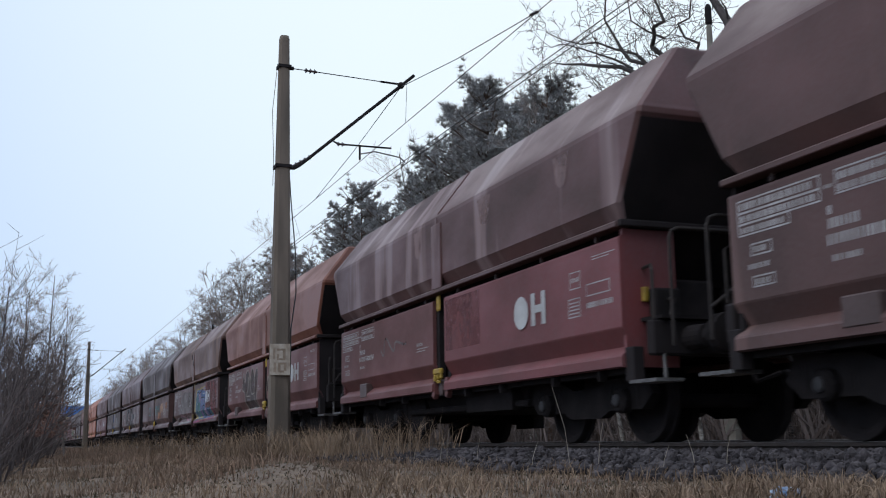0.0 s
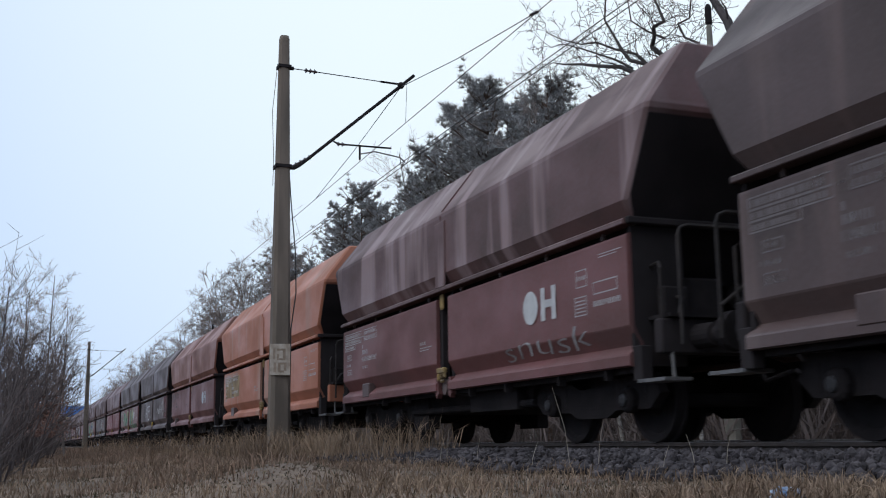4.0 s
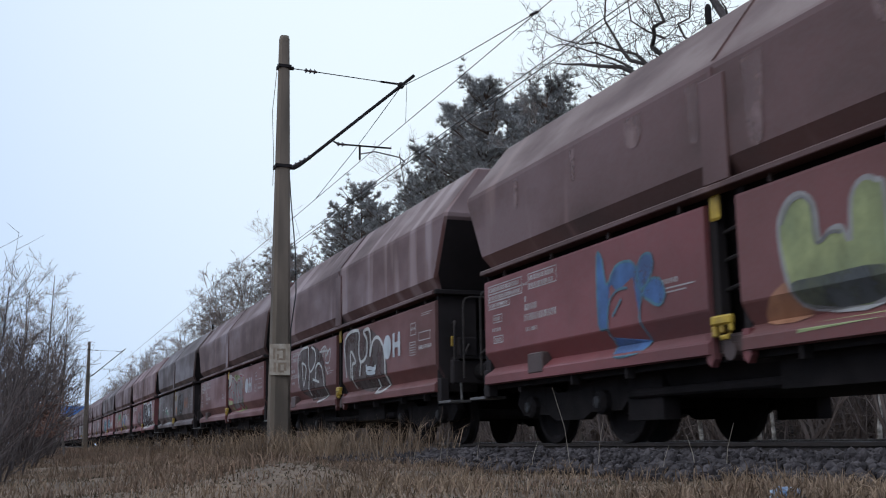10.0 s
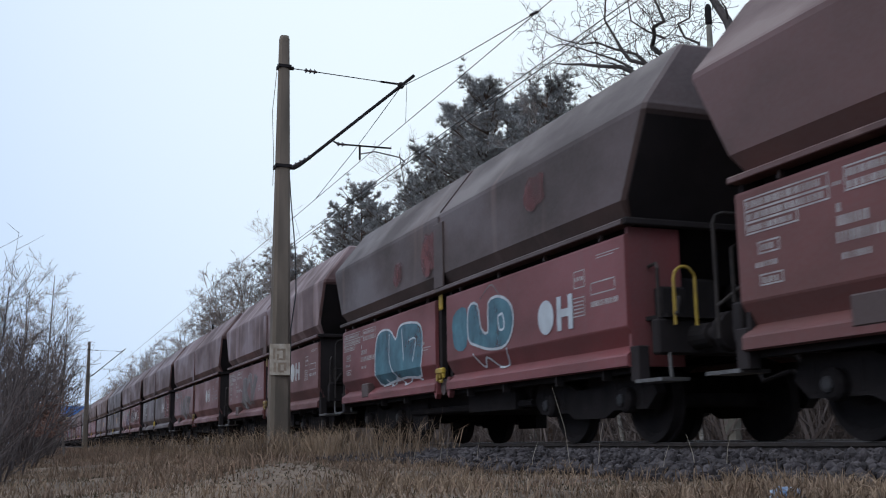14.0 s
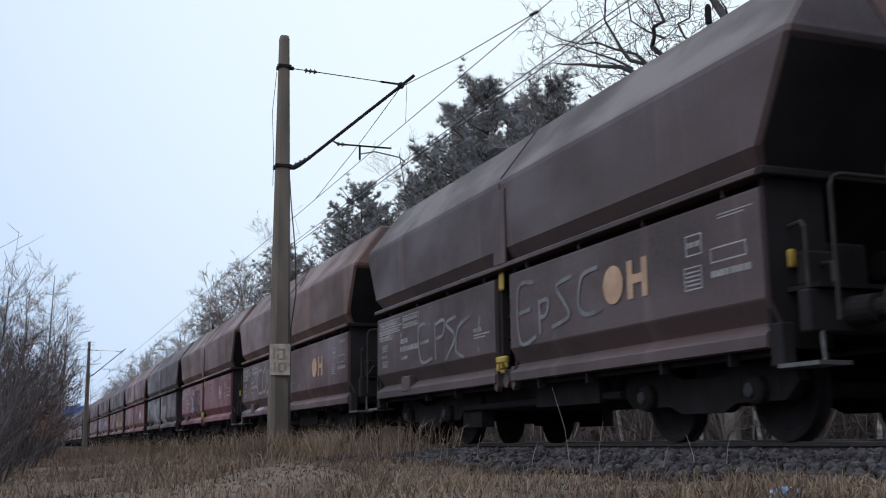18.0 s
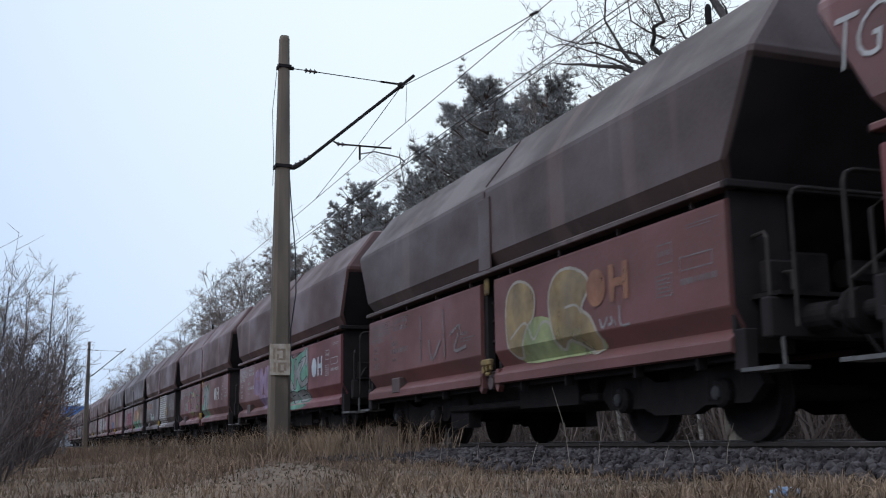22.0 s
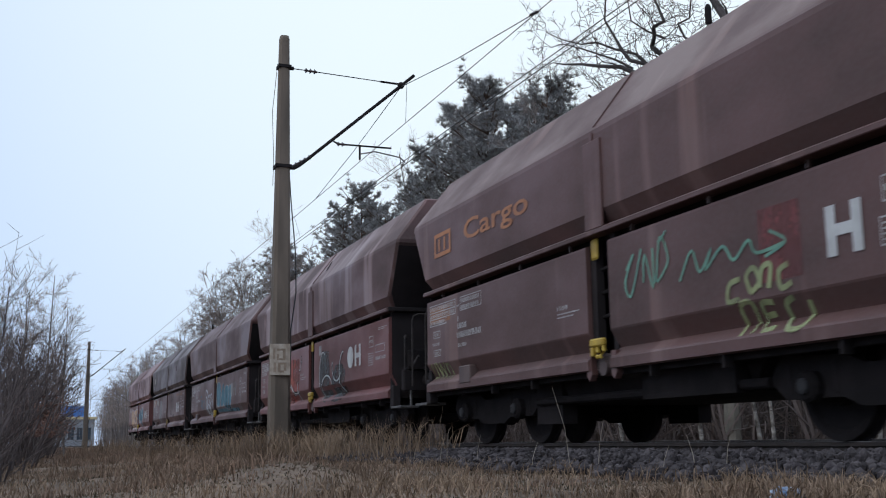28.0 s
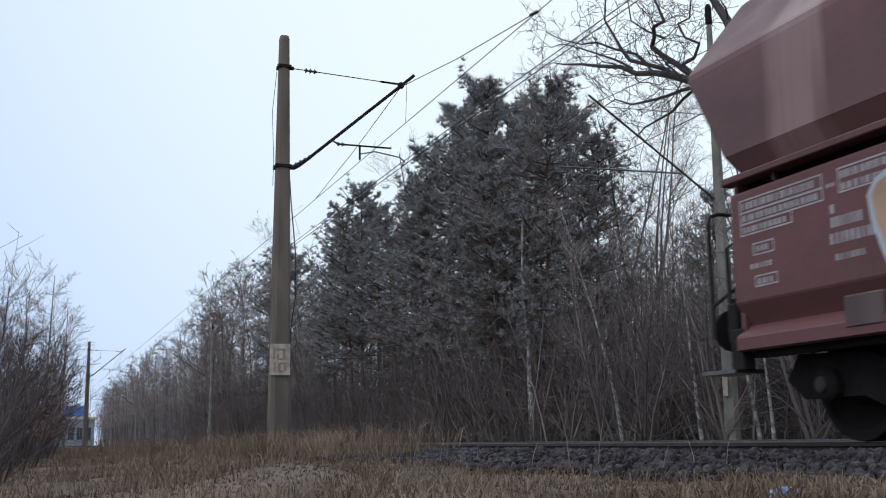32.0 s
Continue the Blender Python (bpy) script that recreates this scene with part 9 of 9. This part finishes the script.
# ---- the bank: grass, stalks, litter, thicket ----
def blades(name, count, place, low, high, mat, label, seed, width=0.006, category="grass"):
    rng = np.random.default_rng(seed)
    vs, fs = [], []
    for i in range(count):
        x, y = place(rng)
        z = ground_z(x, y) - 0.01
        h = rng.uniform(low, high)
        a = rng.uniform(0, 6.283)
        c, s = math.cos(a), math.sin(a)
        lean = h * rng.uniform(0.1, 1.3)
        b = rng.uniform(0, 6.283)
        lx, ly = math.cos(b) * lean, math.sin(b) * lean
        w = width * rng.uniform(0.6, 1.3)
        k = len(vs)
        vs += [(x - c * w, y - s * w, z), (x + c * w, y + s * w, z), (x + lx * 0.35 - c * w * 0.8, y + ly * 0.35 - s * w * 0.8, z + h * 0.6), (x + lx * 0.35 + c * w * 0.8, y + ly * 0.35 + s * w * 0.8, z + h * 0.6), (x + lx, y + ly, z + h * (1 - 0.25 * lean / h))]
        fs += [(k, k + 1, k + 3, k + 2), (k + 2, k + 3, k + 4)]
    return tagged(part(name, (vs, fs), mat), label, category, kind="stuff")


def meadow(rng):
    """Dry turf in view of the bank, thicker in clumps."""
    while True:
        x = -3.5 - 36 * rng.random() ** 1.7
        y = rng.uniform(-2.5, 4.34)
        if math.hypot(x, y) > 4.5 and y < 0.95 * -x and hump(x, y) < 0.35 + 0.3 * rng.random() and wave(x, y, 0.55) + 0.7 * wave(x, y, 1.9) + rng.normal() * 0.12 > 0.04:
            return x, y


def turf(rng):
    """Thin cover all over the bank."""
    while True:
        x, y = -3.5 - 30 * rng.random() ** 1.6, rng.uniform(-2.5, 4.36)
        if math.hypot(x, y) > 4.0 and y < 0.95 * -x and hump(x, y) < 0.3 + 0.65 * rng.random():
            return x, y


def mossy(rng):
    """Low dark cover where the dry grass is thin."""
    while True:
        x, y = -3.5 - 22 * rng.random() ** 1.6, rng.uniform(-2.5, 4.36)
        if math.hypot(x, y) > 4.0 and y < 0.95 * -x and wave(x, y, 0.55) + 0.7 * wave(x, y, 1.9) < 0.05:
            return x, y


def clumps(points, size):
    def place(rng):
        cx, cy = points[rng.integers(len(points))]
        return cx + rng.normal() * size, cy + rng.normal() * size
    return place


blades("dry_grass", 30000, meadow, 0.03, 0.15, GRASS, "short matted dry grass on the bank", 31, 0.0034)
blades("moss", 16000, mossy, 0.015, 0.045, MOSS, "dark olive moss between the grass of the bank", 38, 0.006)
blades("brown_grass", 22000, turf, 0.03, 0.10, BROWN_GRASS, "low brown withered grass on the bank", 36, 0.0034)
tufts = [(x * 1.11, y * 1.08) for x, y in [(-17.2, 3.6), (-17.0, 4.1), (-16.4, 4.2), (-15.8, 4.3), (-15.2, 4.35), (-18.2, 3.5), (-14.2, 4.4), (-19.5, 3.6), (-21, 3.4), (-22.5, 3.0), (-12.8, 4.5), (-24, 2.9), (-26, 2.6), (-28, 2.3), (-31, 2.4), (-34, 2.2)]]
blades("tall_grass", 4200, clumps(tufts, 0.32), 0.18, 0.72, GRASS, "tall dry straw-coloured grass tufts round the mast", 32, 0.0045)
edge = [(-5.5 - 0.45 * i, 4.34 + 0.10 * math.sin(i * 1.9)) for i in range(40)]
blades("edge_grass", 1500, clumps(edge, 0.12), 0.05, 0.17, GRASS, "dry grass along the foot of the ballast", 33, 0.004)
far_edge = [(-25 - 1.5 * i, 1.2 + 2.6 * ((i * 37) % 11) / 11) for i in range(50)]
blades("bank_grass", 7000, clumps(far_edge, 0.7), 0.10, 0.30, BROWN_GRASS, "rough brown grass along the distant bank", 34, 0.008)
fringe = [(-8 - 0.5 * i, 0.9 + 2.2 * ((i * 29) % 13) / 13) for i in range(46)]
blades("rough_grass", 5200, clumps(fringe, 0.4), 0.06, 0.2, BROWN_GRASS, "rough brown grass tussocks on the bank", 35, 0.005)

r2 = random.Random(8)
for x, y, h, lx, ly in ((-8.6, 4.55, 0.74, -0.05, -0.14), (-10.4, 4.4, 0.36, 0.03, 0.04), (-6.6, 4.75, 0.34, 0.04, 0.06), (-6.9, 4.7, 0.28, -0.03, -0.05), (-8.2, 4.6, 0.42, 0.03, 0.05), (-11.2, 4.3, 0.34, 0.05, 0.05), (-11.5, 4.5, 0.40, -0.08, 0.06), (-11.8, 4.2, 0.30, 0.12, 0.02), (-9.0, 4.35, 0.28, -0.05, 0.1), (-15.6, 4.4, 0.42, 0.2, 0.05), (-14.7, 4.4, 0.36, -0.1, 0.1), (-7.2, 4.6, 0.22, 0.06, 0.03), (-16.2, 4.3, 0.5, 0.15, 0.12), (-13.9, 4.5, 0.30, 0.1, 0.0)):
    z = ground_z(x, y)
    stalk = part("dry_stalk", tube(mesh(), ((x, y, z - 0.02), (x + lx * 0.3, y + ly * 0.3, z + h * 0.5), (x + lx, y + ly, z + h)), 0.0038, 5, 0.0015), STALK)
    tagged(stalk, "single tall pale dry stalk standing in the grass", "plant", "dry stalks")

# clods on the bank


def clod_place(rng):
    x, y = (rng.uniform(-16, -6), rng.uniform(1.2, 4.6)) if rng.random() < 0.35 else (-8.3 + rng.normal() * 1.5, 1.9 + rng.normal() * 0.4)
    return x, y, ground_z(x, y) - 0.005


rough = stones("soil_clods", 420, clod_place, 0.008, 0.026, "small brown earth clods and stones on the bank", 41)
rough.data.materials[0] = SOIL

PLASTIC = material("blue_white_plastic", (0.04, 0.09, 0.18), (0.26, 0.30, 0.34), 9, 0.35, 0.3, fine=25)
bm = mesh()
bmesh.ops.create_icosphere(bm, subdivisions=3, radius=1.0)
for v in bm.verts:
    n = noise.noise(v.co * 2.6) * 0.35 + noise.noise(v.co * 6) * 0.16
    v.co = Vector((v.co.x * 0.072, v.co.y * 0.05, v.co.z * 0.035)) * (1 + n)
litter = part("plastic_litter", bm, PLASTIC)
litter.location = (-4.0, 3.2, ground_z(-4.0, 3.2) + 0.03)
litter.rotation_euler = (0, 0, radians(50))
tagged(litter, "crumpled blue and white plastic wrapper lying in the grass", "litter")

# thicket at the edge of the bank
clump = [brush("bank_thicket", "leafless grey-brown thicket on the bank", 3.4 + 0.5 * i, 120 + i, 8, THICKET, 0.5) for i in range(3)]
spots = [(-9.5, -0.55, 0.34), (-11, -0.5, 0.42), (-12.5, -0.35, 0.45), (-14, -0.45, 0.5), (-15.5, -0.2, 0.52), (-17, -0.5, 0.6), (-19, -0.2, 0.62), (-21, 0.0, 0.68), (-23, -0.5, 0.72), (-25, 0.15, 0.78), (-28, 0.0, 0.85), (-31, 0.4, 0.9), (-34, 0.1, 1.0), (-38, 0.6, 1.05), (-42, 0.4, 1.15), (-47, 0.5, 1.1), (-53, 0.4, 1.2), (-60, 0.7, 1.3), (-66, 0.6, 1.3), (-13, -1.2, 0.55), (-18, -1.4, 0.8), (-24, -1.6, 1.0), (-30, -1.5, 1.2)]
for i, (x, y, s) in enumerate(spots):
    plant(clump, x, y, s)
saplings = [bare_tree("sapling", "bare young tree with upswept fine twigs on the bank", 6.5 + i, 140 + i, BARK, 0.05, 3, 0.15) for i in range(2)]
for x, y, s in ((-30, 0.30, 0.66), (-26, -0.25, 0.50), (-28, -0.15, 0.54), (-33, 0.75, 0.58), (-36, 1.25, 0.52), (-32, -0.9, 0.66), (-38, -0.4, 0.74), (-45, 0.0, 0.82), (-27, -1.1, 0.56), (-52, 0.6, 0.72), (-60, 1.0, 0.66)):
    plant(saplings, x, y, s)
# russet leaves still hanging in the thicket
rl = np.random.default_rng(77)
lv, lf = [], []
for i in range(1500):
    c = np.array((-24 + rl.normal() * 2.0, 0.18 + rl.normal() * 0.28, 0.25 + abs(rl.normal()) * 0.35))
    u, v = rl.normal(size=3), rl.normal(size=3)
    u, v = 0.04 * u / np.linalg.norm(u), 0.03 * v / np.linalg.norm(v)
    k = len(lv)
    lv += [tuple(c - u), tuple(c + v), tuple(c + u), tuple(c - v)]
    lf.append((k, k + 1, k + 2, k + 3))
tagged(part("withered_leaves", (lv, lf), LEAVES), "russet withered leaves hanging in the bank thicket", "foliage", kind="stuff")

# ---- a low building with a blue roof beyond the wood's end ----
BLUE_ROOF = material("blue_roof_sheet", (0.06, 0.20, 0.52), (0.05, 0.16, 0.42), 0.3, 0.5, 0)
PALE_WALL = material("pale_wall_panels", (0.24, 0.25, 0.26), (0.18, 0.19, 0.20), 0.5, 0.8, 0)
TRIM_YELLOW = material("cream_yellow_trim", (0.55, 0.45, 0.26), (0.45, 0.38, 0.22), 0.5, 0.6, 0)
GLASS_DARK = material("dark_window_glass", (0.05, 0.06, 0.07), (0.03, 0.04, 0.05), 0.5, 0.15, 0)
hall = thing("filling_station", "low pale building with a blue roof and yellow trim", "building", (-480, 15, -0.5))
part("wall", box(mesh(), -10, 0, -2, 13, 0, 11.5), PALE_WALL, hall)
part("trim", box(mesh(), -11, 0.6, -3, 14, 11.5, 12.6), TRIM_YELLOW, hall, "cream-yellow fascia band")
part("roof", box(mesh(), -11, 0.5, -2.8, 9, 12.6, 17.0), BLUE_ROOF, hall)
for i in range(4):
    win = part("window", box(mesh(), 0.0, 0.12, -0.8 + 3.4 * i, 1.4 + 3.4 * i, 3.0, 8.0), GLASS_DARK, hall)
    part("frame", box(mesh(), 0.12, 0.2, 0.25 + 3.4 * i, 0.35 + 3.4 * i, 3.0, 8.0), PALE_WALL, win)


# ---- motion ----
def motions():
    for k, wagon in enumerate(wagons):
        walk(wagon, [(t, pose(x + k * LENGTH + (EXTRA if k > LONG_ONE else 0), TRACK, 0)) for t, x in RUN])


motions()
